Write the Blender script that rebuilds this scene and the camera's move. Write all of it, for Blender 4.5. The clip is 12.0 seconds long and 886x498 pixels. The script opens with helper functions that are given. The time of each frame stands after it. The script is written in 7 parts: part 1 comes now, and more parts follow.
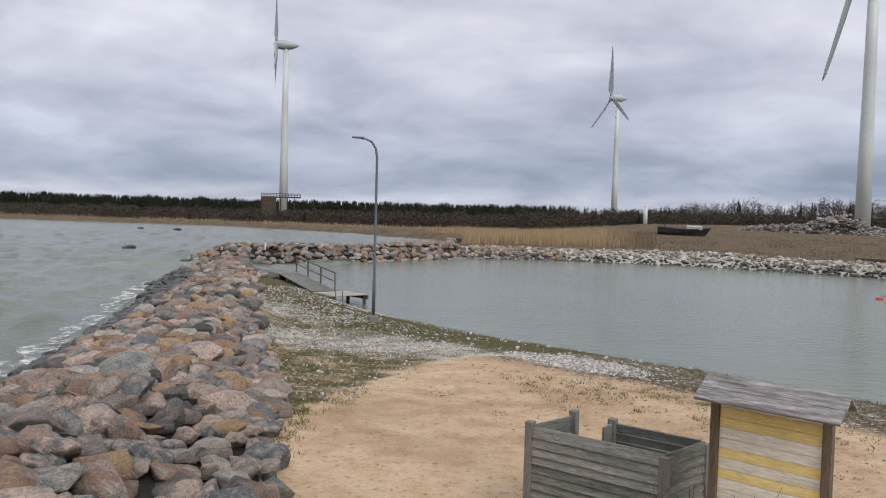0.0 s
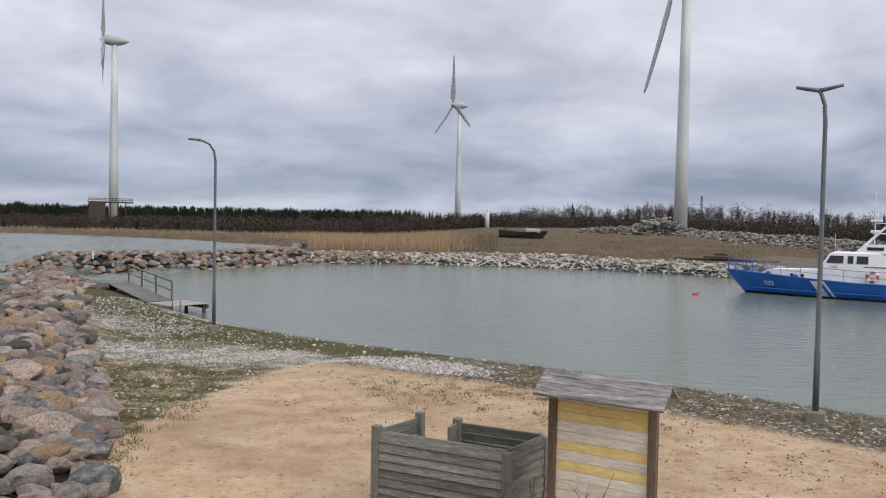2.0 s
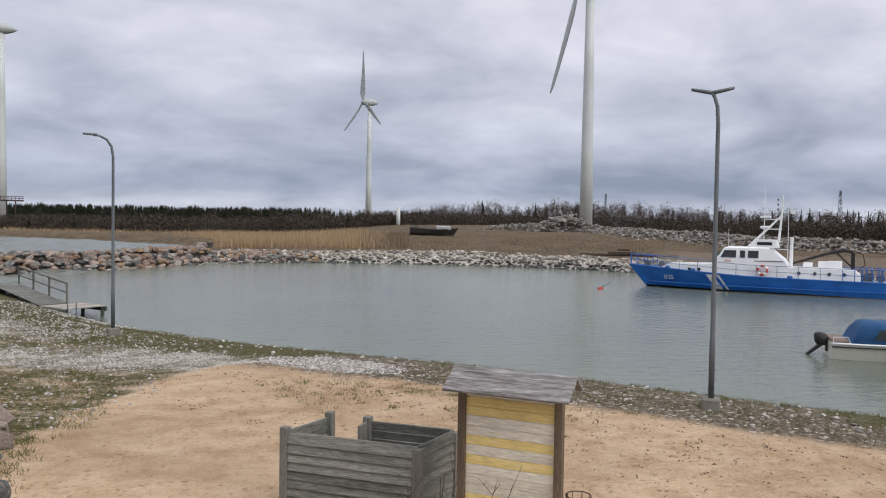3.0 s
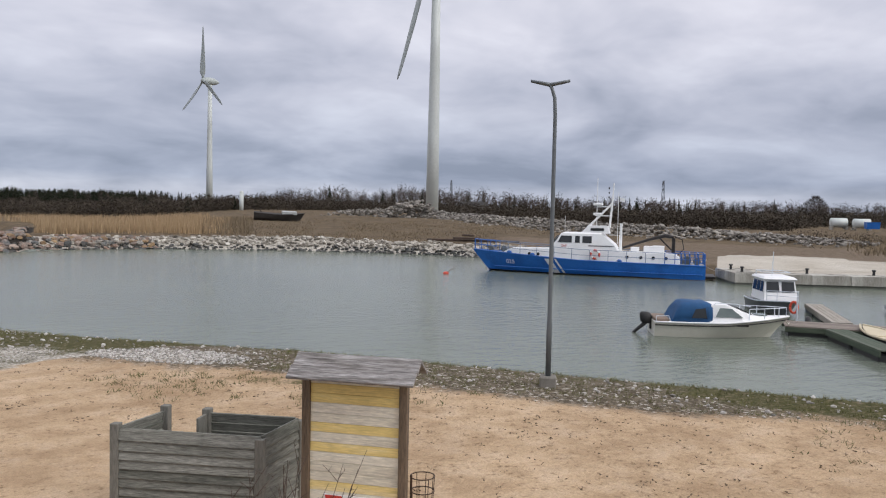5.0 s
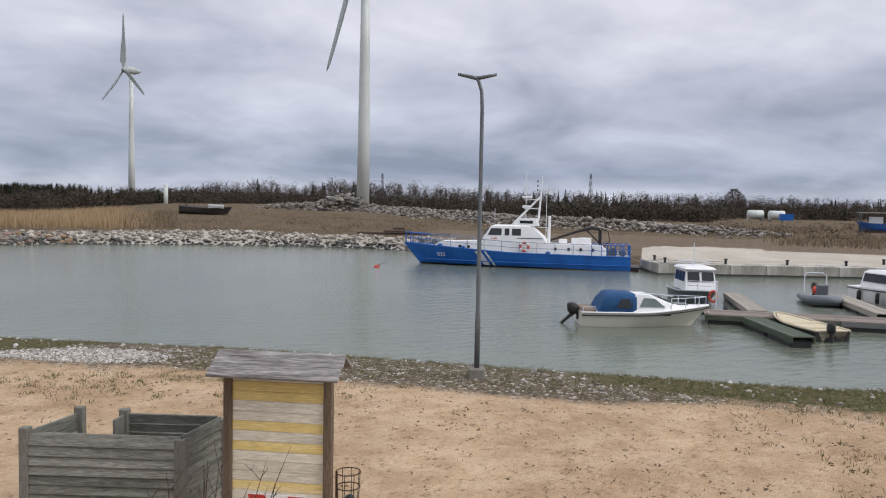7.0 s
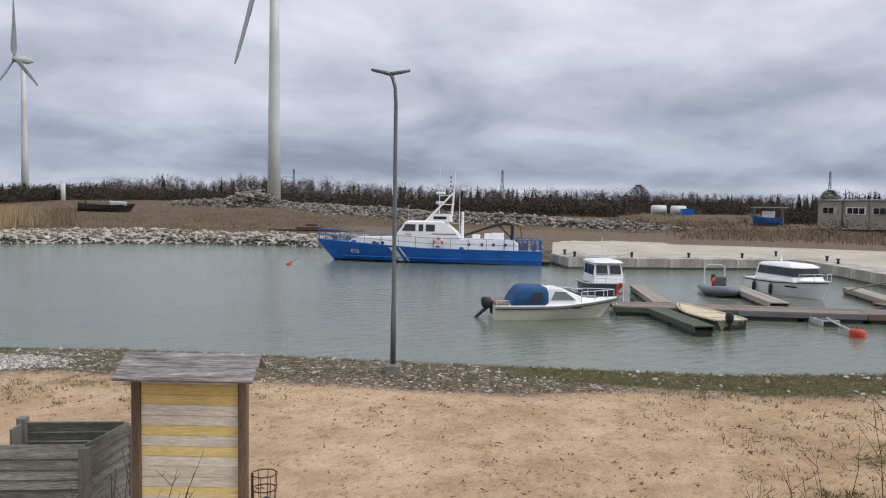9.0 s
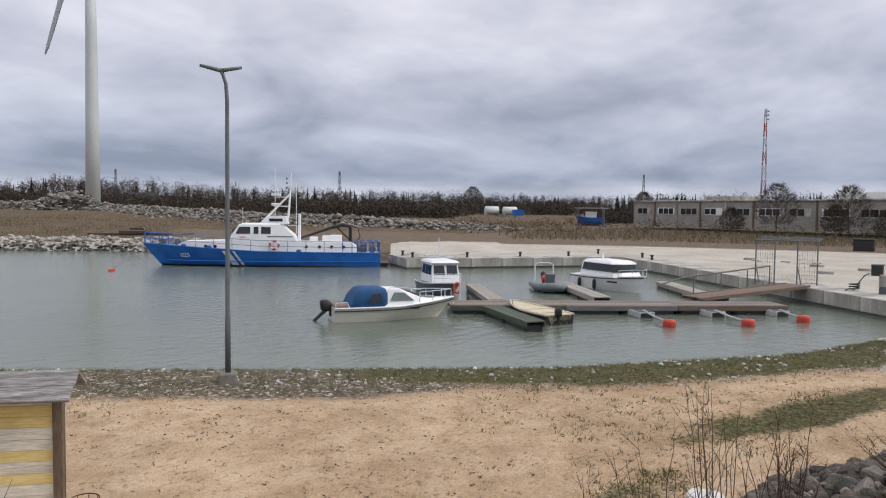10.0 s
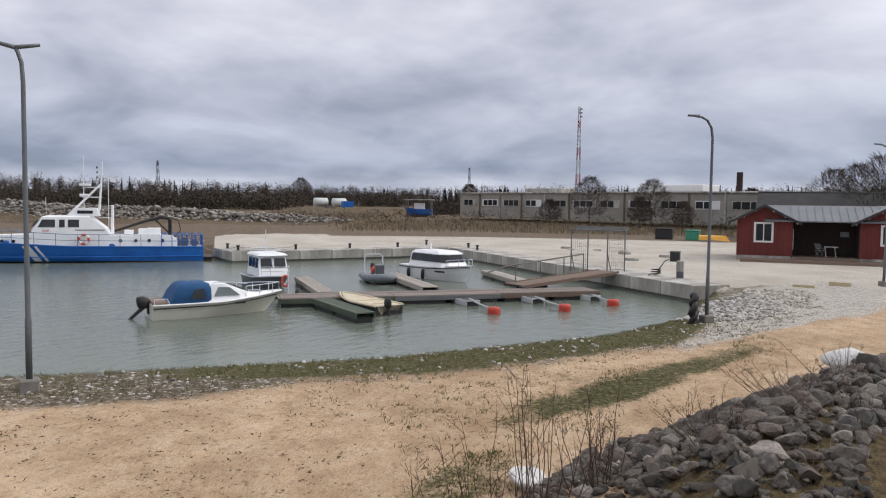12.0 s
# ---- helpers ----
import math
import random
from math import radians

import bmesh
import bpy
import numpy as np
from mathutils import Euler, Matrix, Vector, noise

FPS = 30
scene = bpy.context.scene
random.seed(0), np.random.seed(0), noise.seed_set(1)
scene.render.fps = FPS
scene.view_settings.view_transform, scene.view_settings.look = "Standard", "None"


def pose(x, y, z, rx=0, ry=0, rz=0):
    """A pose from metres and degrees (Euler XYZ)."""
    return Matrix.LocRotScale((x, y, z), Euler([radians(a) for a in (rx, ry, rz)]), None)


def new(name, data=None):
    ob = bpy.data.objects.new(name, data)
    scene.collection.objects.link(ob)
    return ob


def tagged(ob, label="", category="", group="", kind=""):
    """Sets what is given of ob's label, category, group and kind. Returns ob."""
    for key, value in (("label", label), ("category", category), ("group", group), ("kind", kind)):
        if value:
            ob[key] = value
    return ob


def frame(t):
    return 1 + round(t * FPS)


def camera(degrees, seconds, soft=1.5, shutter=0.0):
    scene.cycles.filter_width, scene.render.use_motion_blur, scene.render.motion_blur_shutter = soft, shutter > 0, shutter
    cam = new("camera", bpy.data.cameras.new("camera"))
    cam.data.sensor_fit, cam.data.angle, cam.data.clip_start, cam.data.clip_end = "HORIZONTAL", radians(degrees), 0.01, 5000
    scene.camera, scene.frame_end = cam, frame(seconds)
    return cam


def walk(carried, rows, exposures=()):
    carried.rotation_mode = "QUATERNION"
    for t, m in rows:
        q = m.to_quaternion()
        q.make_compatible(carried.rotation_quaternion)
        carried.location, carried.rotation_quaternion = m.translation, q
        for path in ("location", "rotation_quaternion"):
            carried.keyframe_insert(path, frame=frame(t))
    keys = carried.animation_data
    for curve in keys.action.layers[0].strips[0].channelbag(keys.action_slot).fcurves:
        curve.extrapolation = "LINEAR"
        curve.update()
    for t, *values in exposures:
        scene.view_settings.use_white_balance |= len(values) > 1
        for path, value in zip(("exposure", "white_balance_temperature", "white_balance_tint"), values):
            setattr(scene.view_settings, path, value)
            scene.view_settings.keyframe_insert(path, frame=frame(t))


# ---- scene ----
cam = camera(60.36, 12.0, soft=1.15)
PATH = [
    (0, -0.114, -0.060, 4.519, -0.36, -2.37, -1.57),
    (0.5, -0.113, -0.047, 4.517, -3.94, -2.35, -1.50),
    (1, -0.099, -0.039, 4.512, -6.70, -2.06, -1.29),
    (1.5, -0.092, -0.019, 4.518, -9.39, -1.66, -1.30),
    (2, -0.075, -0.013, 4.508, -11.89, -1.75, -1.12),
    (2.5, -0.058, -0.014, 4.503, -14.95, -1.84, -1.03),
    (3, -0.045, -0.008, 4.505, -18.57, -1.82, -0.86),
    (3.5, -0.027, 0.008, 4.505, -22.46, -1.95, -1.05),
    (3.7, -0.019, 0.008, 4.503, -23.98, -2.12, -1.08),
    (5.3, -0.009, -0.011, 4.497, -30.87, -2.74, -1.19),
    (5.5, -0.003, -0.019, 4.492, -31.48, -2.78, -1.17),
    (6, 0.018, -0.015, 4.499, -33.41, -3.05, -1.15),
    (6.5, 0.046, -0.014, 4.501, -34.41, -3.07, -1.05),
    (7, 0.067, -0.015, 4.503, -35.14, -3.12, -1.06),
    (8.8, 0.050, -0.001, 4.508, -40.18, -3.32, -0.86),
    (9, 0.048, 0.007, 4.503, -41.64, -3.31, -0.87),
    (9.5, 0.068, 0.031, 4.502, -47.96, -3.13, -0.91),
    (10, 0.084, 0.043, 4.502, -53.78, -3.03, -0.67),
    (10.5, 0.088, 0.041, 4.505, -57.28, -3.02, -0.44),
    (11, 0.092, 0.042, 4.504, -59.99, -3.15, -0.53),
    (11.5, 0.097, 0.023, 4.501, -63.22, -3.32, -0.66),
    (12, 0.119, 0.015, 4.498, -66.52, -3.51, -0.71)]
walk(cam, [(t, pose(x, y, z, 90 + p, r, yaw)) for t, x, y, z, yaw, p, r in PATH])


# ---- world and sun: overcast spring day ----
def link(nt, a, b):
    nt.links.new(a, b)


def node(nt, kind, **kw):
    n = nt.nodes.new(kind)
    for k, v in kw.items():
        n.inputs[k.replace("_", " ")].default_value = v
    return n


def math_node(nt, op, a, b=0.0):
    n = nt.nodes.new("ShaderNodeMath")
    n.operation = op
    for i, v in enumerate((a, b)):
        if isinstance(v, (int, float)):
            n.inputs[i].default_value = v
        else:
            nt.links.new(v, n.inputs[i])
    return n.outputs[0]


def ramp(nt, fac, stops, mode="LINEAR"):
    n = nt.nodes.new("ShaderNodeValToRGB")
    n.color_ramp.interpolation = mode
    el = n.color_ramp.elements
    while len(el) < len(stops):
        el.new(0.5)
    for e, (p, c) in zip(el, stops):
        e.position = p
        e.color = (*c, 1) if len(c) == 3 else c
    nt.links.new(fac, n.inputs[0])
    return n.outputs[0]


def mix(nt, fac, a, b, mode="MIX"):
    n = nt.nodes.new("ShaderNodeMix")
    n.data_type, n.blend_type = "RGBA", mode
    for sock, v in ((n.inputs[0], fac), (n.inputs[6], a), (n.inputs[7], b)):
        if isinstance(v, (int, float)):
            sock.default_value = v
        elif isinstance(v, tuple):
            sock.default_value = (*v, 1) if len(v) == 3 else v
        else:
            nt.links.new(v, sock)
    return n.outputs[2]


SUN_UP, SUN_TURN = 38, 150
world = bpy.data.worlds.new("sky")
scene.world = world
world.use_nodes = True
wt = world.node_tree
wt.nodes.clear()
sky = wt.nodes.new("ShaderNodeTexSky")
sky.sky_type, sky.sun_disc = "NISHITA", False
sky.sun_elevation, sky.sun_rotation = radians(SUN_UP), radians(SUN_TURN)
tc = wt.nodes.new("ShaderNodeTexCoord")
sep = wt.nodes.new("ShaderNodeSeparateXYZ")
link(wt, tc.outputs["Generated"], sep.inputs[0])
up = math_node(wt, "MAXIMUM", sep.outputs[2], 0.0)
over = math_node(wt, "ADD", up, 0.24)
com = wt.nodes.new("ShaderNodeCombineXYZ")
link(wt, math_node(wt, "DIVIDE", sep.outputs[0], over), com.inputs[0])
link(wt, math_node(wt, "DIVIDE", sep.outputs[1], over), com.inputs[1])
big = node(wt, "ShaderNodeTexNoise", Scale=1.25, Detail=4.0, Roughness=0.5, Distortion=0.5)
fine = node(wt, "ShaderNodeTexNoise", Scale=3.2, Detail=4.0, Roughness=0.55, Distortion=0.3)
link(wt, com.outputs[0], big.inputs["Vector"])
link(wt, com.outputs[0], fine.inputs["Vector"])
dens = math_node(wt, "ADD", math_node(wt, "MULTIPLY", big.outputs[0], 0.7), math_node(wt, "MULTIPLY", fine.outputs[0], 0.3))
cloud = ramp(wt, dens, [(0.36, (0.40, 0.42, 0.49)), (0.47, (0.54, 0.55, 0.62)), (0.56, (0.66, 0.66, 0.72)), (0.66, (0.80, 0.80, 0.85))])
height = ramp(wt, up, [(0.0, (0.70, 0.745, 0.81)), (0.022, (0.76, 0.80, 0.86)), (0.042, (0.50, 0.56, 0.665)), (0.12, (0.66, 0.69, 0.76)), (0.24, (0.92, 0.92, 0.95)), (0.45, (1.12, 1.10, 1.08)), (1.0, (1.8, 1.76, 1.7))])
cloud = mix(wt, 1.0, cloud, height, "MULTIPLY")
clear = mix(wt, 1.0, sky.outputs[0], (0.1, 0.1, 0.1), "MULTIPLY")
bg = wt.nodes.new("ShaderNodeBackground")
link(wt, mix(wt, 0.94, clear, cloud), bg.inputs[0])
bg.inputs[1].default_value = 1.25
wo = wt.nodes.new("ShaderNodeOutputWorld")
link(wt, bg.outputs[0], wo.inputs[0])

sun_data = bpy.data.lights.new("sun", "SUN")
sun_data.energy, sun_data.angle, sun_data.color = 1.5, radians(25), (1.0, 0.96, 0.9)
sun = new("sun", sun_data)
sun.rotation_euler = (radians(90 - SUN_UP), 0, radians(180 - SUN_TURN))
scene.view_settings.exposure = 0.0


# ---- materials ----
def material(name, colors, scale=4.0, rough=0.7, metal=0.0, bump=0.2, fine=40.0, grain=0.25, spread=0.5, stretch=(1, 1, 1), per="", dist=0.01, spec=0.5):
    """A surface of noise in real-world size: colors from low to high noise, a finer grain over it, and relief.
    per: 'object' or 'island' shifts the colour piece by piece."""
    m = bpy.data.materials.new(name)
    m.use_nodes = True
    nt = m.node_tree
    bsdf = nt.nodes["Principled BSDF"]
    tc = nt.nodes.new("ShaderNodeTexCoord")
    mp = nt.nodes.new("ShaderNodeMapping")
    mp.inputs["Scale"].default_value = stretch
    link(nt, tc.outputs["Object"], mp.inputs["Vector"])
    vec = mp.outputs[0]
    rnd = None
    if per == "object":
        rnd = nt.nodes.new("ShaderNodeObjectInfo").outputs["Random"]
    elif per == "island":
        rnd = nt.nodes.new("ShaderNodeNewGeometry").outputs["Random Per Island"]
    if rnd is not None:
        add = nt.nodes.new("ShaderNodeVectorMath")
        add.operation = "ADD"
        link(nt, vec, add.inputs[0])
        sc = nt.nodes.new("ShaderNodeCombineXYZ")
        for i in range(3):
            link(nt, math_node(nt, "MULTIPLY", rnd, 37.0 + 11 * i), sc.inputs[i])
        link(nt, sc.outputs[0], add.inputs[1])
        vec = add.outputs[0]
    n1 = node(nt, "ShaderNodeTexNoise", Scale=scale, Detail=4.0, Roughness=0.55)
    n2 = node(nt, "ShaderNodeTexNoise", Scale=fine, Detail=3.0, Roughness=0.6)
    link(nt, vec, n1.inputs["Vector"])
    link(nt, vec, n2.inputs["Vector"])
    f = math_node(nt, "ADD", math_node(nt, "MULTIPLY", math_node(nt, "SUBTRACT", n1.outputs[0], 0.5), 1.6), 0.5)
    if rnd is not None:
        f = math_node(nt, "ADD", math_node(nt, "MULTIPLY", f, 1 - spread), math_node(nt, "MULTIPLY", rnd, spread))
    k = len(colors)
    col = ramp(nt, f, [(i / max(1, k - 1) * 0.8 + 0.1, c) for i, c in enumerate(colors)])
    g = ramp(nt, n2.outputs[0], [(0.3, (1 - grain,) * 3), (0.7, (1 + grain * 0.6,) * 3)])
    col = mix(nt, 1.0, col, g, "MULTIPLY")
    link(nt, col, bsdf.inputs["Base Color"])
    bsdf.inputs["Metallic"].default_value = metal
    bsdf.inputs["Specular IOR Level"].default_value = spec
    link(nt, math_node(nt, "ADD", math_node(nt, "MULTIPLY", n2.outputs[0], 0.2), rough - 0.1), bsdf.inputs["Roughness"])
    if bump:
        b = nt.nodes.new("ShaderNodeBump")
        b.inputs["Strength"].default_value, b.inputs["Distance"].default_value = bump, dist
        link(nt, math_node(nt, "ADD", n1.outputs[0], n2.outputs[0]), b.inputs["Height"])
        link(nt, b.outputs[0], bsdf.inputs["Normal"])
    return m


GRANITE = [(0.05, 0.052, 0.05), (0.15, 0.125, 0.105), (0.30, 0.205, 0.16), (0.14, 0.132, 0.118), (0.42, 0.325, 0.265), (0.075, 0.087, 0.093), (0.34, 0.315, 0.275), (0.19, 0.118, 0.085), (0.30, 0.205, 0.11)]
rock_one = material("granite boulder", GRANITE, 2.2, 0.8, bump=0.9, fine=15, grain=0.45, spread=0.78, per="object", dist=0.05)
rock_many = material("granite boulders", GRANITE, 3.0, 0.8, bump=0.9, fine=25, grain=0.55, spread=0.86, per="island", dist=0.03)
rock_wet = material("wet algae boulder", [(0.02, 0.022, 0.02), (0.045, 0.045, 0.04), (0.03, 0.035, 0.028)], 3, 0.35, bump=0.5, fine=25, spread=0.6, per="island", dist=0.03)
rock_pale = material("limestone rubble", [(0.10, 0.088, 0.07), (0.28, 0.255, 0.215), (0.46, 0.43, 0.375), (0.17, 0.15, 0.12), (0.56, 0.53, 0.475)], 3, 0.85, bump=0.4, fine=30, spread=0.8, per="island", dist=0.03)
rock_dark = material("dark field stones", [(0.036, 0.033, 0.028), (0.088, 0.078, 0.064), (0.12, 0.094, 0.074), (0.06, 0.055, 0.048), (0.27, 0.235, 0.20)], 3, 0.8, bump=0.5, fine=30, grain=0.4, spread=0.75, per="island", dist=0.03)
rock_ridge = material("grey quarry stone", [(0.09, 0.083, 0.073), (0.20, 0.185, 0.165), (0.31, 0.29, 0.26), (0.15, 0.135, 0.115), (0.40, 0.37, 0.33)], 3, 0.9, bump=0.3, fine=20, spread=0.8, per="island", dist=0.03)
nacelle_grey = material("grey-green nacelle paint", [(0.36, 0.40, 0.39), (0.44, 0.48, 0.47)], 0.3, 0.5, bump=0.0, grain=0.08)
foot_grey = material("dirty concrete foot", [(0.15, 0.14, 0.12), (0.24, 0.225, 0.20)], 3, 0.9, bump=0.2)
pebble_mat = material("white pebbles", [(0.18, 0.17, 0.15), (0.40, 0.38, 0.35), (0.62, 0.60, 0.57), (0.28, 0.25, 0.22)], 5, 0.85, bump=0.0, spread=0.85, per="island")
concrete = material("quay concrete", [(0.13, 0.115, 0.09), (0.29, 0.275, 0.24), (0.44, 0.425, 0.385), (0.54, 0.52, 0.48)], 1.3, 0.85, bump=0.25, fine=25, stretch=(1, 1, 0.22))
concrete_wet = material("stained concrete foot", [(0.07, 0.075, 0.06), (0.13, 0.13, 0.11)], 1.5, 0.5, bump=0.2, fine=25)
galv = material("galvanised grey steel", [(0.11, 0.125, 0.135), (0.16, 0.175, 0.185)], 3, 0.5, metal=0.35, bump=0.0, grain=0.1)
tower_white = material("turbine white paint", [(0.52, 0.56, 0.545), (0.61, 0.645, 0.63)], 0.15, 0.5, bump=0.0, fine=2, grain=0.08)
wood_grey = material("weathered grey wood", [(0.085, 0.09, 0.075), (0.18, 0.182, 0.158), (0.30, 0.30, 0.27)], 3.2, 0.85, bump=0.45, fine=18, grain=0.55, stretch=(0.5, 6, 6), spread=0.35, per="object", dist=0.006)
wood_upright = material("weathered grey upright wood", [(0.09, 0.092, 0.08), (0.16, 0.155, 0.135), (0.20, 0.195, 0.17)], 2.5, 0.85, bump=0.35, fine=22, grain=0.4, stretch=(6, 6, 0.5), spread=0.3, per="object", dist=0.006)
wood_roof = material("flaking silver grey wood", [(0.07, 0.062, 0.056), (0.20, 0.185, 0.175), (0.30, 0.285, 0.28), (0.50, 0.485, 0.475)], 3.6, 0.85, bump=0.6, fine=16, grain=0.6, stretch=(0.5, 7, 7), dist=0.008)
wood_brown = material("stained brown post", [(0.07, 0.048, 0.03), (0.14, 0.10, 0.065), (0.18, 0.13, 0.09)], 2.5, 0.8, bump=0.3, fine=20, grain=0.4, stretch=(6, 6, 0.5), dist=0.006)
paint_yellow = material("worn yellow paint", [(0.66, 0.50, 0.18), (0.78, 0.61, 0.24), (0.80, 0.69, 0.44)], 3.0, 0.7, bump=0.2, fine=14, grain=0.22, stretch=(0.6, 5, 5), spread=0.3, per="object", dist=0.004)
paint_cream = material("worn cream paint", [(0.54, 0.49, 0.39), (0.72, 0.67, 0.55), (0.78, 0.74, 0.63)], 3.0, 0.7, bump=0.2, fine=14, grain=0.28, stretch=(0.6, 5, 5), spread=0.35, per="object", dist=0.004)
twig_mat = material("bare twigs", [(0.035, 0.02, 0.014), (0.08, 0.045, 0.032)], 5, 0.8, bump=0.0)
dry_grass = material("dry reed grass", [(0.26, 0.18, 0.10), (0.38, 0.27, 0.155), (0.46, 0.345, 0.21)], 0.15, 0.9, bump=0.0, fine=1.5, spread=0.6, per="island")
dead_meadow = material("dead brown meadow grass", [(0.13, 0.10, 0.064), (0.18, 0.138, 0.088), (0.25, 0.195, 0.12)], 0.15, 0.9, bump=0.0, fine=1.5, spread=0.6, per="island")
green_grass = material("short green grass", [(0.07, 0.078, 0.024), (0.12, 0.122, 0.04), (0.20, 0.17, 0.08)], 0.8, 0.9, bump=0.0, fine=6, spread=0.6, per="island")
conifer_mat = material("dark conifer needles", [(0.012, 0.016, 0.010), (0.022, 0.028, 0.017), (0.035, 0.038, 0.024)], 0.1, 0.9, bump=0.0, fine=1, spread=0.5, per="island", spec=0.1)
bare_mat = material("bare branches", [(0.045, 0.037, 0.032), (0.078, 0.064, 0.055), (0.115, 0.094, 0.08)], 0.1, 0.9, bump=0.0, fine=1, spread=0.5, per="island", spec=0.1)
brush_mat = material("brown brushwood", [(0.036, 0.03, 0.025), (0.062, 0.052, 0.042), (0.105, 0.086, 0.064)], 0.1, 0.9, bump=0.0, fine=1, spread=0.5, per="island", spec=0.1)
black_rubber = material("black rubber", [(0.012, 0.012, 0.013), (0.025, 0.025, 0.026)], 4, 0.6, bump=0.1)


def water_material(name, tint, waves, rough):
    """Murky water: a dark body colour under a clear surface, with ripples at three scales."""
    m = bpy.data.materials.new(name)
    m.use_nodes = True
    nt = m.node_tree
    b = nt.nodes["Principled BSDF"]
    tc = nt.nodes.new("ShaderNodeTexCoord")
    hs = None
    for sc, amp, st in waves:
        mp = nt.nodes.new("ShaderNodeMapping")
        mp.inputs["Scale"].default_value = (st, 1, 1)
        mp.inputs["Rotation"].default_value = (0, 0, radians(25))
        link(nt, tc.outputs["Object"], mp.inputs["Vector"])
        n = node(nt, "ShaderNodeTexNoise", Scale=sc, Detail=3.0, Roughness=0.55)
        link(nt, mp.outputs[0], n.inputs["Vector"])
        h = math_node(nt, "MULTIPLY", n.outputs[0], amp)
        hs = h if hs is None else math_node(nt, "ADD", hs, h)
    bp = nt.nodes.new("ShaderNodeBump")
    bp.inputs["Strength"].default_value, bp.inputs["Distance"].default_value = 1.0, 1.0
    link(nt, hs, bp.inputs["Height"])
    link(nt, bp.outputs[0], b.inputs["Normal"])
    big = node(nt, "ShaderNodeTexNoise", Scale=0.06, Detail=3.0)
    link(nt, tc.outputs["Object"], big.inputs["Vector"])
    col = ramp(nt, big.outputs[0], [(0.3, tuple(c * 0.85 for c in tint)), (0.7, tuple(c * 1.12 for c in tint))])
    link(nt, col, b.inputs["Base Color"])
    b.inputs["Roughness"].default_value = rough
    b.inputs["IOR"].default_value = 1.33
    b.inputs["Specular IOR Level"].default_value = 0.35
    return m


water_calm = water_material("harbour water", (0.14, 0.162, 0.13), [(0.5, 0.03, 0.6), (2.4, 0.035, 0.5), (8.0, 0.012, 0.7)], 0.16)
water_rough = water_material("sea water", (0.115, 0.135, 0.105), [(0.16, 0.35, 0.4), (0.7, 0.28, 0.45), (3.0, 0.05, 0.6)], 0.2)


# ---- mesh helpers ----
def finish(name, bm, mats, smooth=False, parent=None, label=""):
    me = bpy.data.meshes.new(name)
    bm.to_mesh(me)
    bm.free()
    for m in mats if isinstance(mats, (list, tuple)) else [mats]:
        me.materials.append(m)
    if smooth:
        me.polygons.foreach_set("use_smooth", [True] * len(me.polygons))
    ob = new(name, me)
    if parent is not None:
        ob.parent = parent
    if label:
        ob["label"] = label
    return ob


def part(name, bm, mat, parent, label="", smooth=False):
    return finish(name, bm, mat, smooth, parent, label)


def thing(name, m, label, category, group="", kind=""):
    e = new(name)
    e.matrix_world = m
    e.empty_display_size = 0.2
    return tagged(e, label, category, group, kind)


def raw(name, verts, faces, mat, smooth=False):
    me = bpy.data.meshes.new(name)
    me.from_pydata([tuple(v) for v in verts], [], [tuple(f) for f in faces])
    me.update()
    me.materials.append(mat)
    if smooth:
        me.polygons.foreach_set("use_smooth", [True] * len(me.polygons))
    return new(name, me)


def box(bm, c, s, turn=None, bevel=0.0):
    """A box of size s about c, with its edges taken off by bevel."""
    got = bmesh.ops.create_cube(bm, size=1.0)["verts"]
    bmesh.ops.scale(bm, vec=s, verts=got)
    if bevel:
        edges = list({e for v in got for e in v.link_edges})
        got = list({v for f in bmesh.ops.bevel(bm, geom=edges, offset=bevel, segments=1, affect="EDGES")["faces"] for v in f.verts} | {v for v in got if v.is_valid})
    if turn is not None:
        bmesh.ops.transform(bm, matrix=turn.to_4x4(), verts=got)
    bmesh.ops.translate(bm, vec=c, verts=got)
    return bm


def boxed(c, s, turn=None, bevel=0.0):
    return box(bmesh.new(), c, s, turn, bevel)


def tube(bm, pts, r, n=8, caps=True):
    """A pipe along pts; r is one radius or one for each point."""
    pts = [Vector(p) for p in pts]
    rs = r if isinstance(r, (list, tuple)) else [r] * len(pts)
    rings = []
    side = None
    for i, p in enumerate(pts):
        d = (pts[min(i + 1, len(pts) - 1)] - pts[max(i - 1, 0)]).normalized()
        if side is None:
            side = d.orthogonal().normalized()
        side = (side - d * side.dot(d)).normalized()
        up = d.cross(side)
        rings.append([bm.verts.new(p + (side * math.cos(a) + up * math.sin(a)) * rs[i]) for a in (2 * math.pi * k / n for k in range(n))])
    for a, b in zip(rings, rings[1:]):
        for k in range(n):
            bm.faces.new((a[k], a[(k + 1) % n], b[(k + 1) % n], b[k]))
    if caps:
        bm.faces.new(rings[0][::-1])
        bm.faces.new(rings[-1])
    return bm


def tubed(pts, r, n=8):
    return tube(bmesh.new(), pts, r, n)


def loft(bm, rings, closed=True, caps=True):
    """Skin over rings of equal length."""
    vs = [[bm.verts.new(p) for p in ring] for ring in rings]
    n = len(vs[0])
    for a, b in zip(vs, vs[1:]):
        for k in range(n if closed else n - 1):
            bm.faces.new((a[k], a[(k + 1) % n], b[(k + 1) % n], b[k]))
    if caps and closed:
        bm.faces.new(vs[0][::-1])
        bm.faces.new(vs[-1])
    return bm


def prism(bm, outline, z0, z1):
    """An upright prism over a plan outline."""
    return loft(bm, [[(x, y, z0) for x, y in outline], [(x, y, z1) for x, y in outline]])


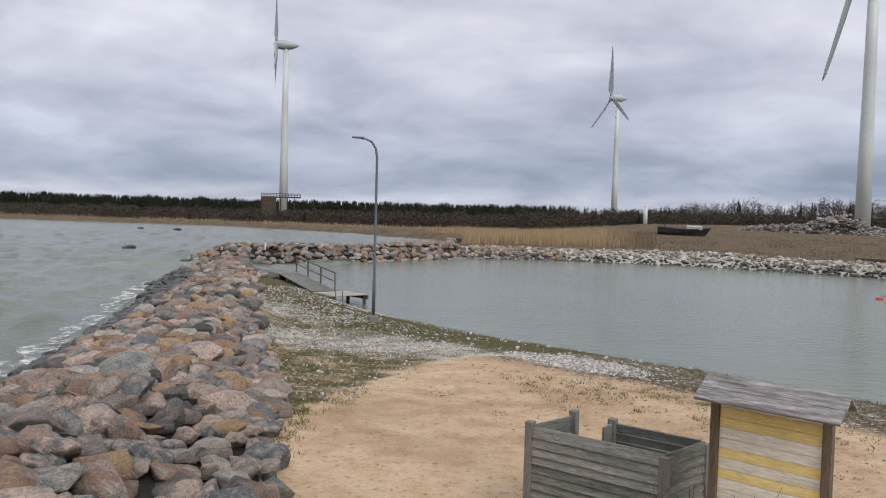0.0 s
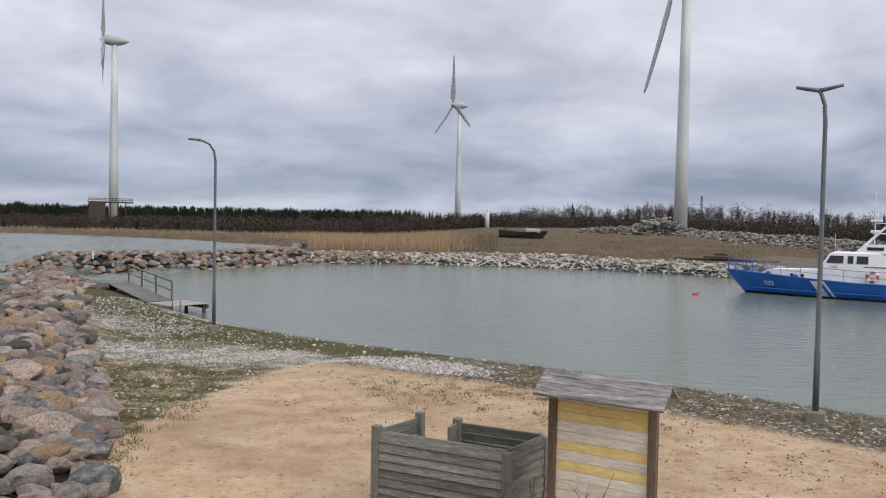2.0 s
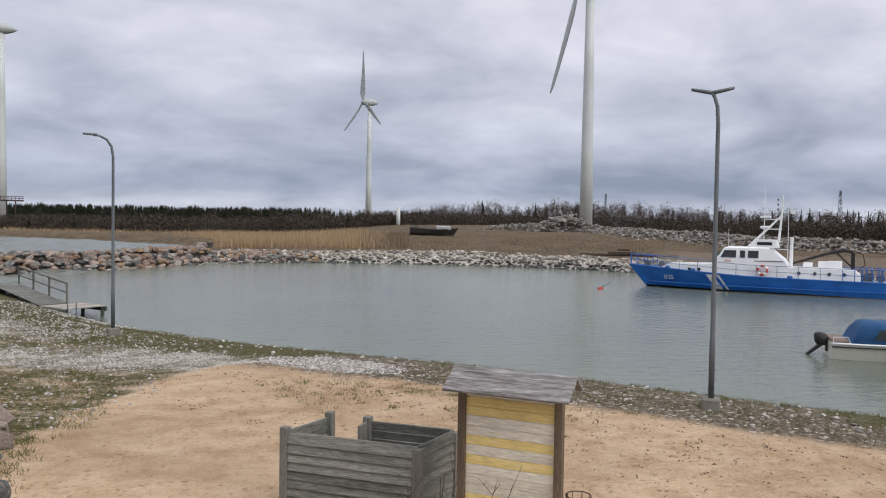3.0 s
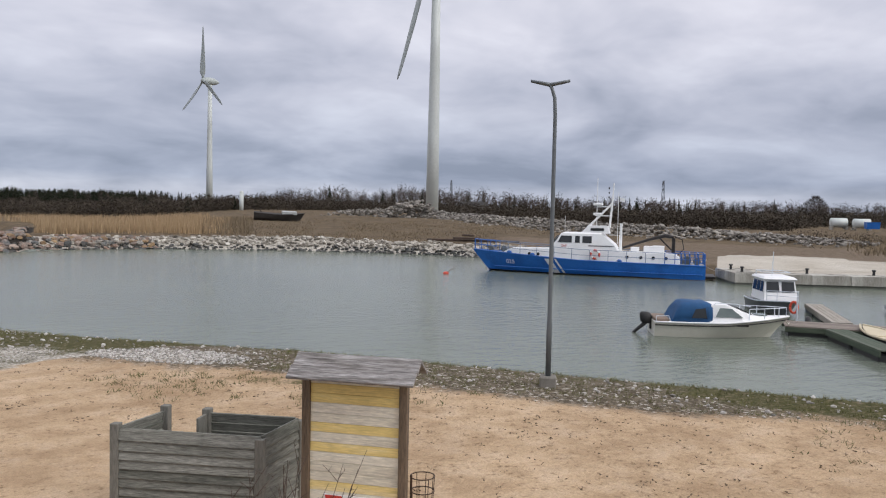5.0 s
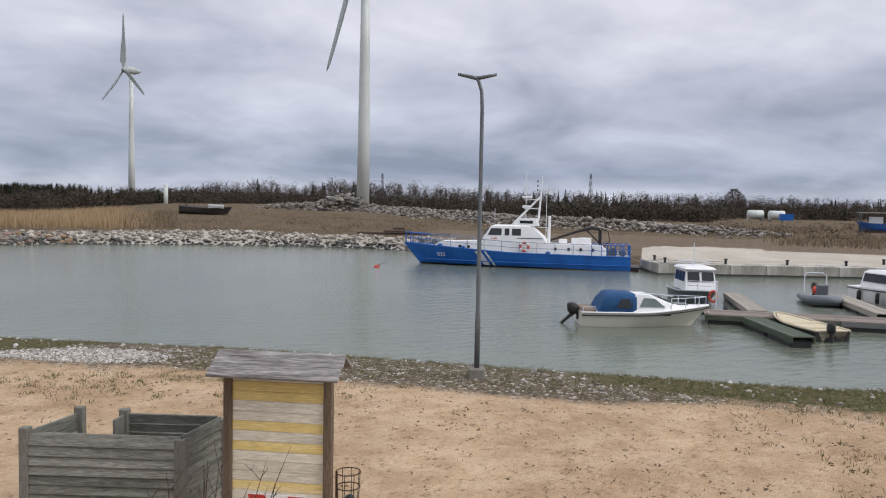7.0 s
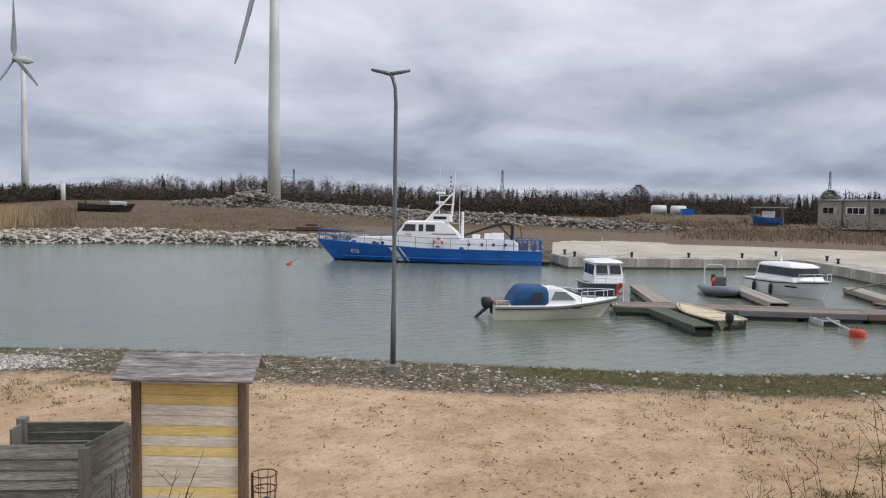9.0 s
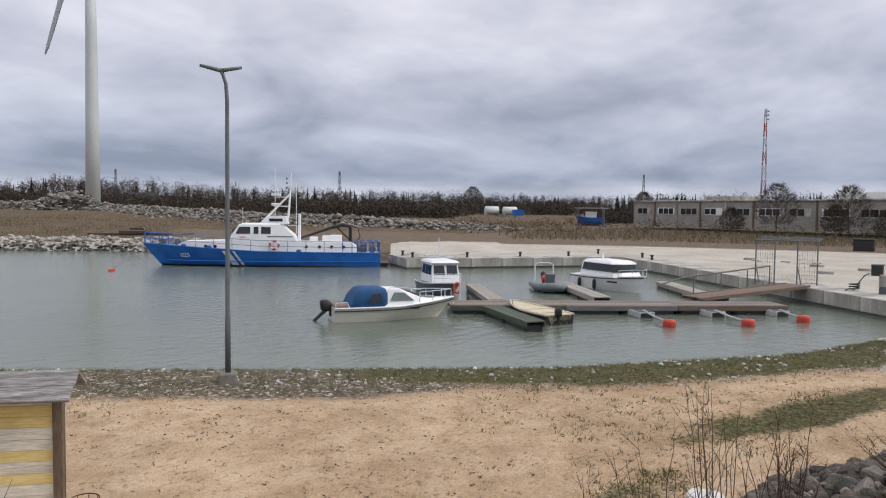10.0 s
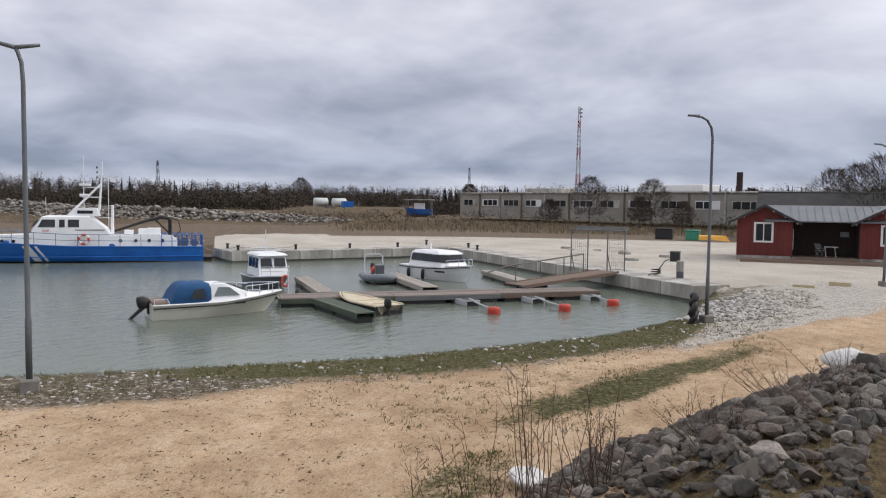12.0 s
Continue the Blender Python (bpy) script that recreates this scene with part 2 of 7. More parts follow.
def ball(bm, c, s, sub=2):
    got = bmesh.ops.create_icosphere(bm, subdivisions=sub, radius=1.0)["verts"]
    bmesh.ops.scale(bm, vec=s if isinstance(s, (tuple, list)) else (s, s, s), verts=got)
    bmesh.ops.translate(bm, vec=c, verts=got)
    return bm


def lettering(name, text, size, mat, parent, m, depth=0.004):
    """Raised letters in the built-in font, as a mesh."""
    cu = bpy.data.curves.new(name, "FONT")
    cu.body, cu.size, cu.extrude, cu.align_x, cu.align_y = text, size, depth, "CENTER", "CENTER"
    tmp = new(name, cu)
    bpy.context.view_layer.update()
    me = bpy.data.meshes.new_from_object(tmp.evaluated_get(bpy.context.evaluated_depsgraph_get()))
    bpy.data.objects.remove(tmp)
    me.materials.clear()
    me.materials.append(mat)
    ob = new(name, me)
    ob.parent, ob.matrix_local = parent, m
    return ob


# ---- the lie of the land ----
COAST = [(-9, -400), (-8.6, 4), (-10.3, 17.6), (-12.1, 28), (-14.9, 40.7), (-17.2, 47), (-15, 51.5), (-11, 50.5), (-8.2, 46), (-5.2, 38.5), (-1.8, 32),
         (1.6, 27.4), (8.2, 21.2), (14.2, 14.2), (18.0, 9.9), (23.9, 5.5), (30.7, 3.1), (36.7, 3.2), (57.9, 24.6), (43.6, 35.2), (46.7, 39.5), (47.5, 44), (46, 56),
         (42.5, 66.5), (41, 70.5), (33, 78), (26.2, 82.5), (14, 87), (4, 86.5), (-3, 79.5), (-9.7, 73), (-19.6, 69.4), (-23, 70.4),
         (-21.5, 74.5), (-11, 78.5), (-5, 86), (-1.5, 97), (0, 122), (0, 150), (-20, 188), (-67, 240), (-155, 268), (-400, 340), (-1200, 600), (-4500, 900),
         (-4500, 4500), (4500, 4500), (4500, -4500), (-9, -4500)]
QUAY = (17, 18, 19)          # legs of the coast that are quay wall
TOE = [(3.0, 2.2), (8.0, 2.9), (10.2, 2.4), (12.3, 1.55), (14.4, 0.5), (19.5, -2.0), (24, -4.5), (34, -10)]


def leg_distance(x, y, a, b):
    dx, dy = b[0] - a[0], b[1] - a[1]
    k = np.clip(((x - a[0]) * dx + (y - a[1]) * dy) / (dx * dx + dy * dy), 0, 1)
    return np.hypot(x - a[0] - k * dx, y - a[1] - k * dy)


def coast_distance(x, y):
    """Metres inland (negative on the water), and the nearest leg of the coast."""
    inside = np.zeros(x.shape, bool)
    best, leg = np.full(x.shape, 1e9), np.zeros(x.shape, int)
    for i, (a, b) in enumerate(zip(COAST, COAST[1:] + COAST[:1])):
        d = leg_distance(x, y, a, b)
        leg[d < best] = i
        best = np.minimum(best, d)
        if a[1] != b[1]:
            cross = ((a[1] > y) != (b[1] > y)) & (x < (b[0] - a[0]) * (y - a[1]) / (b[1] - a[1]) + a[0])
            inside ^= cross
    return np.where(inside, best, -best), leg


def smooth(a, b, v):
    k = np.clip((v - a) / (b - a), 0, 1)
    return k * k * (3 - 2 * k)


def mound_depth(x, y):
    """Metres behind the toe of the stone mound."""
    best, sign = np.full(x.shape, 1e9), np.ones(x.shape)
    for a, b in zip(TOE, TOE[1:]):
        d = leg_distance(x, y, a, b)
        s = (b[0] - a[0]) * (y - a[1]) - (b[1] - a[1]) * (x - a[0])
        sign = np.where(d < best, np.where(s < 0, 1, -1), sign)
        best = np.minimum(best, d)
    return best * sign


def ground_height(x, y):
    x, y = np.asarray(x, float), np.asarray(y, float)
    d, leg = coast_distance(x, y)
    r = np.hypot(x, y)
    az = np.degrees(np.arctan2(x, y))
    north = np.interp(r, [0, 45, 70, 100, 150, 200, 240, 320, 600, 3000], [0.85, 0.85, 0.95, 1.4, 2.2, 3.3, 4.4, 4.8, 6, 9])
    east = np.interp(r, [0, 60, 130, 170, 250, 600, 3000], [0.85, 0.8, 1.5, 2.2, 3.2, 6, 9])
    low = np.interp(r, [0, 45, 90, 300, 600, 3000], [0.85, 0.85, 1.2, 1.3, 3, 8])
    north = low + (north - low) * smooth(5, 17, az)
    land = north + (east - north) * smooth(26, 46, az)
    h = land * (1 - np.exp(-np.maximum(d, 0) / 1.3))
    h = np.where(d < 0, np.maximum(-1.6, 0.45 * d), h)
    quay = (leg >= QUAY[0]) & (leg <= QUAY[-1])
    h = np.where(quay, np.where(d > 1.3, 0.76, -1.6), h)
    dike = (leg <= 6) & (y < 70) & (d > 0)
    h = np.where(dike, np.interp(d, [0, 1.2, 3.2, 4.4, 6.2, 7.4], [0, 0.7, 1.5, 1.55, 0.95, 0.85]), h)
    arm = (leg >= 28) & (leg <= 36) & (d > 0)
    h = np.where(arm & (d < 6), np.interp(d, [0, 2.2, 6], [0, 1.25, 1.3]), h)
    m = mound_depth(x, y)
    h = np.where((x > 2) & (m > 0) & (d > 6.5), np.maximum(h, 0.85 + np.minimum(1.35, 0.52 * m)), h)
    h = np.where((r < 6) & (d > 0), np.maximum(h, 0.85 + 2.05 * smooth(6.0, 2.5, r)), h)
    bumps = np.sin(x * 0.9 + 1.3 * np.sin(y * 0.7)) * np.cos(y * 1.1) * 0.02 + np.sin(x * 0.21 + 2) * np.sin(y * 0.17) * 0.04
    return np.where((d > 2) & ~quay, h + bumps * np.clip(r / 15, 0.6, 4), h)


def height_at(x, y):
    return float(ground_height(np.array([x]), np.array([y]))[0])


azs = np.radians(np.concatenate([np.arange(-46, 112, 0.28), np.arange(112, 314, 4.0)]))
rads = np.concatenate([[0.01, 0.7, 1.5, 2.5], np.geomspace(3.4, 300, 270), np.geomspace(310, 4000, 30)])
AZ, RD = np.meshgrid(azs, rads, indexing="ij")
GX, GY = RD * np.sin(AZ), RD * np.cos(AZ)
GZ = ground_height(GX, GY)
na, nr = AZ.shape
gverts = np.stack([GX.ravel(), GY.ravel(), GZ.ravel()], 1)
gfaces = [tuple(i * nr for i in range(na))[::-1]] + [(i * nr + j, i * nr + j + 1, ((i + 1) % na) * nr + j + 1, ((i + 1) % na) * nr + j) for i in range(na) for j in range(nr - 1)]


def ground_material():
    """Sand, turf, white crushed stone and dry meadow, laid out by the painted masks and frayed by noise."""
    m = bpy.data.materials.new("sand, turf and gravel ground")
    m.use_nodes = True
    nt = m.node_tree
    b = nt.nodes["Principled BSDF"]
    tc = nt.nodes.new("ShaderNodeTexCoord")

    def noise_at(scale, detail=5.0, rough=0.6, st=(1, 1, 1)):
        mp = nt.nodes.new("ShaderNodeMapping")
        mp.inputs["Scale"].default_value = st
        link(nt, tc.outputs["Object"], mp.inputs["Vector"])
        n = node(nt, "ShaderNodeTexNoise", Scale=scale, Detail=detail, Roughness=rough)
        link(nt, mp.outputs[0], n.inputs["Vector"])
        return n.outputs[0]

    def mask(name, n, soft=0.25):
        a = nt.nodes.new("ShaderNodeAttribute")
        a.attribute_name = name
        v = math_node(nt, "SUBTRACT", a.outputs["Fac"], math_node(nt, "SUBTRACT", 1.0, n))
        return ramp(nt, math_node(nt, "ADD", math_node(nt, "DIVIDE", v, soft), 0.5), [(0, (0, 0, 0)), (1, (1, 1, 1))])

    wide, mid, fine, speck = noise_at(0.25), noise_at(1.6), noise_at(9.0), noise_at(38.0, 2.0)
    sand = ramp(nt, mid, [(0.25, (0.41, 0.285, 0.175)), (0.5, (0.535, 0.39, 0.25)), (0.75, (0.62, 0.475, 0.335))])
    sand = mix(nt, 1.0, sand, ramp(nt, fine, [(0.30, (0.55, 0.51, 0.47)), (0.42, (1, 1, 1)), (0.8, (1.1, 1.1, 1.1))]), "MULTIPLY")
    sand = mix(nt, 1.0, sand, ramp(nt, noise_at(0.33, 4.0, 0.6, (1, 1.8, 1)), [(0.35, (0.80, 0.77, 0.74)), (0.55, (1, 1, 1)), (0.7, (1.1, 1.1, 1.1))]), "MULTIPLY")
    scuff = math_node(nt, "MULTIPLY", noise_at(3.5, 4.0, 0.7, (1.0, 2.6, 1)), 1.0)
    sand = mix(nt, ramp(nt, scuff, [(0.60, (0, 0, 0)), (0.72, (0.6, 0.6, 0.6))]), sand, (0.24, 0.155, 0.092))
    turf = ramp(nt, fine, [(0.3, (0.042, 0.043, 0.018)), (0.48, (0.085, 0.085, 0.032)), (0.58, (0.135, 0.112, 0.06)), (0.72, (0.25, 0.215, 0.155))])
    vor = node(nt, "ShaderNodeTexVoronoi", Scale=14.0)
    link(nt, tc.outputs["Object"], vor.inputs["Vector"])
    chips = ramp(nt, vor.outputs["Color"], [(0.0, (0.34, 0.31, 0.265)), (0.45, (0.56, 0.53, 0.47)), (1.0, (0.80, 0.77, 0.72))])
    chips = mix(nt, ramp(nt, vor.outputs["Distance"], [(0.3, (0, 0, 0)), (0.7, (0.6, 0.6, 0.6))]), chips, (0.22, 0.19, 0.15))
    shingle = ramp(nt, vor.outputs["Color"], [(0.0, (0.065, 0.052, 0.034)), (0.6, (0.17, 0.14, 0.10)), (0.78, (0.27, 0.235, 0.185)), (0.9, (0.62, 0.59, 0.54))])
    meadow = ramp(nt, noise_at(0.5, 6.0, 0.65), [(0.3, (0.085, 0.064, 0.042)), (0.5, (0.128, 0.096, 0.062)), (0.7, (0.185, 0.14, 0.088))])
    apron = ramp(nt, wide, [(0.3, (0.46, 0.415, 0.345)), (0.6, (0.58, 0.54, 0.47)), (0.8, (0.65, 0.615, 0.55))])
    apron = mix(nt, 1.0, apron, ramp(nt, fine, [(0.3, (0.82, 0.82, 0.82)), (0.7, (1.08, 1.08, 1.08))]), "MULTIPLY")
    track = ramp(nt, mid, [(0.3, (0.13, 0.098, 0.07)), (0.7, (0.21, 0.165, 0.12))])
    moss = ramp(nt, fine, [(0.3, (0.05, 0.038, 0.022)), (0.55, (0.11, 0.08, 0.04)), (0.8, (0.17, 0.14, 0.05))])
    # near-black ground under the boulders: shade of the gaps painted into the colour
    dark_gaps = ramp(nt, fine, [(0.3, (0.018, 0.016, 0.014)), (0.8, (0.05, 0.045, 0.038))])
    frayed = math_node(nt, "ADD", math_node(nt, "MULTIPLY", mid, 0.5), math_node(nt, "MULTIPLY", fine, 0.5))
    col = mix(nt, mask("meadow", frayed), sand, meadow)
    col = mix(nt, mask("track", frayed), col, track)
    col = mix(nt, mask("apron", frayed), col, apron)
    col = mix(nt, mask("shingle", frayed), col, shingle)
    col = mix(nt, mask("chips", frayed), col, chips)
    patchy = math_node(nt, "ADD", math_node(nt, "MULTIPLY", noise_at(0.9, 5.0, 0.62, (1, 1.7, 1)), 0.6), math_node(nt, "MULTIPLY", noise_at(13.0, 4.0), 0.4))
    col = mix(nt, mask("turf", patchy, 0.16), col, turf)
    col = mix(nt, mask("moss", frayed), col, moss)
    col = mix(nt, mask("dark_gaps", frayed), col, dark_gaps)
    col = mix(nt, 1.0, col, ramp(nt, speck, [(0.3, (0.85, 0.85, 0.85)), (0.7, (1.1, 1.1, 1.1))]), "MULTIPLY")
    link(nt, col, b.inputs["Base Color"])
    b.inputs["Roughness"].default_value = 0.95
    b.inputs["Specular IOR Level"].default_value = 0.15
    bp = nt.nodes.new("ShaderNodeBump")
    bp.inputs["Strength"].default_value, bp.inputs["Distance"].default_value = 0.9, 0.10
    hsum = math_node(nt, "ADD", math_node(nt, "ADD", mid, fine), math_node(nt, "ADD", math_node(nt, "MULTIPLY", scuff, 0.8), math_node(nt, "MULTIPLY", speck, 0.3)))
    link(nt, hsum, bp.inputs["Height"])
    link(nt, bp.outputs[0], b.inputs["Normal"])
    return m


ground = raw("ground", gverts, gfaces, ground_material(), True)
tagged(ground, "sandy spit with turf, white gravel and dry meadow", "ground", kind="structure")


def blot(x, y, cx, cy, rx, ry, turn=0.0):
    """A soft oval patch, 1 in its middle."""
    c, s = math.cos(radians(turn)), math.sin(radians(turn))
    u, v = ((x - cx) * c + (y - cy) * s) / rx, (-(x - cx) * s + (y - cy) * c) / ry
    return np.clip(1.35 - np.hypot(u, v), 0, 1)


def paint(name, values):
    a = ground.data.attributes.new(name, "FLOAT", "POINT")
    a.data.foreach_set("value", np.clip(values, 0, 1).astype(np.float32).ravel())


D, LEG = coast_distance(GX, GY)
bank = (LEG >= 8) & (LEG <= 16)
GR = np.hypot(GX, GY)
GA = np.degrees(np.arctan2(GX, GY))
m_in = mound_depth(GX, GY)
apron_zone = (GX > 36) & (GR < 95) & (GA > 50) & (GA < 98) & (GY < 48)
mainland = ((GR > 58) | (GX > 47)) & ~(LEG <= 6)
paint("meadow", np.where(mainland, 1, 0))
paint("track", np.where(mainland, smooth(62, 70, GR) * smooth(112, 98, GR) * smooth(30, 38, GA) * smooth(76, 66, GA) * 0.9 + smooth(80, 84, GR) * smooth(100, 92, GR) * smooth(64, 70, GA) * 0.9, 0))
paint("apron", np.where(apron_zone | ((GX > 34) & (GR < 95) & (GA >= 90) & (GA < 108)), smooth(88, 78, GR), 0))
shingle = np.where(bank, smooth(6.6, 3.8, D), 0) * (0.95 - 0.4 * smooth(46, 58, GA))
shingle = np.maximum(shingle, np.where((LEG >= 8) & (LEG <= 11), smooth(8.0, 4.0, D) * 0.7, 0))
paint("shingle", shingle)
sand_line = np.interp(GY, [9, 11.6, 14.3, 15.9, 18.1, 20.1, 21.5, 23], [-2.7, -2.45, -2.2, -1.5, -0.4, 0.8, 4.0, 12.0])
spit = np.where((GY > 9) & (GY < 52) & (GX < 9) & (GX > -16), smooth(-0.5, 0.7, sand_line - GX), 0)
chips = spit * (0.50 * np.exp(-((GY - 21.4 + 0.3 * GX) / 1.7) ** 2) + 0.34 * smooth(25.5, 29, GY) + 0.40 + 0.04 * smooth(19, 15, GY)) + blot(GX, GY, 3.5, 19.6, 1.9, 0.8, -35) * 0.95
chips += blot(GX, GY, 31, 0.6, 5.5, 3.2, -10) * 1.2 + blot(GX, GY, 24, 1.0, 6, 1.1, -18) * 0.62 + blot(GX, GY, 36, -2, 6, 3, 0)
chips += np.where((LEG >= 22) & (LEG <= 28), smooth(5, 3, D), 0)
paint("chips", chips)
turf = spit * (0.555 - 0.12 * np.exp(-((GY - 21.4 + 0.3 * GX) / 1.5) ** 2) - 0.10 * smooth(25, 29, GY))
turf += np.where((LEG >= 13) & (LEG <= 16), smooth(5.0, 3.0, D) * smooth(42, 58, GA) * smooth(87, 83, GA) * 0.60, 0) + np.where(bank, smooth(5.5, 1.5, D) * 0.47, 0)
turf += blot(GX, GY, 15.0, 2.7, 4.2, 0.7, -22) * 0.42 + blot(GX, GY, 21.5, 0.3, 4.5, 0.8, -24) * 0.42 + blot(GX, GY, 8.8, 3.7, 2.4, 0.9, -8) * 0.56 + blot(GX, GY, 14.5, 4.6, 7.0, 2.4, -28) * 0.385 + blot(GX, GY, 5.5, 15.3, 4.0, 1.0, -40) * 0.45
turf += np.where(mainland, smooth(90, 110, GR) * smooth(62, 80, GA) * 0.5, 0)
paint("turf", turf)
# painted shade: strips under dike and breakwater boulders, so the gaps look dark
paint("dark_gaps", np.where((LEG <= 6) & (GY < 70), smooth(0.2, -0.2, D - np.interp(GY, [10, 18, 23, 34, 44], [6.9, 6.1, 5.5, 4.8, 4.6])) * smooth(3.5, 5.5, GY), 0) + np.where((LEG >= 28) & (LEG <= 36), smooth(4.4, 3.8, D), 0))
paint("moss", np.where((m_in > 0.5) & (D > 6.5) & (GX > 2), smooth(1.0, 2.2, m_in), 0) * 0.85)

BASIN = [(-4, 30), (6, 0), (60, -2), (66, 26), (60, 80), (30, 96), (3, 84), (-8, 72), (-11, 60), (-8, 44)]
saz = np.radians(np.concatenate([np.arange(-180, -50, 5.0), np.arange(-50, 40, 0.4)]))
srd = np.concatenate([np.geomspace(6, 420, 230), np.geomspace(450, 4500, 14)])
SA, SR = np.meshgrid(saz, srd, indexing="ij")
SX, SY = SR * np.sin(SA), SR * np.cos(SA)
SZ = np.zeros(SX.shape)
wrng = np.random.default_rng(8)
for wave, amp in ((9.0, 0.07), (6.2, 0.06), (4.1, 0.05), (3.0, 0.045), (2.1, 0.035), (1.5, 0.025)):
    for _ in range(2):
        th = radians(wrng.normal(20, 28))
        SZ += amp * np.sin(2 * math.pi / wave * (SX * math.cos(th) + SY * math.sin(th)) + wrng.uniform(0, 6.3) + 0.8 * np.sin(SX * 0.07 + SY * 0.05 * wave))
SZ = np.where(SZ > 0, SZ * 1.3, SZ * 0.8) * smooth(420, 120, SR) - 0.05
within = np.zeros(SX.shape, bool)
for a, b in zip(BASIN, BASIN[1:] + BASIN[:1]):
    if a[1] != b[1]:
        within ^= ((a[1] > SY) != (b[1] > SY)) & (SX < (b[0] - a[0]) * (SY - a[1]) / (b[1] - a[1]) + a[0])
SZ = np.where(within, -0.4, SZ)
sn, sm = SX.shape
water_sea = raw("water_sea", np.stack([SX.ravel(), SY.ravel(), SZ.ravel()], 1), [(i * sm + j, i * sm + j + 1, (i + 1) * sm + j + 1, (i + 1) * sm + j) for i in range(sn - 1) for j in range(sm - 1)], water_rough, True)
tagged(water_sea, "choppy grey-green sea along the stone dike", "water", kind="structure")
basin = bmesh.new()
basin.faces.new([basin.verts.new((x, y, 0)) for x, y in BASIN])
water_basin = tagged(finish("water_basin", basin, water_calm), "calm grey-green harbour water", "water", kind="structure")


# ---- stones ----
def stone_mesh(name, seed, sub, cuts=9, squash=0.72, deep=(0.45, 0.8)):
    rnd = random.Random(seed)
    bm = bmesh.new()
    bmesh.ops.create_icosphere(bm, subdivisions=sub, radius=1.0)
    for _ in range(cuts):
        n = Vector((rnd.gauss(0, 1), rnd.gauss(0, 1), rnd.gauss(0, 1))).normalized()
        k = rnd.uniform(*deep)
        for v in bm.verts:
            over = v.co.dot(n) - k
            if over > 0:
                v.co -= n * over * 0.97
    for v in bm.verts:
        v.co *= 1 + 0.15 * noise.noise(v.co * 1.6 + Vector((seed * 3.1, 0, 0))) + 0.06 * noise.noise(v.co * 4.5 + Vector((0, seed * 1.7, 0)))
        v.co.z *= squash
    for e in bm.edges:
        e.smooth = e.calc_face_angle(0.0) < 0.42
    me = bpy.data.meshes.new(name)
    bm.to_mesh(me)
    bm.free()
    me.polygons.foreach_set("use_smooth", [True] * len(me.polygons))
    return me


def mesh_arrays(me):
    v = np.empty(len(me.vertices) * 3)
    me.vertices.foreach_get("co", v)
    return v.reshape(-1, 3), np.array([tuple(p.vertices) for p in me.polygons])


def scatter(name, spots, shapes, mat, smooth_shade=True):
    """Many stones as one mesh; spots: (x, y, z, size, turn, tilt, long)."""
    vs, fs, at = [], [], 0
    for k, (x, y, z, s, turn, tilt, lng) in enumerate(spots):
        v, f = shapes[k % len(shapes)]
        m = np.array(Euler((tilt, tilt * 0.6, turn)).to_matrix())
        vs.append((v * (s * lng, s, s)) @ m.T + (x, y, z))
        fs.append(f + at)
        at += len(v)
    vs, fs = np.concatenate(vs), np.concatenate(fs)
    return raw(name, vs, fs.tolist(), mat, smooth_shade)


def along(rnd, legs, d0, d1, step, y0=-1e9, y1=1e9, jitter=0.4):
    """Spots in a strip between d0 and d1 metres inland of some legs of the coast."""
    out = []
    for i in legs:
        a, b = Vector(COAST[i]), Vector(COAST[i + 1])
        t = (b - a).normalized()
        n = Vector((t.y, -t.x))
        k = 0.0
        while k < (b - a).length:
            d = d0
            while d < d1:
                p = a + t * (k + rnd.uniform(-jitter, jitter) * step) + n * (d + rnd.uniform(-jitter, jitter) * step)
                if y0 < p.y < y1:
                    out.append((p.x, p.y))
                d += step
            k += step
    pts = np.array(out)
    dd, leg = coast_distance(pts[:, 0], pts[:, 1])
    keep = (dd > d0 - 0.6) & (dd < d1 + 0.3)
    return pts[keep]


boulder_shapes = [stone_mesh("boulder", s, 3, 13, 0.66, (0.40, 0.74)) for s in range(16)]
for me in boulder_shapes:
    me.materials.append(rock_one)
small_shapes = [mesh_arrays(stone_mesh("stone", 40 + s, 2, 7)) for s in range(10)]
blunt_shapes = [mesh_arrays(stone_mesh("stone", 60 + s, 2, 9, 0.8, (0.44, 0.78))) for s in range(10)]
tiny_shapes = [mesh_arrays(stone_mesh("pebble", 70 + s, 1, 4)) for s in range(8)]

rnd = random.Random(11)
dike = thing("stone_dike", pose(0, 0, 0), "sloping sea dike of pink and grey granite boulders", "stone dike", kind="structure")
pts = along(rnd, range(0, 8), 0.1, 7.2, 0.345, 5.5, 55)
dd, legs = coast_distance(pts[:, 0], pts[:, 1])
keep = (legs <= 7) & (dd < np.interp(pts[:, 1], [10, 18, 23, 34, 44], [7.1, 6.3, 5.7, 5.0, 4.8]))
pts, dd = pts[keep], dd[keep]
hz = ground_height(pts[:, 0], pts[:, 1])
order = np.argsort(np.hypot(pts[:, 0], pts[:, 1]))
near, far, wet = [], [], []
for i in order:
    s = rnd.choice((rnd.uniform(0.14, 0.24), rnd.uniform(0.18, 0.30), rnd.uniform(0.22, 0.38))) * (1.3 if rnd.random() < 0.15 else 1) * (1.16 if pts[i, 1] < 15 else 1)
    spot = (pts[i, 0], pts[i, 1], hz[i] + rnd.uniform(-0.02, 0.14), s, rnd.uniform(0, 6.3), rnd.uniform(-0.4, 0.4), rnd.uniform(1.0, 1.65))
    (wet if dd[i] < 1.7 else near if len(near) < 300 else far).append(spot)
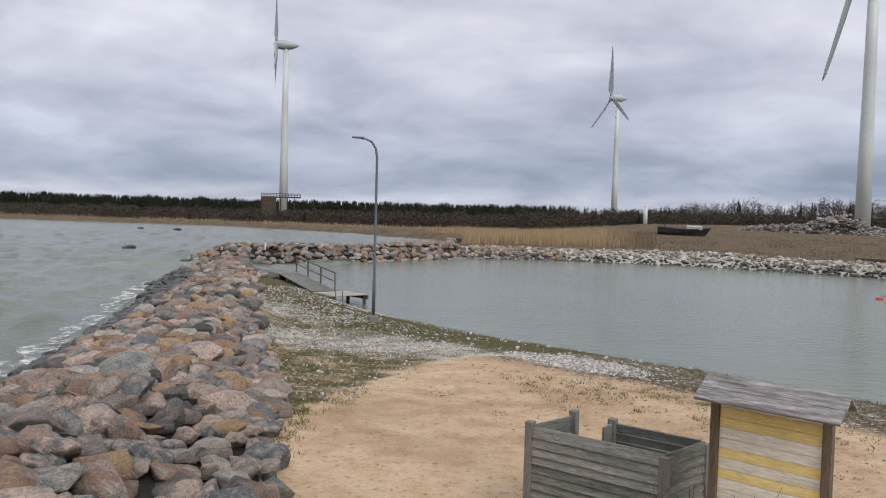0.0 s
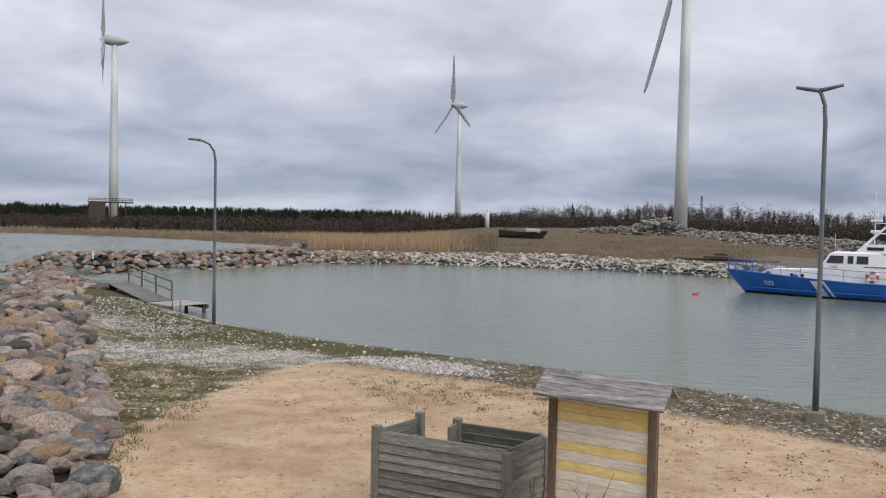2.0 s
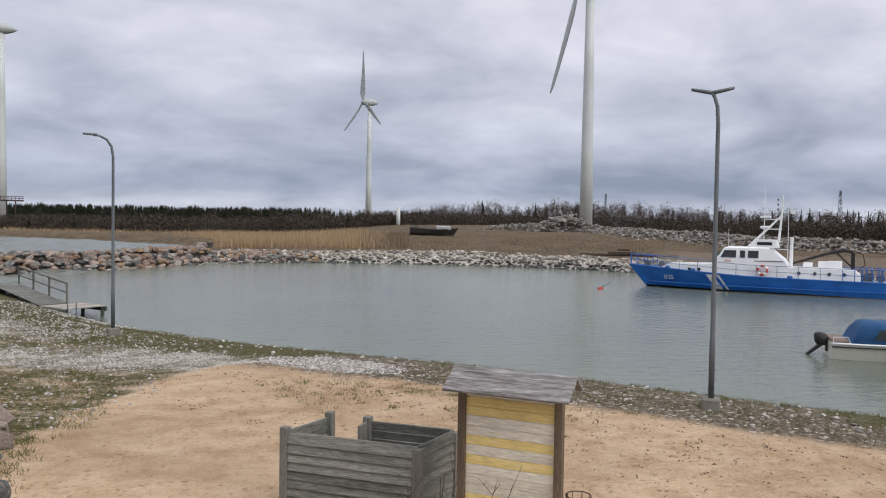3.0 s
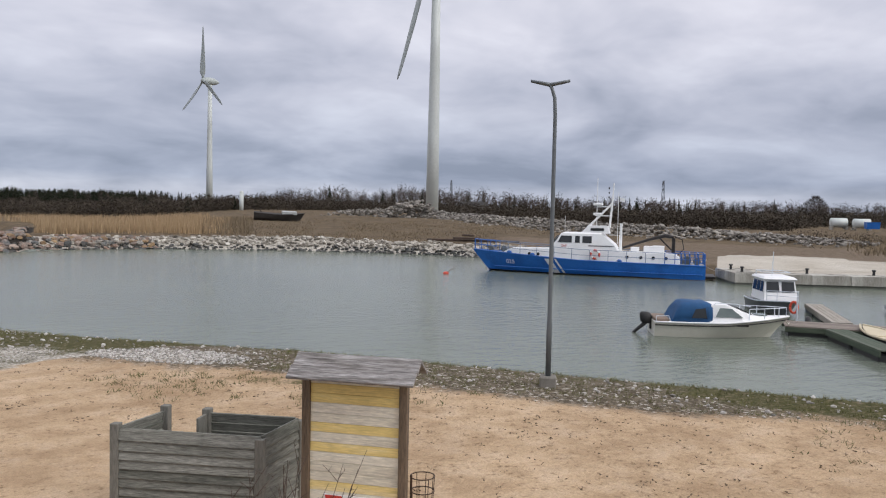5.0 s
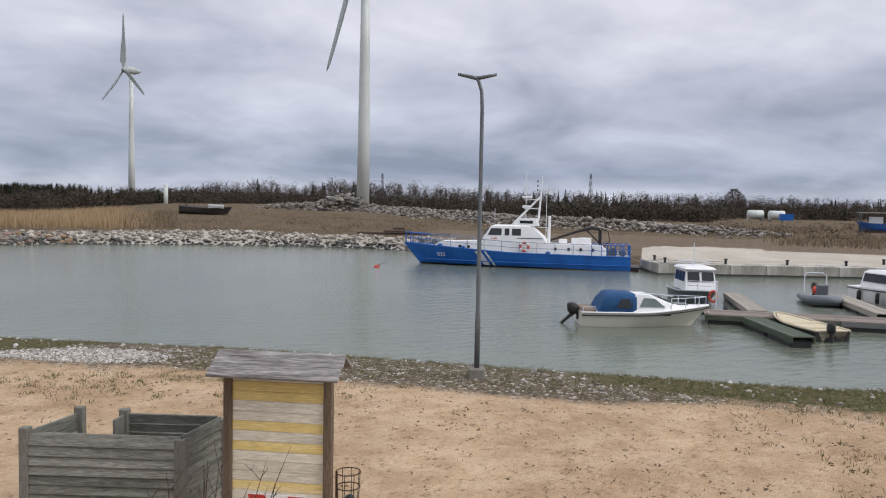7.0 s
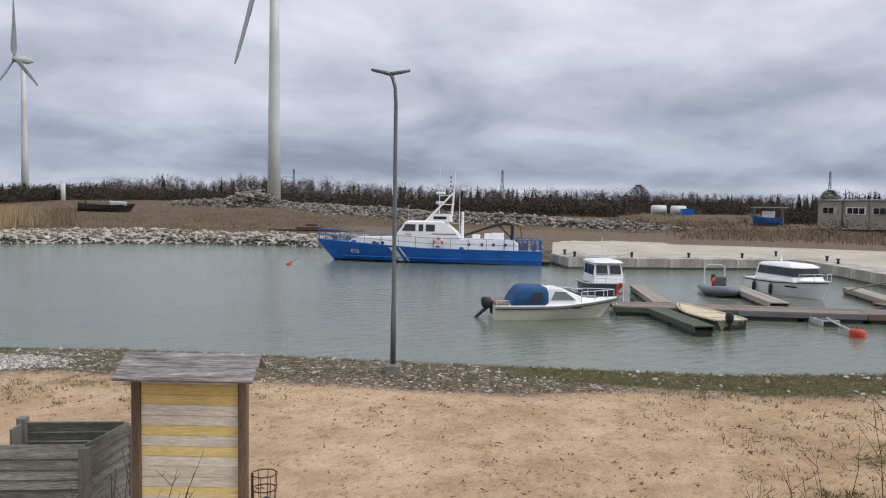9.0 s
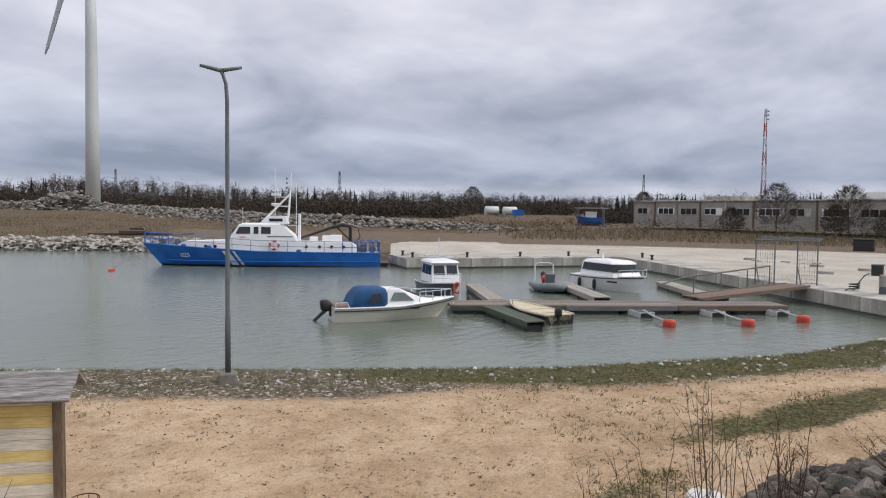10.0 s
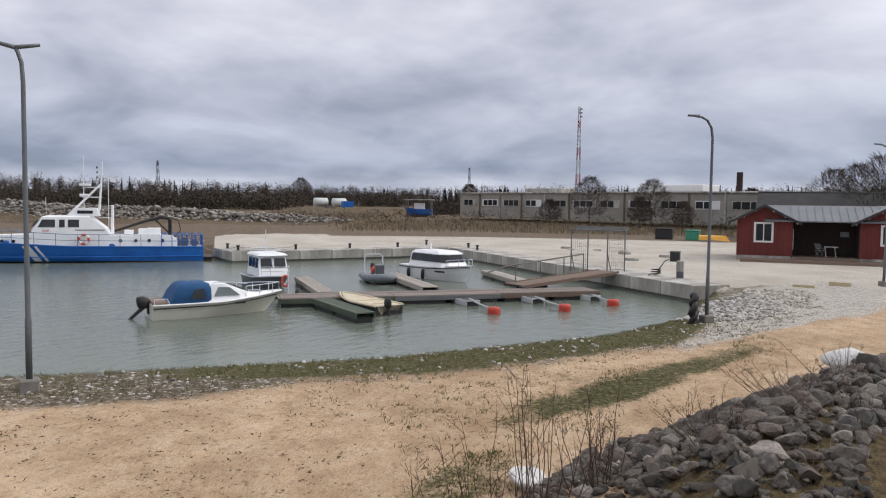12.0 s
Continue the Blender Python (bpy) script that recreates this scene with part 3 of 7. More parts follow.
for k, (x, y, z, s, turn, tilt, lng) in enumerate(near):
    ob = new("boulder", boulder_shapes[k % len(boulder_shapes)])
    ob.matrix_world = Matrix.LocRotScale((x, y, z), Euler((tilt, tilt * 0.6, turn)), (s * lng, s, s))
    ob.parent = dike
ob = scatter("far_boulders", far, small_shapes, rock_many, False)
ob.parent = dike
tagged(ob, kind="stuff")
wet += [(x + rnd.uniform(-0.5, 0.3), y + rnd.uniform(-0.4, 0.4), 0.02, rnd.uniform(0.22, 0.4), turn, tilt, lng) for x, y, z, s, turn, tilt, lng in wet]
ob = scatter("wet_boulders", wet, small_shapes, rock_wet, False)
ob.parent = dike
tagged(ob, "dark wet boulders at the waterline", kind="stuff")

arm = thing("breakwater", pose(0, 0, 0), "low breakwater of rounded granite boulders across the entrance", "breakwater", kind="structure")
pts = along(rnd, range(27, 37), -0.2, 3.2, 0.62, 60, 112)
hz = ground_height(pts[:, 0], pts[:, 1])
spots = [(x, y, z + rnd.uniform(0, 0.15), rnd.uniform(0.28, 0.50), rnd.uniform(0, 6.3), rnd.uniform(-0.3, 0.3), rnd.uniform(1, 1.4)) for (x, y), z in zip(pts, hz)]
ob = scatter("boulders", spots, small_shapes, rock_many, False)
ob.parent = arm
tagged(ob, kind="stuff")

pts = along(rnd, range(21, 28), -0.3, 4.0, 0.48)
hz = ground_height(pts[:, 0], pts[:, 1])
spots = [(x, y, max(z, -0.05) + rnd.uniform(-0.05, 0.15), rnd.uniform(0.13, 0.34), rnd.uniform(0, 6.3), rnd.uniform(-0.4, 0.4), rnd.uniform(1, 1.6)) for (x, y), z in zip(pts, hz) if z > 0.46]
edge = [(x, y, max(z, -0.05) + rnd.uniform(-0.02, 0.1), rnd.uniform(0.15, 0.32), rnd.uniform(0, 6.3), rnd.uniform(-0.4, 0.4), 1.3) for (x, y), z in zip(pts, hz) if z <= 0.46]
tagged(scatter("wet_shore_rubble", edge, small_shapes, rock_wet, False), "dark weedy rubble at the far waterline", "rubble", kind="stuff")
tagged(scatter("shore_rubble", spots, small_shapes, rock_pale, False), "pale limestone rubble lining the far harbour shore", "rubble", kind="stuff")

cx, cy = np.random.uniform(6.5, 28, 40000), np.random.uniform(-10, 3.5, 40000)
md = mound_depth(cx, cy)
keep = (md > -0.1) & (md < 2.9 + 0.09 * cx)
cx, cy = cx[keep][:9500], cy[keep][:9500]
spots = []
for x, y, z in zip(cx, cy, ground_height(cx, cy)):
    big = rnd.random()
    s = (rnd.uniform(0.15, 0.25) if big < 0.08 else rnd.uniform(0.08, 0.15) if big < 0.42 else rnd.uniform(0.03, 0.08)) * min(0.95, 0.36 + 0.045 * x)
    spots.append((x, y, z + rnd.uniform(-0.05, 0.08) + 0.1 * s, s, rnd.uniform(0, 6.3), rnd.uniform(-0.6, 0.6), rnd.uniform(1, 1.5)))
spots.sort(key=lambda s: math.hypot(s[0], s[1]))
heap = thing("stone_heap", pose(0, 0, 0), "heap of dark field stones with dead stems", "stone heap")
dark_one = material("dark field stone", [(0.036, 0.033, 0.028), (0.088, 0.078, 0.064), (0.12, 0.094, 0.074), (0.06, 0.055, 0.048), (0.29, 0.255, 0.215)], 3, 0.8, bump=0.5, fine=30, grain=0.4, spread=0.75, per="object", dist=0.03)
heap_shapes = [stone_mesh("field_stone", 90 + s, 3, 12, 0.76, (0.40, 0.74)) for s in range(8)]
for me in heap_shapes:
    me.materials.append(dark_one)
for k, (x, y, z, s, turn, tilt, lng) in enumerate(spots[:300]):
    ob = new("field_stone", heap_shapes[k % 8])
    ob.matrix_world = Matrix.LocRotScale((x, y, z), Euler((tilt, tilt * 0.6, turn)), (s * lng, s, s))
    ob.parent = heap
ob = scatter("rubble", spots[300:], blunt_shapes, rock_dark, False)
ob.parent = heap
tagged(ob, kind="stuff")
white_stone = material("white limestone block", [(0.55, 0.54, 0.51), (0.72, 0.71, 0.69)], 3, 0.8, bump=0.4, dist=0.02)
for k, (x, y, s) in enumerate(((9.46, 2.84, 0.27), (14.9, -1.4, 0.5), (16.0, -1.7, 0.24), (12.4, 1.4, 0.1), (8.4, 3.3, 0.1))):
    me = stone_mesh("limestone_block", 120 + k, 3, 8)
    me.materials.append(white_stone)
    ob = new("limestone_block", me)
    ob.matrix_world = Matrix.LocRotScale((x, y, height_at(x, y) + 0.35 * s), Euler((0.1, 0.1, k)), (s * 1.3, s, s * 0.75))
    tagged(ob, "rough white limestone block at the stone heap", "stone")

# a ridge of quarry stone behind the far shore
RIDGE = [(76, 186, 1.2), (86, 178, 2.2), (94, 177, 4.6), (97, 174, 1.8), (97, 158, 1.6), (92, 128, 1.7), (88, 104, 1.9), (90, 86, 1.7), (97, 68, 0.9), (99, 60, 0.3)]
heap_at = []
for (ax, ay, ah), (bx, by, bh) in zip(RIDGE, RIDGE[1:]):
    for _ in range(int(26 * math.hypot(bx - ax, by - ay))):
        k, off = rnd.random(), rnd.gauss(0, 1.0)
        h = ah + (bh - ah) * k
        heap_at.append((ax + (bx - ax) * k + off * 2.6, ay + (by - ay) * k + rnd.gauss(0, 1.6), h * math.exp(-off * off * 0.8) * rnd.uniform(0.65, 1.05), h))
xy = np.array(heap_at)
spots = [(x, y, z + lift, rnd.uniform(0.14, 0.44) * (1.7 if h > 2.4 else 1), rnd.uniform(0, 6.3), rnd.uniform(-0.5, 0.5), rnd.uniform(1, 1.8)) for (x, y, lift, h), z in zip(heap_at, ground_height(xy[:, 0], xy[:, 1]))]
tagged(scatter("quarry_ridge", spots, tiny_shapes, rock_ridge, False), "long ridge of broken grey and white quarry stone", "rubble ridge", kind="stuff")

# pebbles on the bank
spots = []
for cx, cy, rx, ry, n, smin, smax in ((-5.6, 33, 3.4, 7.5, 2200, .015, .05), (3.5, 19.6, 2.2, 0.9, 1300, .015, .045), (-2.6, 18, 2.0, 3.6, 420, .01, .035), (-1.4, 21.3, 2.6, 1.3, 900, .01, .028), (-2, 26, 3.2, 3, 700, .012, .036), (30.5, 1.6, 4.5, 2.0, 900, .04, .1), (-2.5, 23, 3, 2.4, 300, .02, .05), (-2.7, 16.5, 1.5, 2.5, 60, .015, .05)):
    for _ in range(n):
        a, k = rnd.uniform(0, 6.3), math.sqrt(rnd.random())
        u, v = rx * k * math.cos(a), ry * k * math.sin(a)
        t = radians(15 if cx < -4 else -42 if 3 < cx < 10 else 0)
        spots.append((cx + u * math.cos(t) - v * math.sin(t), cy + u * math.sin(t) + v * math.cos(t), 0, rnd.uniform(smin, smax), rnd.uniform(0, 6.3), rnd.uniform(-0.3, 0.3), rnd.uniform(1, 1.5)))
for x, y in along(rnd, range(9, 17), 0.2, 4.8, 0.33, jitter=1.3):
    if noise.noise(Vector((x * 0.7, y * 0.7, 0))) + rnd.uniform(-0.3, 0.3) < 0:
        continue
    spots.append((x, y, 0, 0.016 + 0.05 * rnd.random() ** 2.5, rnd.uniform(0, 6.3), rnd.uniform(-0.3, 0.3), 1.3))
xy = np.array([(s[0], s[1]) for s in spots])
hz = ground_height(xy[:, 0], xy[:, 1])
spots = [(s[0], s[1], z + 0.3 * s[3], *s[3:]) for s, z in zip(spots, hz) if z > 0.05]
tagged(scatter("pebbles", spots, tiny_shapes, pebble_mat, False), "white and grey pebbles strewn over the bank", "pebbles", kind="stuff")


# ---- quay ----
def quay_leg(name, a, b, label):
    """A concrete wall of cast blocks from a to b, with its back to the right of the way."""
    a, b = Vector(a), Vector(b)
    t = (b - a).normalized()
    length = (b - a).length
    e = thing(name, Matrix.Translation((a.x, a.y, 0)) @ Matrix.Rotation(math.atan2(t.y, t.x), 4, "Z"), label, "quay wall", kind="structure")
    n = max(1, round(length / 2.6))
    w = length / n
    blocks = {}
    for i in range(n):
        me = blocks.get("b")
        if me is None:
            bm = boxed((0, -1.0, 0.47), (w - 0.02, 2.0, 0.66), bevel=0.015)
            ob = part("panel", bm, concrete, e)
            blocks["b"] = ob.data
        else:
            ob = new("panel", me)
            ob.parent = e
        ob.location = (w * (i + 0.5), 0, 0)
    part("core", boxed((length / 2, -1.03, -0.7), (length - 0.04, 1.94, 1.8)), concrete_wet, e, "dark stained foot at the waterline")
    return e


quay_leg("quay_north", (36.7, 3.2), (57.9, 24.6), "weathered concrete quay wall beside the gangway")
quay_leg("quay_east", (57.9, 24.6), (43.6, 35.2), "pale cast concrete quay wall with bollards")
quay_leg("quay_end", (43.6, 35.2), (46.7, 39.5), "short end of the concrete quay behind the ship")
for x, y in ((45.2, 35.9), (48.6, 33.2), (52.2, 30.6), (55.6, 28.1), (58.4, 23.0), (61.0, 28.0), (56.0, 21.3), (46.6, 38.0)):
    b = thing("bollard", pose(x, y, 0.8), "black cast iron mooring bollard on the quay", "bollard", "quay bollards")
    part("post", tubed([(0, 0, -0.05), (0, 0, 0.28)], [0.10, 0.085], 12), black_rubber, b)
    part("cap", tubed([(0, 0, 0.27), (0, 0, 0.32), (0, 0, 0.38)], [0.10, 0.15, 0.12], 12), black_rubber, b)


# ---- street lamps ----
def street_lamp(x, y, face, arms, tall=6.6, label="grey steel street lamp on a concrete foot"):
    z = height_at(x, y)
    e = thing("street_lamp", pose(x, y, z, 0, 0, face), label, "street lamp", "harbour lamps")
    part("foot", boxed((0, 0, 0.07), (0.36, 0.36, 0.34), bevel=0.03), foot_grey, e, "dirty concrete foot")
    part("pole", tubed([(0, 0, 0.2), (0, 0, 1.4), (0, 0, 1.45), (0, 0, tall - 0.75), (0.05, 0, tall - 0.42), (0.2, 0, tall - 0.2), (0.42, 0, tall - 0.1), (0.6, 0, tall - 0.09)] if arms == 1 else
                       [(0, 0, 0.2), (0, 0, 1.4), (0, 0, 1.45), (0, 0, tall - 0.7), (-0.02, 0, tall - 0.35), (-0.08, 0, tall - 0.15), (-0.12, 0, tall - 0.08)],
                       [0.062, 0.060, 0.050] + [0.042, 0.039, 0.037, 0.035, 0.033][: 5 if arms == 1 else 4], 12), galv, e, smooth=True)
    for s in ((1,) if arms == 1 else (-1, 1)):
        x0 = 0.5 if arms == 1 else -0.12
        rings = [[(x0 + s * u, w * math.cos(a), tall - 0.07 + (0 if arms == 1 else 0.2 * u) + 0.045 * math.sin(a) * (1.0 - 0.7 * u)) for a in (k * math.pi / 5 for k in range(10))] for u, w in ((0.0, 0.035), (0.1, 0.06), (0.28, 0.06), (0.42, 0.015))]
        head = part("lamp_head", loft(bmesh.new(), rings), galv, e, "flat wing-shaped lamp head", True)
    return e


street_lamp(-2.34, 27.11, 200, 1)
street_lamp(10.27, 13.08, -38, 2)
street_lamp(25.69, 1.88, 130, 1)
street_lamp(40.5, -4.76, 130, 1)


# ---- wind turbines ----
def wind_turbine(x, y, z0, hub, r0, r1, blade, face, spin, label):
    e = thing("wind_turbine", pose(x, y, z0), label, "wind turbine", "wind turbines")
    part("tower", tubed([(0, 0, -3), (0, 0, hub * 0.33), (0, 0, hub * 0.66), (0, 0, hub - 1.5)], [r0, r0 * 0.67 + r1 * 0.33, r0 * 0.33 + r1 * 0.67, r1], 32), tower_white, e, smooth=True)
    m = Matrix.Translation((0, 0, hub)) @ Matrix.Rotation(radians(face), 4, "Z")
    k = blade / 29 * 1.15
    prof = [(-4.6, 0.05), (-4.3, 0.7), (-3.6, 1.25), (-2.4, 1.65), (-1.0, 1.85), (0.6, 1.8), (2.0, 1.5), (3.4, 0.95), (4.4, 0.35), (4.7, 0.05)]
    bm = loft(bmesh.new(), [[(u * k, w * k * math.cos(a), w * k * math.sin(a)) for a in (2 * math.pi * i / 20 for i in range(20))] for u, w in prof])
    nac = part("nacelle", bm, nacelle_grey, e, smooth=True)
    nac.matrix_local = m
    for i in range(3):
        a = radians(spin + 120 * i)
        rings = []
        for q in (0.0, 0.05, 0.12, 0.25, 0.5, 0.75, 0.93, 1.0):
            c = np.interp(q, [0, 0.05, 0.14, 0.25, 0.6, 0.93, 1], [0.6, 0.7, 1.9, 1.8, 1.1, 0.6, 0.15]) * k
            th = np.interp(q, [0, 0.1, 0.3, 1], [0.5, 0.35, 0.16, 0.03]) * k
            tw = radians(np.interp(q, [0, 0.2, 1], [35, 20, 3]))
            ring = []
            for j in range(10):
                b = 2 * math.pi * j / 10
                u, v = th * math.sin(b), c * math.cos(b) + 0.25 * c
                ring.append((-3.4 * k + u * math.cos(tw) - v * math.sin(tw) - 0.6 * k * q * q, u * math.sin(tw) + v * math.cos(tw), (0.8 * k + q * (blade - 0.8 * k))))
            rings.append(ring)
        bl = part("blade", loft(bmesh.new(), rings), nacelle_grey, e, smooth=True)
        bl.matrix_local = m @ Matrix.Rotation(a, 4, "X")
    return e


wind_turbine(-65.8, 323.2, 4.5, 70.5, 1.85, 1.05, 29, 11.6, 2, "white wind turbine with grey-green egg-shaped nacelle behind the wood")
wind_turbine(107.6, 467.6, 5.5, 74.5, 2.0, 1.1, 32, 11.6, 2, "white wind turbine standing far inland behind the brush")
wind_turbine(114.5, 205.2, 4.2, 72.5, 2.0, 1.25, 33, 11.6, 201, "tall white wind turbine beside the stone ridge")


# ---- plank enclosure for bins ----
def along_x(a, b):
    """A pose at a with its x axis towards b."""
    a, b = Vector(a), Vector(b)
    return Matrix.Translation((a.x, a.y, 0)) @ Matrix.Rotation(math.atan2(b.y - a.y, b.x - a.x), 4, "Z"), (Vector((b.x, b.y)) - Vector((a.x, a.y))).length


BOX_TOP = 2.05
crate = thing("bin_enclosure", pose(0, 0, 0), "open enclosure of weathered grey overlapping planks on the sand", "bin enclosure")
corner = {"a": (1.06, 8.98), "b": (2.38, 7.97), "c": (2.99, 8.51), "d": (1.68, 9.51)}


def plank_wall(a, b, u0, u1, top=BOX_TOP, out=-1):
    m, length = along_x(a, b)
    k, z = 0, top
    while z > 0.9:
        tall = 0.118
        w = length * (u1 - u0)
        lean = Matrix.Rotation(radians(13 * out), 3, "X")
        ob = part("plank", boxed((0, 0, 0), (w, 0.024, tall + 0.02), lean, 0.004), wood_grey, crate)
        ob.matrix_local = m @ Matrix.Translation((length * (u0 + u1) / 2, 0.018 * out, z - tall / 2)) @ Matrix.Rotation(radians(random.uniform(-0.25, 0.25)), 4, "Y")
        z -= tall * (0.86 if k else 0.95)
        k += 1


plank_wall(corner["a"], corner["b"], 0.03, 1.0)
plank_wall(corner["b"], corner["c"], 0.02, 0.98)
plank_wall(corner["d"], corner["c"], 0.34, 0.98, out=1)
plank_wall(corner["a"], corner["d"], 0.02, 0.98, out=1)
m, length = along_x(corner["d"], corner["c"])
for p, dz in ((corner["a"], 0.03), (corner["b"], -0.05), (corner["c"], -0.05), (corner["d"], 0.04), (tuple((m @ Vector((length * 0.32, 0, 0))).xy), 0.03)):
    ob = part("post", boxed((0, 0, 0), (0.10, 0.10, 1.3), bevel=0.006), wood_upright, crate)
    ob.matrix_local = m.to_3x3().to_4x4()
    ob.location = (p[0], p[1], BOX_TOP + dz - 0.62)
ob = part("return_board", boxed((0, 0, 0), (0.26, 0.03, 1.25), bevel=0.004), wood_upright, crate)
ob.matrix_local = m @ Matrix.Translation((length * 0.32, -0.14, BOX_TOP - 0.62)) @ Matrix.Rotation(radians(90), 4, "Z")


# ---- notice board with a little roof ----
BL, BR = (2.69, 7.39), (3.45, 6.69)
bm4, bw = along_x(BL, BR)
board = thing("notice_board", Matrix.Translation((0, 0, 0.085)) @ bm4, "notice board of worn yellow and cream planks under a grey roof", "notice board")
for u in (0.0, bw):
    part("post", boxed((u, 0, 1.74), (0.085, 0.085, 2.12), bevel=0.006), wood_brown, board)
rows = "cyyccycycccycc"
z = 2.76
for k, ch in enumerate(rows):
    tall = 0.098 if k % 3 else 0.108
    part("plank", boxed((bw / 2, 0.0, z - tall / 2), (bw - 0.085, 0.022, tall - 0.003), bevel=0.003), paint_yellow if ch == "y" else paint_cream, board)
    z -= tall
for k, tilt in enumerate((0, 1)):
    part("roof_plank", boxed((bw / 2 + 0.02 + 0.012 * tilt, -0.20 + 0.135 * tilt, 2.795 + 0.098 * tilt), (bw + 0.28, 0.185, 0.03), Matrix.Rotation(radians(34), 3, "X"), 0.005), wood_roof, board)
for k in range(2):
    part("roof_plank", boxed((bw / 2 + 0.02, 0.10 + 0.135 * k, 2.895 - 0.085 * k), (bw + 0.28, 0.17, 0.028), Matrix.Rotation(radians(-34), 3, "X"), 0.005), wood_roof, board)
for u in (0.0, bw):
    part("gable_board", loft(bmesh.new(), [[(u + dx, -0.24, 2.73), (u + dx, 0.24, 2.73), (u + dx, 0.02, 2.88), (u + dx, -0.02, 2.88)] for dx in (-0.02, 0.02)]), wood_brown, board)
sign_white = material("white sign paint", [(0.72, 0.71, 0.70), (0.8, 0.79, 0.78)], 4, 0.5, bump=0.0, grain=0.1)
sign_red = material("red sign paint", [(0.50, 0.035, 0.03), (0.58, 0.05, 0.04)], 4, 0.5, bump=0.0, grain=0.1)
sign = part("sign", boxed((bw / 2, -0.022, 1.31), (0.62, 0.012, 0.42), bevel=0.003), sign_white, board, "red and white warning sign")
for u, s in ((bw / 2 - 0.17, 1), (bw / 2 + 0.17, -1)):
    part("stripe", loft(bmesh.new(), [[(u - s * 0.13, y, 1.51), (u + s * 0.05, y, 1.51), (u + s * 0.16, y, 1.11), (u - s * 0.02, y, 1.11)] for y in (-0.034, -0.0285)]), sign_red, sign)

# wire basket beside the board
wire = material("rusty wire", [(0.03, 0.02, 0.015), (0.09, 0.05, 0.03)], 8, 0.7, metal=0.4, bump=0.0)
bx, by = 3.66, 6.66
basket = thing("wire_basket", pose(bx, by, height_at(bx, by)), "rusty wire litter basket hanging on an iron stake", "litter basket")
for z, r in ((0.97, 0.125), (0.82, 0.12), (0.66, 0.11), (0.50, 0.10)):
    part("hoop", tubed([(r * math.cos(a), r * math.sin(a), z) for a in (k * math.pi / 9 for k in range(19))], 0.006, 6), wire, basket)
for k in range(8):
    a = k * math.pi / 4
    part("rod", tubed([(0.125 * math.cos(a), 0.125 * math.sin(a), 0.97), (0.10 * math.cos(a), 0.10 * math.sin(a), 0.50)], 0.004, 5), wire, basket)
part("stake", tubed([(-0.13, 0, -0.2), (-0.13, 0, 1.0)], 0.012, 6), wire, basket)
part("bag", ball(bmesh.new(), (0.02, 0, 0.62), (0.07, 0.07, 0.12)), black_rubber, basket, "dark rubbish bag", True)


# ---- bare bushes ----
def bush(name, x, y, z, stems, tall, spread, seed, label, leanx=0.0, leany=0.0, thick=0.009):
    rnd = random.Random(seed)
    e = thing(name, pose(x, y, z), label, "bush")
    for _ in range(stems):
        bm = bmesh.new()
        a, k = rnd.uniform(0, 6.3), rnd.uniform(0.1, 1) * spread
        h = tall * rnd.uniform(0.55, 1.0)
        p = Vector((math.cos(a) * k * 0.35, math.sin(a) * k * 0.35, -0.1))
        d = Vector((math.cos(a) * k * 0.5 + leanx, math.sin(a) * k * 0.5 + leany, h))
        pts = [p + d * q + Vector((rnd.uniform(-1, 1), rnd.uniform(-1, 1), 0)) * 0.03 * (q > 0) for q in (0, 0.25, 0.5, 0.75, 1)]
        tube(bm, pts, [thick, thick * 0.85, thick * 0.65, thick * 0.45, thick * 0.2], 5)
        for _ in range(rnd.randint(4, 8)):
            q = rnd.uniform(0.3, 0.95)
            s = p + d * q
            out = Vector((rnd.uniform(-1, 1), rnd.uniform(-1, 1), rnd.uniform(0.5, 1.4))).normalized() * h * rnd.uniform(0.08, 0.24)
            tube(bm, [s, s + out * 0.5 + Vector((0, 0, 0.01)), s + out], [thick * 0.4, thick * 0.3, thick * 0.15], 4)
            for _ in range(2):
                g = s + out * rnd.uniform(0.4, 1)
                tube(bm, [g, g + Vector((rnd.uniform(-1, 1), rnd.uniform(-1, 1), rnd.uniform(0, 1))) * 0.05], [thick * 0.25, thick * 0.1], 4)
        part("stem", bm, twig_mat, e)
    return e


for k, (x, y, stems, tall, wide) in enumerate(((7.5, 2.1, 14, 1.9, 0.8), (7.5, 2.7, 14, 1.45, 1.1), (7.2, 3.1, 8, 1.3, 0.9), (8.0, 1.6, 10, 1.3, 0.9), (8.7, 1.9, 7, 1.0, 0.8))):
    bush("bare_bush", x, y, height_at(x, y), stems, tall, wide, 40 + k, "leafless brown bush with upright stems by the stone heap", thick=0.0075)
for k, (x, y, stems, tall, wide) in enumerate(((9.2, 0.5, 22, 0.55, 1.5), (10.4, -0.4, 26, 0.55, 1.6), (11.6, -1.0, 26, 0.5, 1.7), (8.4, 0.4, 18, 0.6, 1.3), (13.4, 1.2, 4, 0.8, 0.4), (9.6, -1.0, 22, 0.6, 1.5))):
    bush("bare_bush", x, y, height_at(x, y), stems, tall, wide, 60 + k, "low leafless bramble among the dark stones", thick=0.0055)
bush("rose_bush", 2.15, 6.6, 0.9, 20, 1.5, 1.0, 12, "leafless thorny rose bush in front of the plank enclosure", 0.12, -0.1)


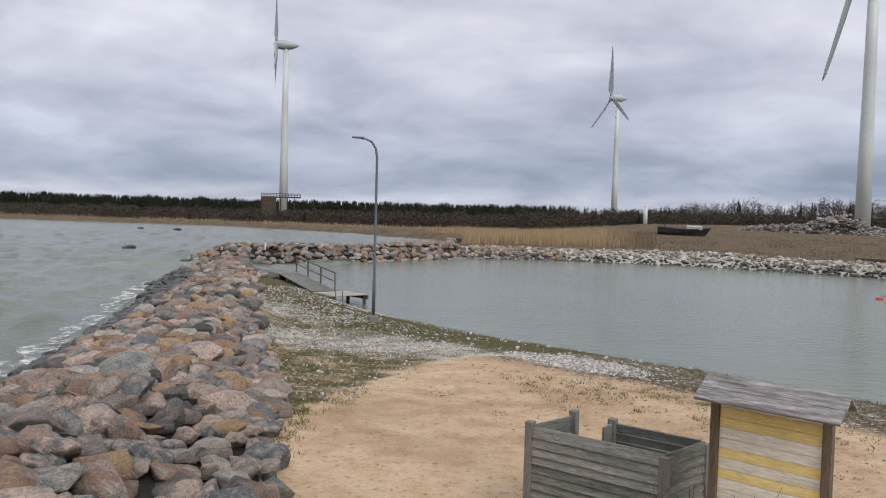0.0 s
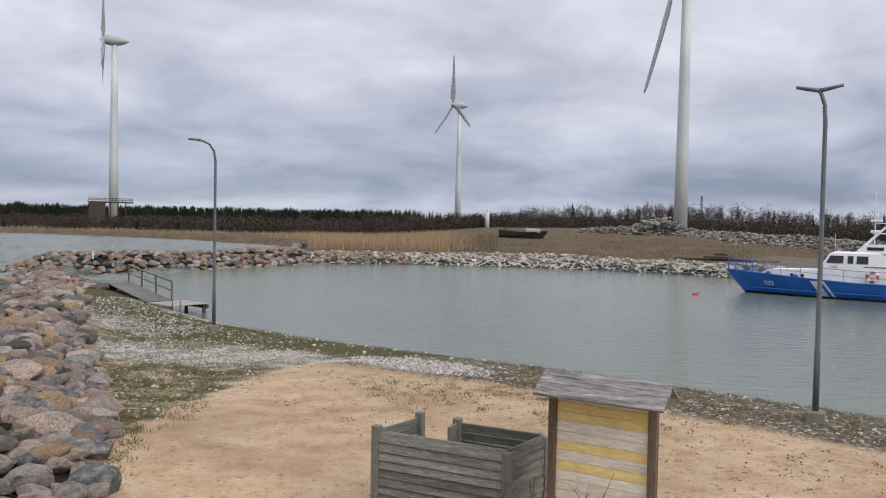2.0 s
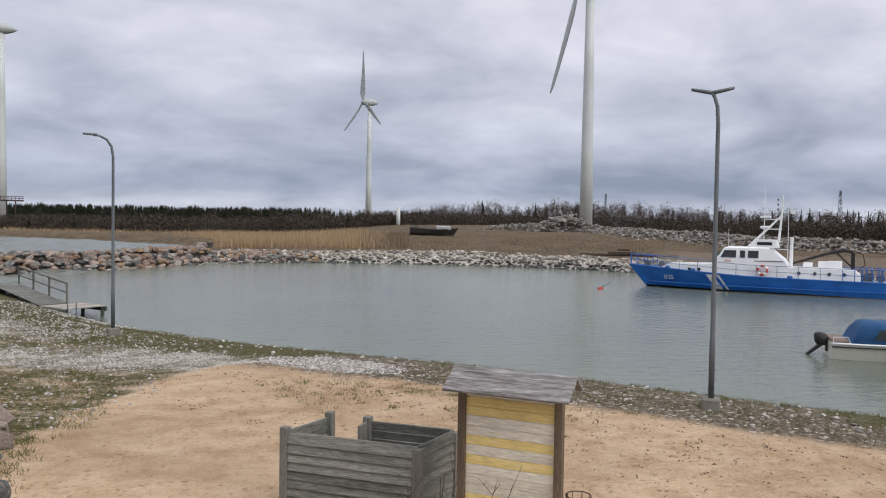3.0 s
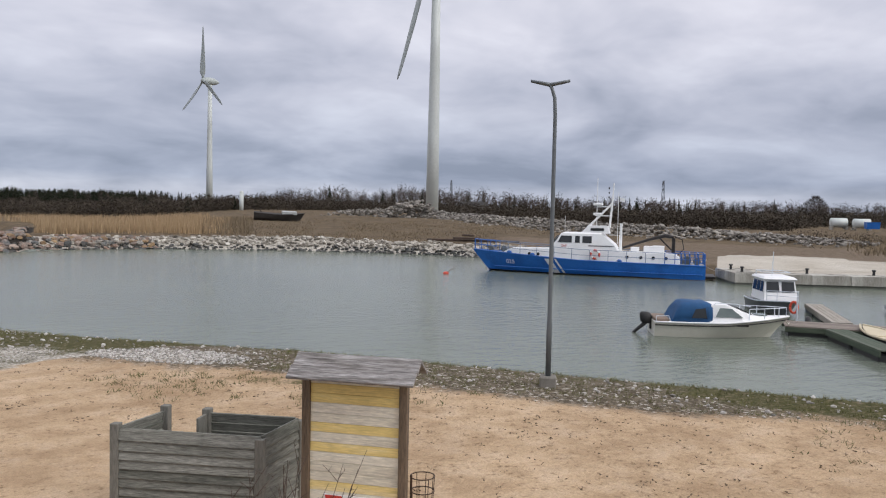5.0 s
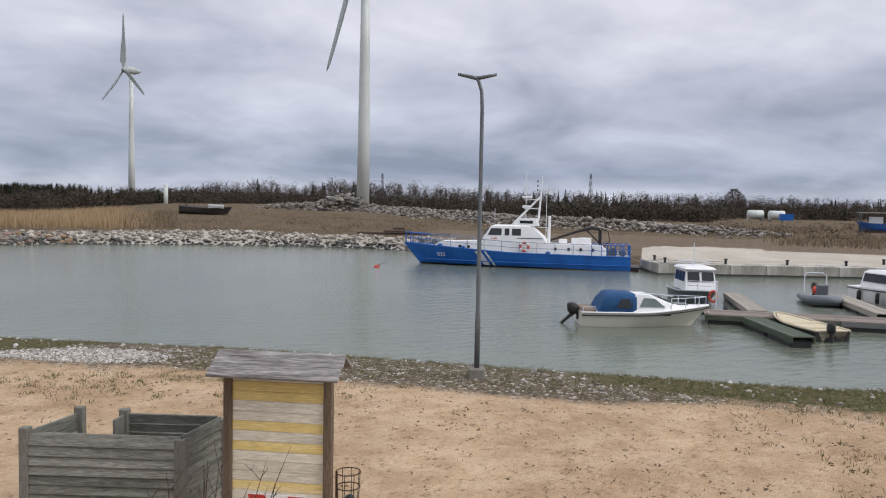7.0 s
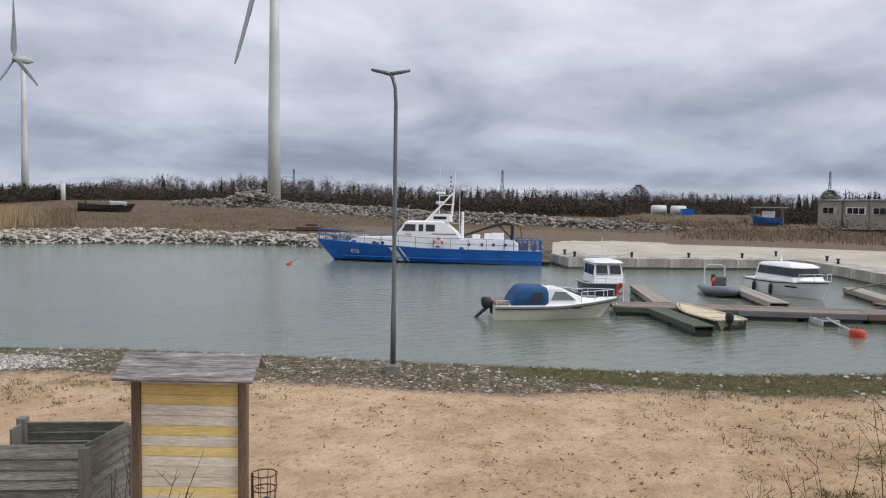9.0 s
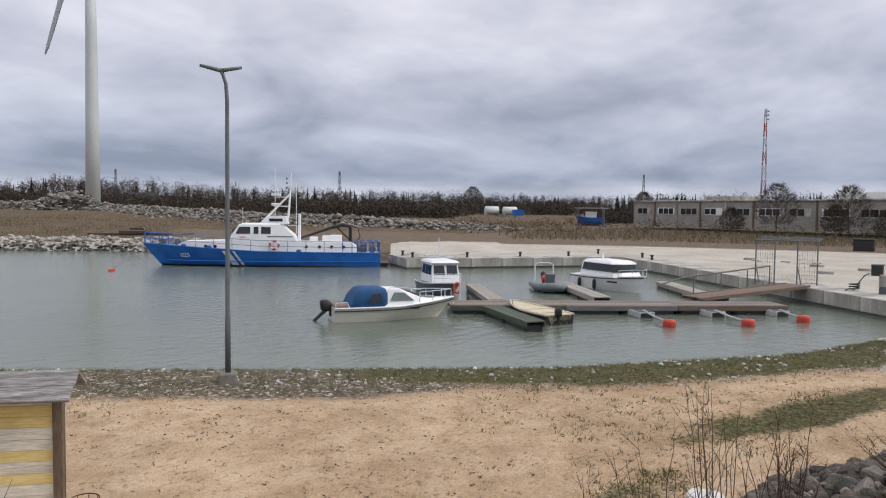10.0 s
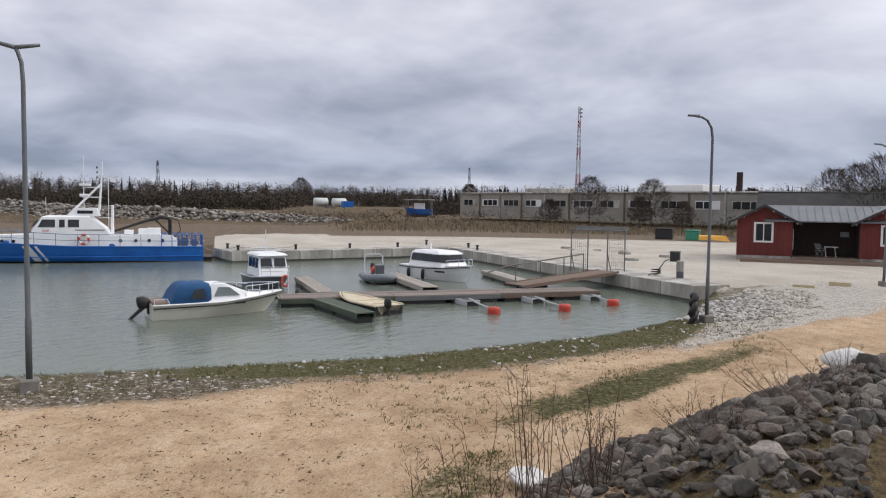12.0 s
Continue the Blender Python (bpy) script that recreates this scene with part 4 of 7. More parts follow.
# ---- landing stage at the head of the spit ----
deck_wood = material("pale deck planks", [(0.20, 0.18, 0.15), (0.33, 0.30, 0.26), (0.42, 0.39, 0.35)], 2.5, 0.85, bump=0.3, fine=20, stretch=(0.5, 6, 6), spread=0.4, per="object", dist=0.006)
green_wood = material("algae green timber", [(0.04, 0.06, 0.045), (0.07, 0.09, 0.065)], 3, 0.8, bump=0.2)
stage = thing("landing_stage", along_x((-6.1, 39.3), (-4.4, 37.2))[0], "small plank landing stage with a railed ramp on the bank", "landing stage")
for i in range(6):
    part("plank", boxed((0.15 + i * 0.33, 0.6, 0.47), (0.31, 2.0, 0.045), bevel=0.005), deck_wood, stage)
part("beam", boxed((0.95, -0.42, 0.33), (2.0, 0.12, 0.2), bevel=0.01), green_wood, stage)
part("beam", boxed((0.95, 1.62, 0.33), (2.0, 0.12, 0.2), bevel=0.01), green_wood, stage)
for x in (0.2, 1.75):
    for y in (-0.36, 1.55):
        part("pile", tubed([(x, y, -1.6), (x, y, 0.42)], 0.09, 10), green_wood, stage)
for y in (-0.3, 0.1):
    part("ladder_rail", tubed([(1.98, y, -0.6), (1.98, y, 0.75)], 0.025, 8), galv, stage)
ramp_e = thing("ramp", pose(0, 0, 0), "timber ramp with grey handrails leading down to the landing stage", "ramp")
A, B = Vector((-9.2, 46.0, 0.95)), Vector((-6.0, 39.7, 0.5))
side = Vector((B - A).cross(Vector((0, 0, 1)))).normalized()
for i in range(18):
    c = A.lerp(B, (i + 0.5) / 18)
    ob = part("plank", boxed((0, 0, 0), (0.48, 1.3, 0.04), bevel=0.004), wood_grey, ramp_e)
    ob.matrix_local = Matrix.Translation(c) @ (B - A).to_track_quat("X", "Z").to_matrix().to_4x4()
for s in (0.62,):
    o = side * -s
    part("handrail", tubed([A + o + Vector((0, 0, 0.95)), B + o + Vector((0, 0, 0.95))], 0.05, 8), wood_upright, ramp_e)
    part("handrail", tubed([A + o + Vector((0, 0, 0.5)), B + o + Vector((0, 0, 0.5))], 0.035, 8), wood_upright, ramp_e)
    for q in (0.0, 0.33, 0.66, 1.0):
        p = A.lerp(B, q) + o
        part("post", tubed([p - Vector((0, 0, 0.9)), p + Vector((0, 0, 1.0))], 0.05, 8), wood_upright, ramp_e)

# ---- pontoons ----
float_mat = material("black pontoon float", [(0.015, 0.016, 0.016), (0.035, 0.036, 0.035)], 2, 0.5, bump=0.1)
deck_green = material("green faded deck", [(0.035, 0.055, 0.036), (0.07, 0.09, 0.06), (0.13, 0.14, 0.11)], 2.0, 0.8, bump=0.3, fine=20, stretch=(0.5, 6, 6), spread=0.4, per="object", dist=0.006)
deck_brown = material("brown weathered deck", [(0.11, 0.075, 0.055), (0.19, 0.135, 0.10), (0.26, 0.20, 0.16)], 2.0, 0.8, bump=0.3, fine=20, stretch=(0.5, 6, 6), spread=0.4, per="object", dist=0.006)
deck_blue = material("blue-grey faded deck", [(0.09, 0.10, 0.11), (0.16, 0.165, 0.165), (0.20, 0.18, 0.15)], 2.0, 0.8, bump=0.3, fine=20, stretch=(0.5, 6, 6), spread=0.4, per="object", dist=0.006)
deck_worn = material("worn grey-brown deck", [(0.12, 0.10, 0.085), (0.21, 0.175, 0.15), (0.30, 0.26, 0.225)], 2.0, 0.85, bump=0.3, fine=18, grain=0.4, stretch=(0.5, 6, 6), spread=0.5, per="object", dist=0.006)
pale_paint = material("pale pontoon paint", [(0.34, 0.36, 0.36), (0.48, 0.50, 0.50)], 2.0, 0.6, bump=0.05)


def pontoon(name, a, b, wide, deck, label, z=0.38, boards=None, edge=None):
    m, length = along_x(a, b)
    e = thing(name, m, label, "pontoon", "pontoons")
    n = boards or max(3, round(wide / 0.22))
    w = wide / n
    for i in range(n):
        part("plank", boxed((length / 2, -wide / 2 + w * (i + 0.5), z), (length, w - 0.015, 0.05), bevel=0.005), deck, e)
    for s in (-1, 1):
        part("side_beam", boxed((length / 2, s * (wide / 2 - 0.03), z - 0.12), (length, 0.06, 0.19), bevel=0.008), edge or deck, e)
    k = max(2, round(length / 2.4))
    for i in range(k):
        part("float", boxed((length * (i + 0.5) / k, 0, 0.02), (length / k * 0.9, wide * 0.92, 0.5), bevel=0.06), float_mat, e)
    return e


pa, pb = Vector((27.0, 19.4)), Vector((36.7, 8.0))
for i, (edge, name) in enumerate(((deck_green, "green"), (deck_blue, "blue-grey"), (deck_brown, "brown"))):
    q0, q1 = i / 3 + 0.001, (i + 1) / 3 - 0.001
    pontoon("pontoon", pa.lerp(pb, q0), pa.lerp(pb, q1), 1.75, deck_worn, "floating pontoon with worn plank deck, %s edge and black floats" % name, edge=edge)
pontoon("finger_pontoon", (29.7, 18.6), (35.0, 23.5), 0.8, deck_wood, "narrow grey finger pontoon beside the pilot boat", 0.34)
pontoon("finger_pontoon", (33.9, 15.3), (39.5, 20.4), 0.9, deck_wood, "narrow grey finger pontoon beside the white cruiser", 0.34)
pontoon("finger_pontoon", (37.4, 10.8), (44.0, 16.0), 0.9, deck_wood, "narrow grey finger pontoon near the gangway", 0.34)
pontoon("finger_pontoon", (27.4, 17.4), (24.6, 13.7), 0.8, deck_green, "narrow green finger pontoon beside the dinghy", 0.38)
for a, b in (((31.9, 13.0), (30.9, 11.9)), ((34.0, 10.6), (33.1, 9.6)), ((35.9, 8.3), (35.3, 7.5))):
    pontoon("boom_foot", a, b, 0.7, pale_paint, "short pale bracket holding a mooring boom", 0.22)

red_buoy = material("red buoy plastic", [(0.42, 0.035, 0.02), (0.55, 0.06, 0.035)], 3, 0.5, bump=0.05)
for (x, y), (fx, fy) in (((29.19, 10.33), (31.2, 12.2)), ((31.42, 7.96), (33.3, 9.8)), ((34.07, 6.45), (35.5, 7.7))):
    e = thing("mooring_buoy", pose(x, y, 0), "red plastic mooring buoy floating on the water", "buoy", "mooring buoys")
    part("body", tubed([(0, 0, -0.2), (0, 0, -0.14), (0, 0, 0.0), (0, 0, 0.2), (0, 0, 0.27), (0, 0, 0.29)], [0.12, 0.23, 0.26, 0.26, 0.22, 0.1], 20), red_buoy, e, smooth=True)
    part("eye", tubed([(0, 0, 0.26), (0, 0, 0.5)], 0.02, 8), galv, e)
    b = thing("mooring_boom", pose(0, 0, 0), "galvanised mooring boom reaching from the pontoon to a buoy", "boom", "mooring booms")
    part("pipe", tubed([(fx, fy, 0.27), ((fx + x) / 2, (fy + y) / 2, 0.18), (x + (fx - x) * 0.12, y + (fy - y) * 0.12, 0.16)], 0.045, 8), pale_paint, b)
small = thing("marker_buoy", pose(28.56, 48.87, 0, 0, 0, 20), "small red marker buoy with a slanting staff", "buoy")
part("body", ball(bmesh.new(), (0, 0, 0.03), (0.32, 0.14, 0.14)), red_buoy, small, smooth=True)
part("staff", tubed([(0.1, 0, 0.1), (1.1, 0, 0.45)], 0.02, 6), wire, small)

# ---- gangway and its gate frame ----
gang = thing("gangway", pose(0, 0, 0), "timber gangway with steel handrail from quay to pontoon", "gangway")
A, B = Vector((35.5, 11.5, 0.52)), Vector((41.7, 8.2, 0.86))
side = Vector((B - A).cross(Vector((0, 0, 1)))).normalized()
q = (B - A).to_track_quat("X", "Z").to_matrix().to_4x4()
for i in range(6):
    ob = part("plank", boxed((0, 0, 0), ((B - A).length, 0.2, 0.04), bevel=0.004), deck_brown, gang)
    ob.matrix_local = Matrix.Translation((A + B) / 2 + side * (-0.55 + 0.22 * i)) @ q
for s in (-0.7, 0.7):
    ob = part("side_beam", boxed((0, 0, -0.03), ((B - A).length, 0.07, 0.17), bevel=0.008), deck_brown, gang)
    ob.matrix_local = Matrix.Translation((A + B) / 2 + side * s) @ q
o = side * -0.68
part("handrail", tubed([A + o + Vector((-1.2, 0.7, 0.55)), A + o + Vector((0, 0, 0.85)), A.lerp(B, 0.82) + o + Vector((0, 0, 1.0)), A.lerp(B, 0.82) + o], 0.035, 8), wood_upright, gang)
for k in (0.1, 0.35, 0.6):
    p = A.lerp(B, k) + o
    part("post", tubed([p, p + Vector((0, 0, 0.9))], 0.03, 8), wood_upright, gang)
gate = thing("gate_frame", pose(42.6, 9.0, 0.8, 0, 0, 90), "open galvanised gate frame with a mesh roof at the gangway", "gate frame")
for x in (-1.5, -0.55, 0.55, 1.5):
    part("post", tubed([(x, 0, -0.1), (x, 0, 2.25)], 0.035, 8), galv, gate)
for x in (-0.55, 1.5):
    part("brace", tubed([(x, 0, 1.0), (x - 0.25, 0.2, 0.0)], 0.03, 8), galv, gate)
for z in (2.25,):
    part("top_rail", tubed([(-1.5, 0, z), (1.5, 0, z)], 0.035, 8), galv, gate)
    part("top_rail", tubed([(-1.5, -1.3, z + 0.12), (1.5, -1.3, z + 0.12)], 0.03, 8), galv, gate)
for i in range(13):
    x = -1.5 + i * 0.25
    part("roof_bar", tubed([(x, 0, 2.25), (x, -1.3, 2.37)], 0.012, 5), galv, gate)
for y in (-0.3, -0.6, -0.9):
    part("roof_bar", tubed([(-1.5, y, 2.28 - y * 0.09), (1.5, y, 2.28 - y * 0.09)], 0.012, 5), galv, gate)
for x0, x1 in ((-1.5, -0.55), (0.55, 1.5)):
    bm = bmesh.new()
    for x in np.arange(x0, x1, 0.12):
        tube(bm, [(x, 0, 0.05), (x, 0, 2.22)], 0.006, 4, False)
    for z in np.arange(0.1, 2.2, 0.2):
        tube(bm, [(x0, 0, z), (x1, 0, z)], 0.006, 4, False)
    part("wire_mesh", bm, galv, gate, "galvanised wire mesh panel")
for x in (-1.5, -0.0, 1.5):
    part("ledge", boxed((x, 0.05, 1.15), (0.42, 0.25, 0.06), bevel=0.01), concrete, gate)

# ---- boats ----
hull_white = material("cream gelcoat", [(0.60, 0.58, 0.50), (0.68, 0.66, 0.58)], 1.5, 0.3, bump=0.0, grain=0.06)
boat_white = material("white boat paint", [(0.78, 0.79, 0.80), (0.88, 0.885, 0.89)], 1.2, 0.35, bump=0.0, grain=0.08)
ship_blue = material("ship blue paint", [(0.010, 0.10, 0.38), (0.016, 0.14, 0.50), (0.02, 0.165, 0.55)], 0.9, 0.35, bump=0.03, fine=9, grain=0.15)
rail_blue = material("rail blue paint", [(0.02, 0.10, 0.36), (0.03, 0.14, 0.45)], 3, 0.4, bump=0.0)
rail_white = material("rail white paint", [(0.55, 0.60, 0.66), (0.68, 0.72, 0.78)], 3, 0.4, bump=0.0)
guard_grey = material("weathered blue-grey rail paint", [(0.14, 0.19, 0.28), (0.22, 0.28, 0.38)], 3, 0.5, bump=0.0)
canvas_blue = material("blue canvas", [(0.008, 0.055, 0.15), (0.014, 0.085, 0.22)], 3, 0.85, bump=0.3, fine=60, dist=0.01)
glass_dark = material("dark window glass", [(0.012, 0.014, 0.016), (0.03, 0.034, 0.038)], 1.0, 0.12, bump=0.0, grain=0.05)
glass_pale = material("pale reflecting glass", [(0.10, 0.13, 0.13), (0.20, 0.24, 0.23)], 1.0, 0.12, bump=0.0, grain=0.05)
grey_hull = material("grey hull", [(0.07, 0.08, 0.09), (0.12, 0.13, 0.14)], 2, 0.45, bump=0.0)
rib_grey = material("grey inflated tube", [(0.13, 0.15, 0.17), (0.20, 0.22, 0.24)], 2, 0.6, bump=0.05)
orange = material("orange lifebuoy", [(0.55, 0.06, 0.03), (0.65, 0.09, 0.04)], 4, 0.6, bump=0.0)
deck_grey = material("grey deck paint", [(0.22, 0.23, 0.24), (0.32, 0.33, 0.34)], 2, 0.6, bump=0.05)
dark_steel = material("dark greasy steel", [(0.012, 0.011, 0.011), (0.035, 0.03, 0.028)], 3, 0.5, metal=0.3, bump=0.1)


def hull_mesh(length, beam, sheer, rake=0.08, draft=0.35, wl=0.86, n=16, full=1.8):
    """A hull from transom (x = 0) to stem; sheer: deck height at stern, middle and bow."""
    rings = []
    for i in range(n):
        q = i / (n - 1) * 0.995
        hb = beam / 2 * (1 - max(0, (q - 0.35) / 0.65) ** (full + 0.5)) * (0.9 + 0.1 * min(1, q * 5))
        hw = beam / 2 * wl * max(0.0, 1 - max(0, (q - 0.25) / 0.72) ** full) * (0.92 + 0.08 * min(1, q * 5)) + 0.01
        zd = np.interp(q, [0, 0.5, 1], sheer) + (0.10 * (q - 0.5) ** 2 if q > 0.5 else 0)
        xd, xw = length * q, length * (1 - rake) * q
        row = [(xd, hb, zd), (xw + (xd - xw) * 0.5, hw * 0.45 + hb * 0.55, zd * 0.5), (xw, hw, 0.0), (xw * 0.985, hw * 0.7, -draft * 0.6), (xw * 0.97, 0.0, -draft)]
        rings.append(row + [(x, -y, z) for x, y, z in row[-2::-1]])
    bm = loft(bmesh.new(), rings)
    return bm


def hull_half(length, beam, q, full=1.8):
    return beam / 2 * (1 - max(0, (q - 0.35) / 0.65) ** (full + 0.5)) * (0.9 + 0.1 * min(1, q * 5))


def sheer_line(length, beam, sheer, q, y, dz=0.0, full=1.8):
    zd = np.interp(q, [0, 0.5, 1], sheer) + (0.10 * (q - 0.5) ** 2 if q > 0.5 else 0)
    return (length * q, y * hull_half(length, beam, q, full), zd + dz)


def outboard(parent, x, y, z, up=0.0, size=1.0):
    rings = [[(x + (lean * h + r * 0.25 * math.cos(a)) * size - up * 0.3 * h, y + r * 0.16 * math.sin(a) * size, z + h * size) for a in (k * math.pi / 5 for k in range(10))] for h, r, lean in ((-0.04, 0.7, 0), (0.06, 0.98, 0), (0.22, 1.0, 0), (0.36, 0.88, -0.05), (0.43, 0.5, -0.08))]
    m = part("outboard_motor", loft(bmesh.new(), rings), black_rubber, parent, "black outboard motor", True)
    part("bracket", boxed((x + 0.2 * size, y, z - 0.12 * size), (0.16 * size, 0.2 * size, 0.3 * size), bevel=0.02), dark_steel, m)
    part("leg", tubed([(x - 0.02, y, z), (x - 0.1 - up, y, z - 0.45 * size), (x - 0.12 - up * 1.4, y, z - 0.75 * size)], [0.09 * size, 0.06 * size, 0.05 * size], 8), black_rubber, m)
    part("propeller", ball(bmesh.new(), (x - 0.2 - up * 1.5, y, z - 0.72 * size), (0.12 * size, 0.1 * size, 0.1 * size)), black_rubber, m)
    return m


def railing(parent, name, pts, r, mat, posts, drop, mid=True):
    """A rail along pts, with stanchions that go down by drop."""
    part(name, tubed(pts, r, 6), mat, parent)
    if mid:
        part(name, tubed([(x, y, z - drop * 0.5) for x, y, z in pts], r * 0.8, 6), mat, parent)
    for k in posts:
        x, y, z = pts[k]
        part("stanchion", tubed([(x, y, z), (x, y, z - drop)], r, 6), mat, parent)


# motor boat with a blue canopy
mb = thing("motor_boat", pose(21.88, 21.5, 0, 0, 0, -36), "cream motor boat with blue canopy and raised outboard by the pontoon", "motor boat")
ML, MW, SH = 5.2, 1.95, (0.55, 0.58, 0.80)
part("hull", hull_mesh(ML, MW, SH, 0.15, 0.3, 0.82, 24), hull_white, mb, smooth=False)
part("deck", loft(bmesh.new(), [[sheer_line(ML, MW, SH, q, s, 0.012) for q in np.linspace(0.0, 0.985, 20)] for s in (0.97, -0.97)], closed=False), boat_white, mb)
for s in (1, -1):
    part("rubbing_strake", tubed([tuple(np.array(sheer_line(ML, MW, SH, q, s)) + (0, 0.012 * s, -0.10)) for q in np.linspace(0, 0.985, 18)], 0.025, 6), dark_steel, mb, "dark rubbing strake")
    part("gunwale", tubed([tuple(np.array(sheer_line(ML, MW, SH, q, s)) + (0, 0.0, 0.01)) for q in np.linspace(0, 0.99, 18)], 0.035, 6), boat_white, mb, smooth=True)
cab = part("cabin", loft(bmesh.new(), [[(x0, -w0, z0), (x0, w0, z0), (x1, w0 * 0.84, z1), (x1, -w0 * 0.84, z1)] for x0, w0, x1, z0, z1 in ((2.02, 0.80, 2.10, 0.56, 1.24), (2.7, 0.80, 2.65, 0.58, 1.24), (3.35, 0.74, 2.95, 0.62, 1.16), (3.75, 0.62, 3.65, 0.66, 0.86), (4.65, 0.28, 4.6, 0.72, 0.80))]), boat_white, mb)
for s in (1, -1):
    part("side_window", loft(bmesh.new(), [[(2.25, s * (0.775 + e), 0.80), (3.25, s * (0.735 + e), 0.80), (2.85, s * (0.675 + e), 1.12), (2.42, s * (0.69 + e), 1.14)] for e in (-0.03, 0.022)]), glass_pale, cab)
part("windscreen", loft(bmesh.new(), [[(2.99, -0.56, 1.16), (2.99, 0.56, 1.16), (3.62, 0.47, 0.89), (3.62, -0.47, 0.89)], [(3.02, -0.56, 1.20), (3.02, 0.56, 1.20), (3.65, 0.47, 0.92), (3.65, -0.47, 0.92)]]), glass_dark, cab)
part("hatch", boxed((4.05, 0, 0.86), (0.45, 0.45, 0.05), bevel=0.015), glass_pale, cab)
can = part("canopy", loft(bmesh.new(), [[(x + 0.12 * math.sin(a) * tip, w * math.copysign(abs(math.cos(a)) ** 0.38, math.cos(a)), 0.56 + h * math.sin(a) ** 0.42) for a in np.linspace(0.0, math.pi, 17)] for x, w, h, tip in ((0.60, 0.82, 0.12, 1), (0.72, 0.84, 0.52, 1), (0.95, 0.84, 0.74, 0.6), (1.25, 0.84, 0.78, 0), (1.6, 0.82, 0.76, 0), (1.95, 0.80, 0.77, 0), (2.14, 0.78, 0.70, 0))]), canvas_blue, mb, "blue canvas canopy stretched over hoops", True)
for s in (1, -1):
    part("canopy_window", loft(bmesh.new(), [[(1.35, s * (0.815 + e), 0.74), (1.92, s * (0.80 + e), 0.74), (1.86, s * (0.76 + e), 1.12), (1.5, s * (0.77 + e), 1.08)] for e in (0.0, 0.045)]), glass_dark, can)
pts = [(5.05, 0.0, 1.16), (4.7, 0.25, 1.15), (4.1, 0.50, 1.14), (3.5, 0.66, 1.12)]
for s in (1, -1):
    railing(mb, "bow_rail", [(x, y * s, z) for x, y, z in pts], 0.016, rail_white, (0, 1, 2, 3), 0.42, False)
part("roof_rail", tubed([(2.2, -0.6, 1.24), (2.3, -0.6, 1.32), (3.0, -0.52, 1.28), (3.6, -0.5, 1.2)], 0.016, 6), rail_white, mb)
outboard(mb, -0.18, 0, 0.42, 0.40, 0.95)
part("stern_bench", boxed((0.3, 0, 0.62), (0.55, 1.4, 0.14), bevel=0.03), deck_brown, mb, "brown wooden stern bench")
part("stern_rail", tubed([(0.05, -0.85, 0.56), (0.05, -0.85, 0.78), (0.5, -0.86, 0.80), (0.6, -0.86, 0.58)], 0.016, 6), rail_white, mb)
part("name_strip", boxed((3.2, -0.945, 0.52), (0.42, 0.012, 0.06)), dark_steel, mb, "row of small dark letters")
fl = thing("mooring_line", pose(0, 0, 0), "slack pale rope from the motor boat to the pontoon", "rope")
part("line", tubed([(25.9, 18.6, 0.75), (26.5, 18.8, 0.45), (27.1, 19.2, 0.42)], 0.018, 6), hull_white, fl)

# pilot boat with a grey hull
pbt = thing("cabin_boat", pose(34.35, 26.0, 0, 0, 0, 232), "small workboat with grey hull and white wheelhouse", "boat")
part("hull", hull_mesh(4.9, 1.95, (0.48, 0.52, 0.72), 0.12, 0.3), grey_hull, pbt)
part("deck_edge", tubed([sheer_line(4.9, 1.95, (0.48, 0.52, 0.72), q, 1, 0.02) for q in np.linspace(0, 0.98, 14)], 0.035, 6), rail_white, pbt)
part("deck_edge", tubed([sheer_line(4.9, 1.95, (0.48, 0.52, 0.72), q, -1, 0.02) for q in np.linspace(0, 0.98, 14)], 0.035, 6), rail_white, pbt)
wh = part("wheelhouse", loft(bmesh.new(), [[(1.0, -w, z), (3.4 - (z - 0.6) * 0.35, -w, z), (3.4 - (z - 0.6) * 0.35, w, z), (1.0, w, z)] for w, z in ((0.78, 0.6), (0.74, 1.0), (0.68, 1.62), (0.5, 1.72))]), boat_white, pbt)
for s in (1, -1):
    for x0, x1 in ((1.15, 1.75), (1.85, 2.4), (2.5, 2.95)):
        part("window", loft(bmesh.new(), [[(x0, s * (0.745 + e), 1.02), (x1, s * (0.745 + e), 1.02), (x1, s * (0.695 + e), 1.52), (x0, s * (0.695 + e), 1.52)] for e in (-0.02, 0.014)]), glass_dark, wh)
for y in (-0.35, 0.35):
    part("window", loft(bmesh.new(), [[(3.26 + e, y - 0.3, 1.04), (3.26 + e, y + 0.3, 1.04), (3.09 + e, y + 0.28, 1.52), (3.09 + e, y - 0.28, 1.52)] for e in (-0.02, 0.016)]), glass_dark, wh)
    part("window", boxed((0.995, y, 1.28), (0.02, 0.5, 0.46), bevel=0.005), glass_pale, wh)
part("roof", loft(bmesh.new(), [[(x0, -w, z), (x1, -w, z), (x1 + 0.1, -w * 0.5, z), (x1 + 0.1, w * 0.5, z), (x1, w, z), (x0, w, z)] for x0, x1, w, z in ((0.92, 3.12, 0.76, 1.60), (0.90, 3.16, 0.78, 1.66), (1.0, 3.0, 0.66, 1.76))]), boat_white, wh)
part("roof_rail", tubed([(1.1, -0.6, 1.7), (1.1, -0.6, 1.95), (2.6, -0.6, 1.95), (2.6, 0.6, 1.95), (1.1, 0.6, 1.95), (1.1, -0.6, 1.95)], 0.022, 6), rail_white, pbt)
part("aerial", tubed([(1.1, 0.2, 1.7), (1.1, 0.2, 2.9)], 0.02, 6), rail_white, pbt)
part("aerial", tubed([(2.4, -0.2, 1.7), (2.4, -0.2, 2.45)], 0.012, 6), rail_white, pbt)
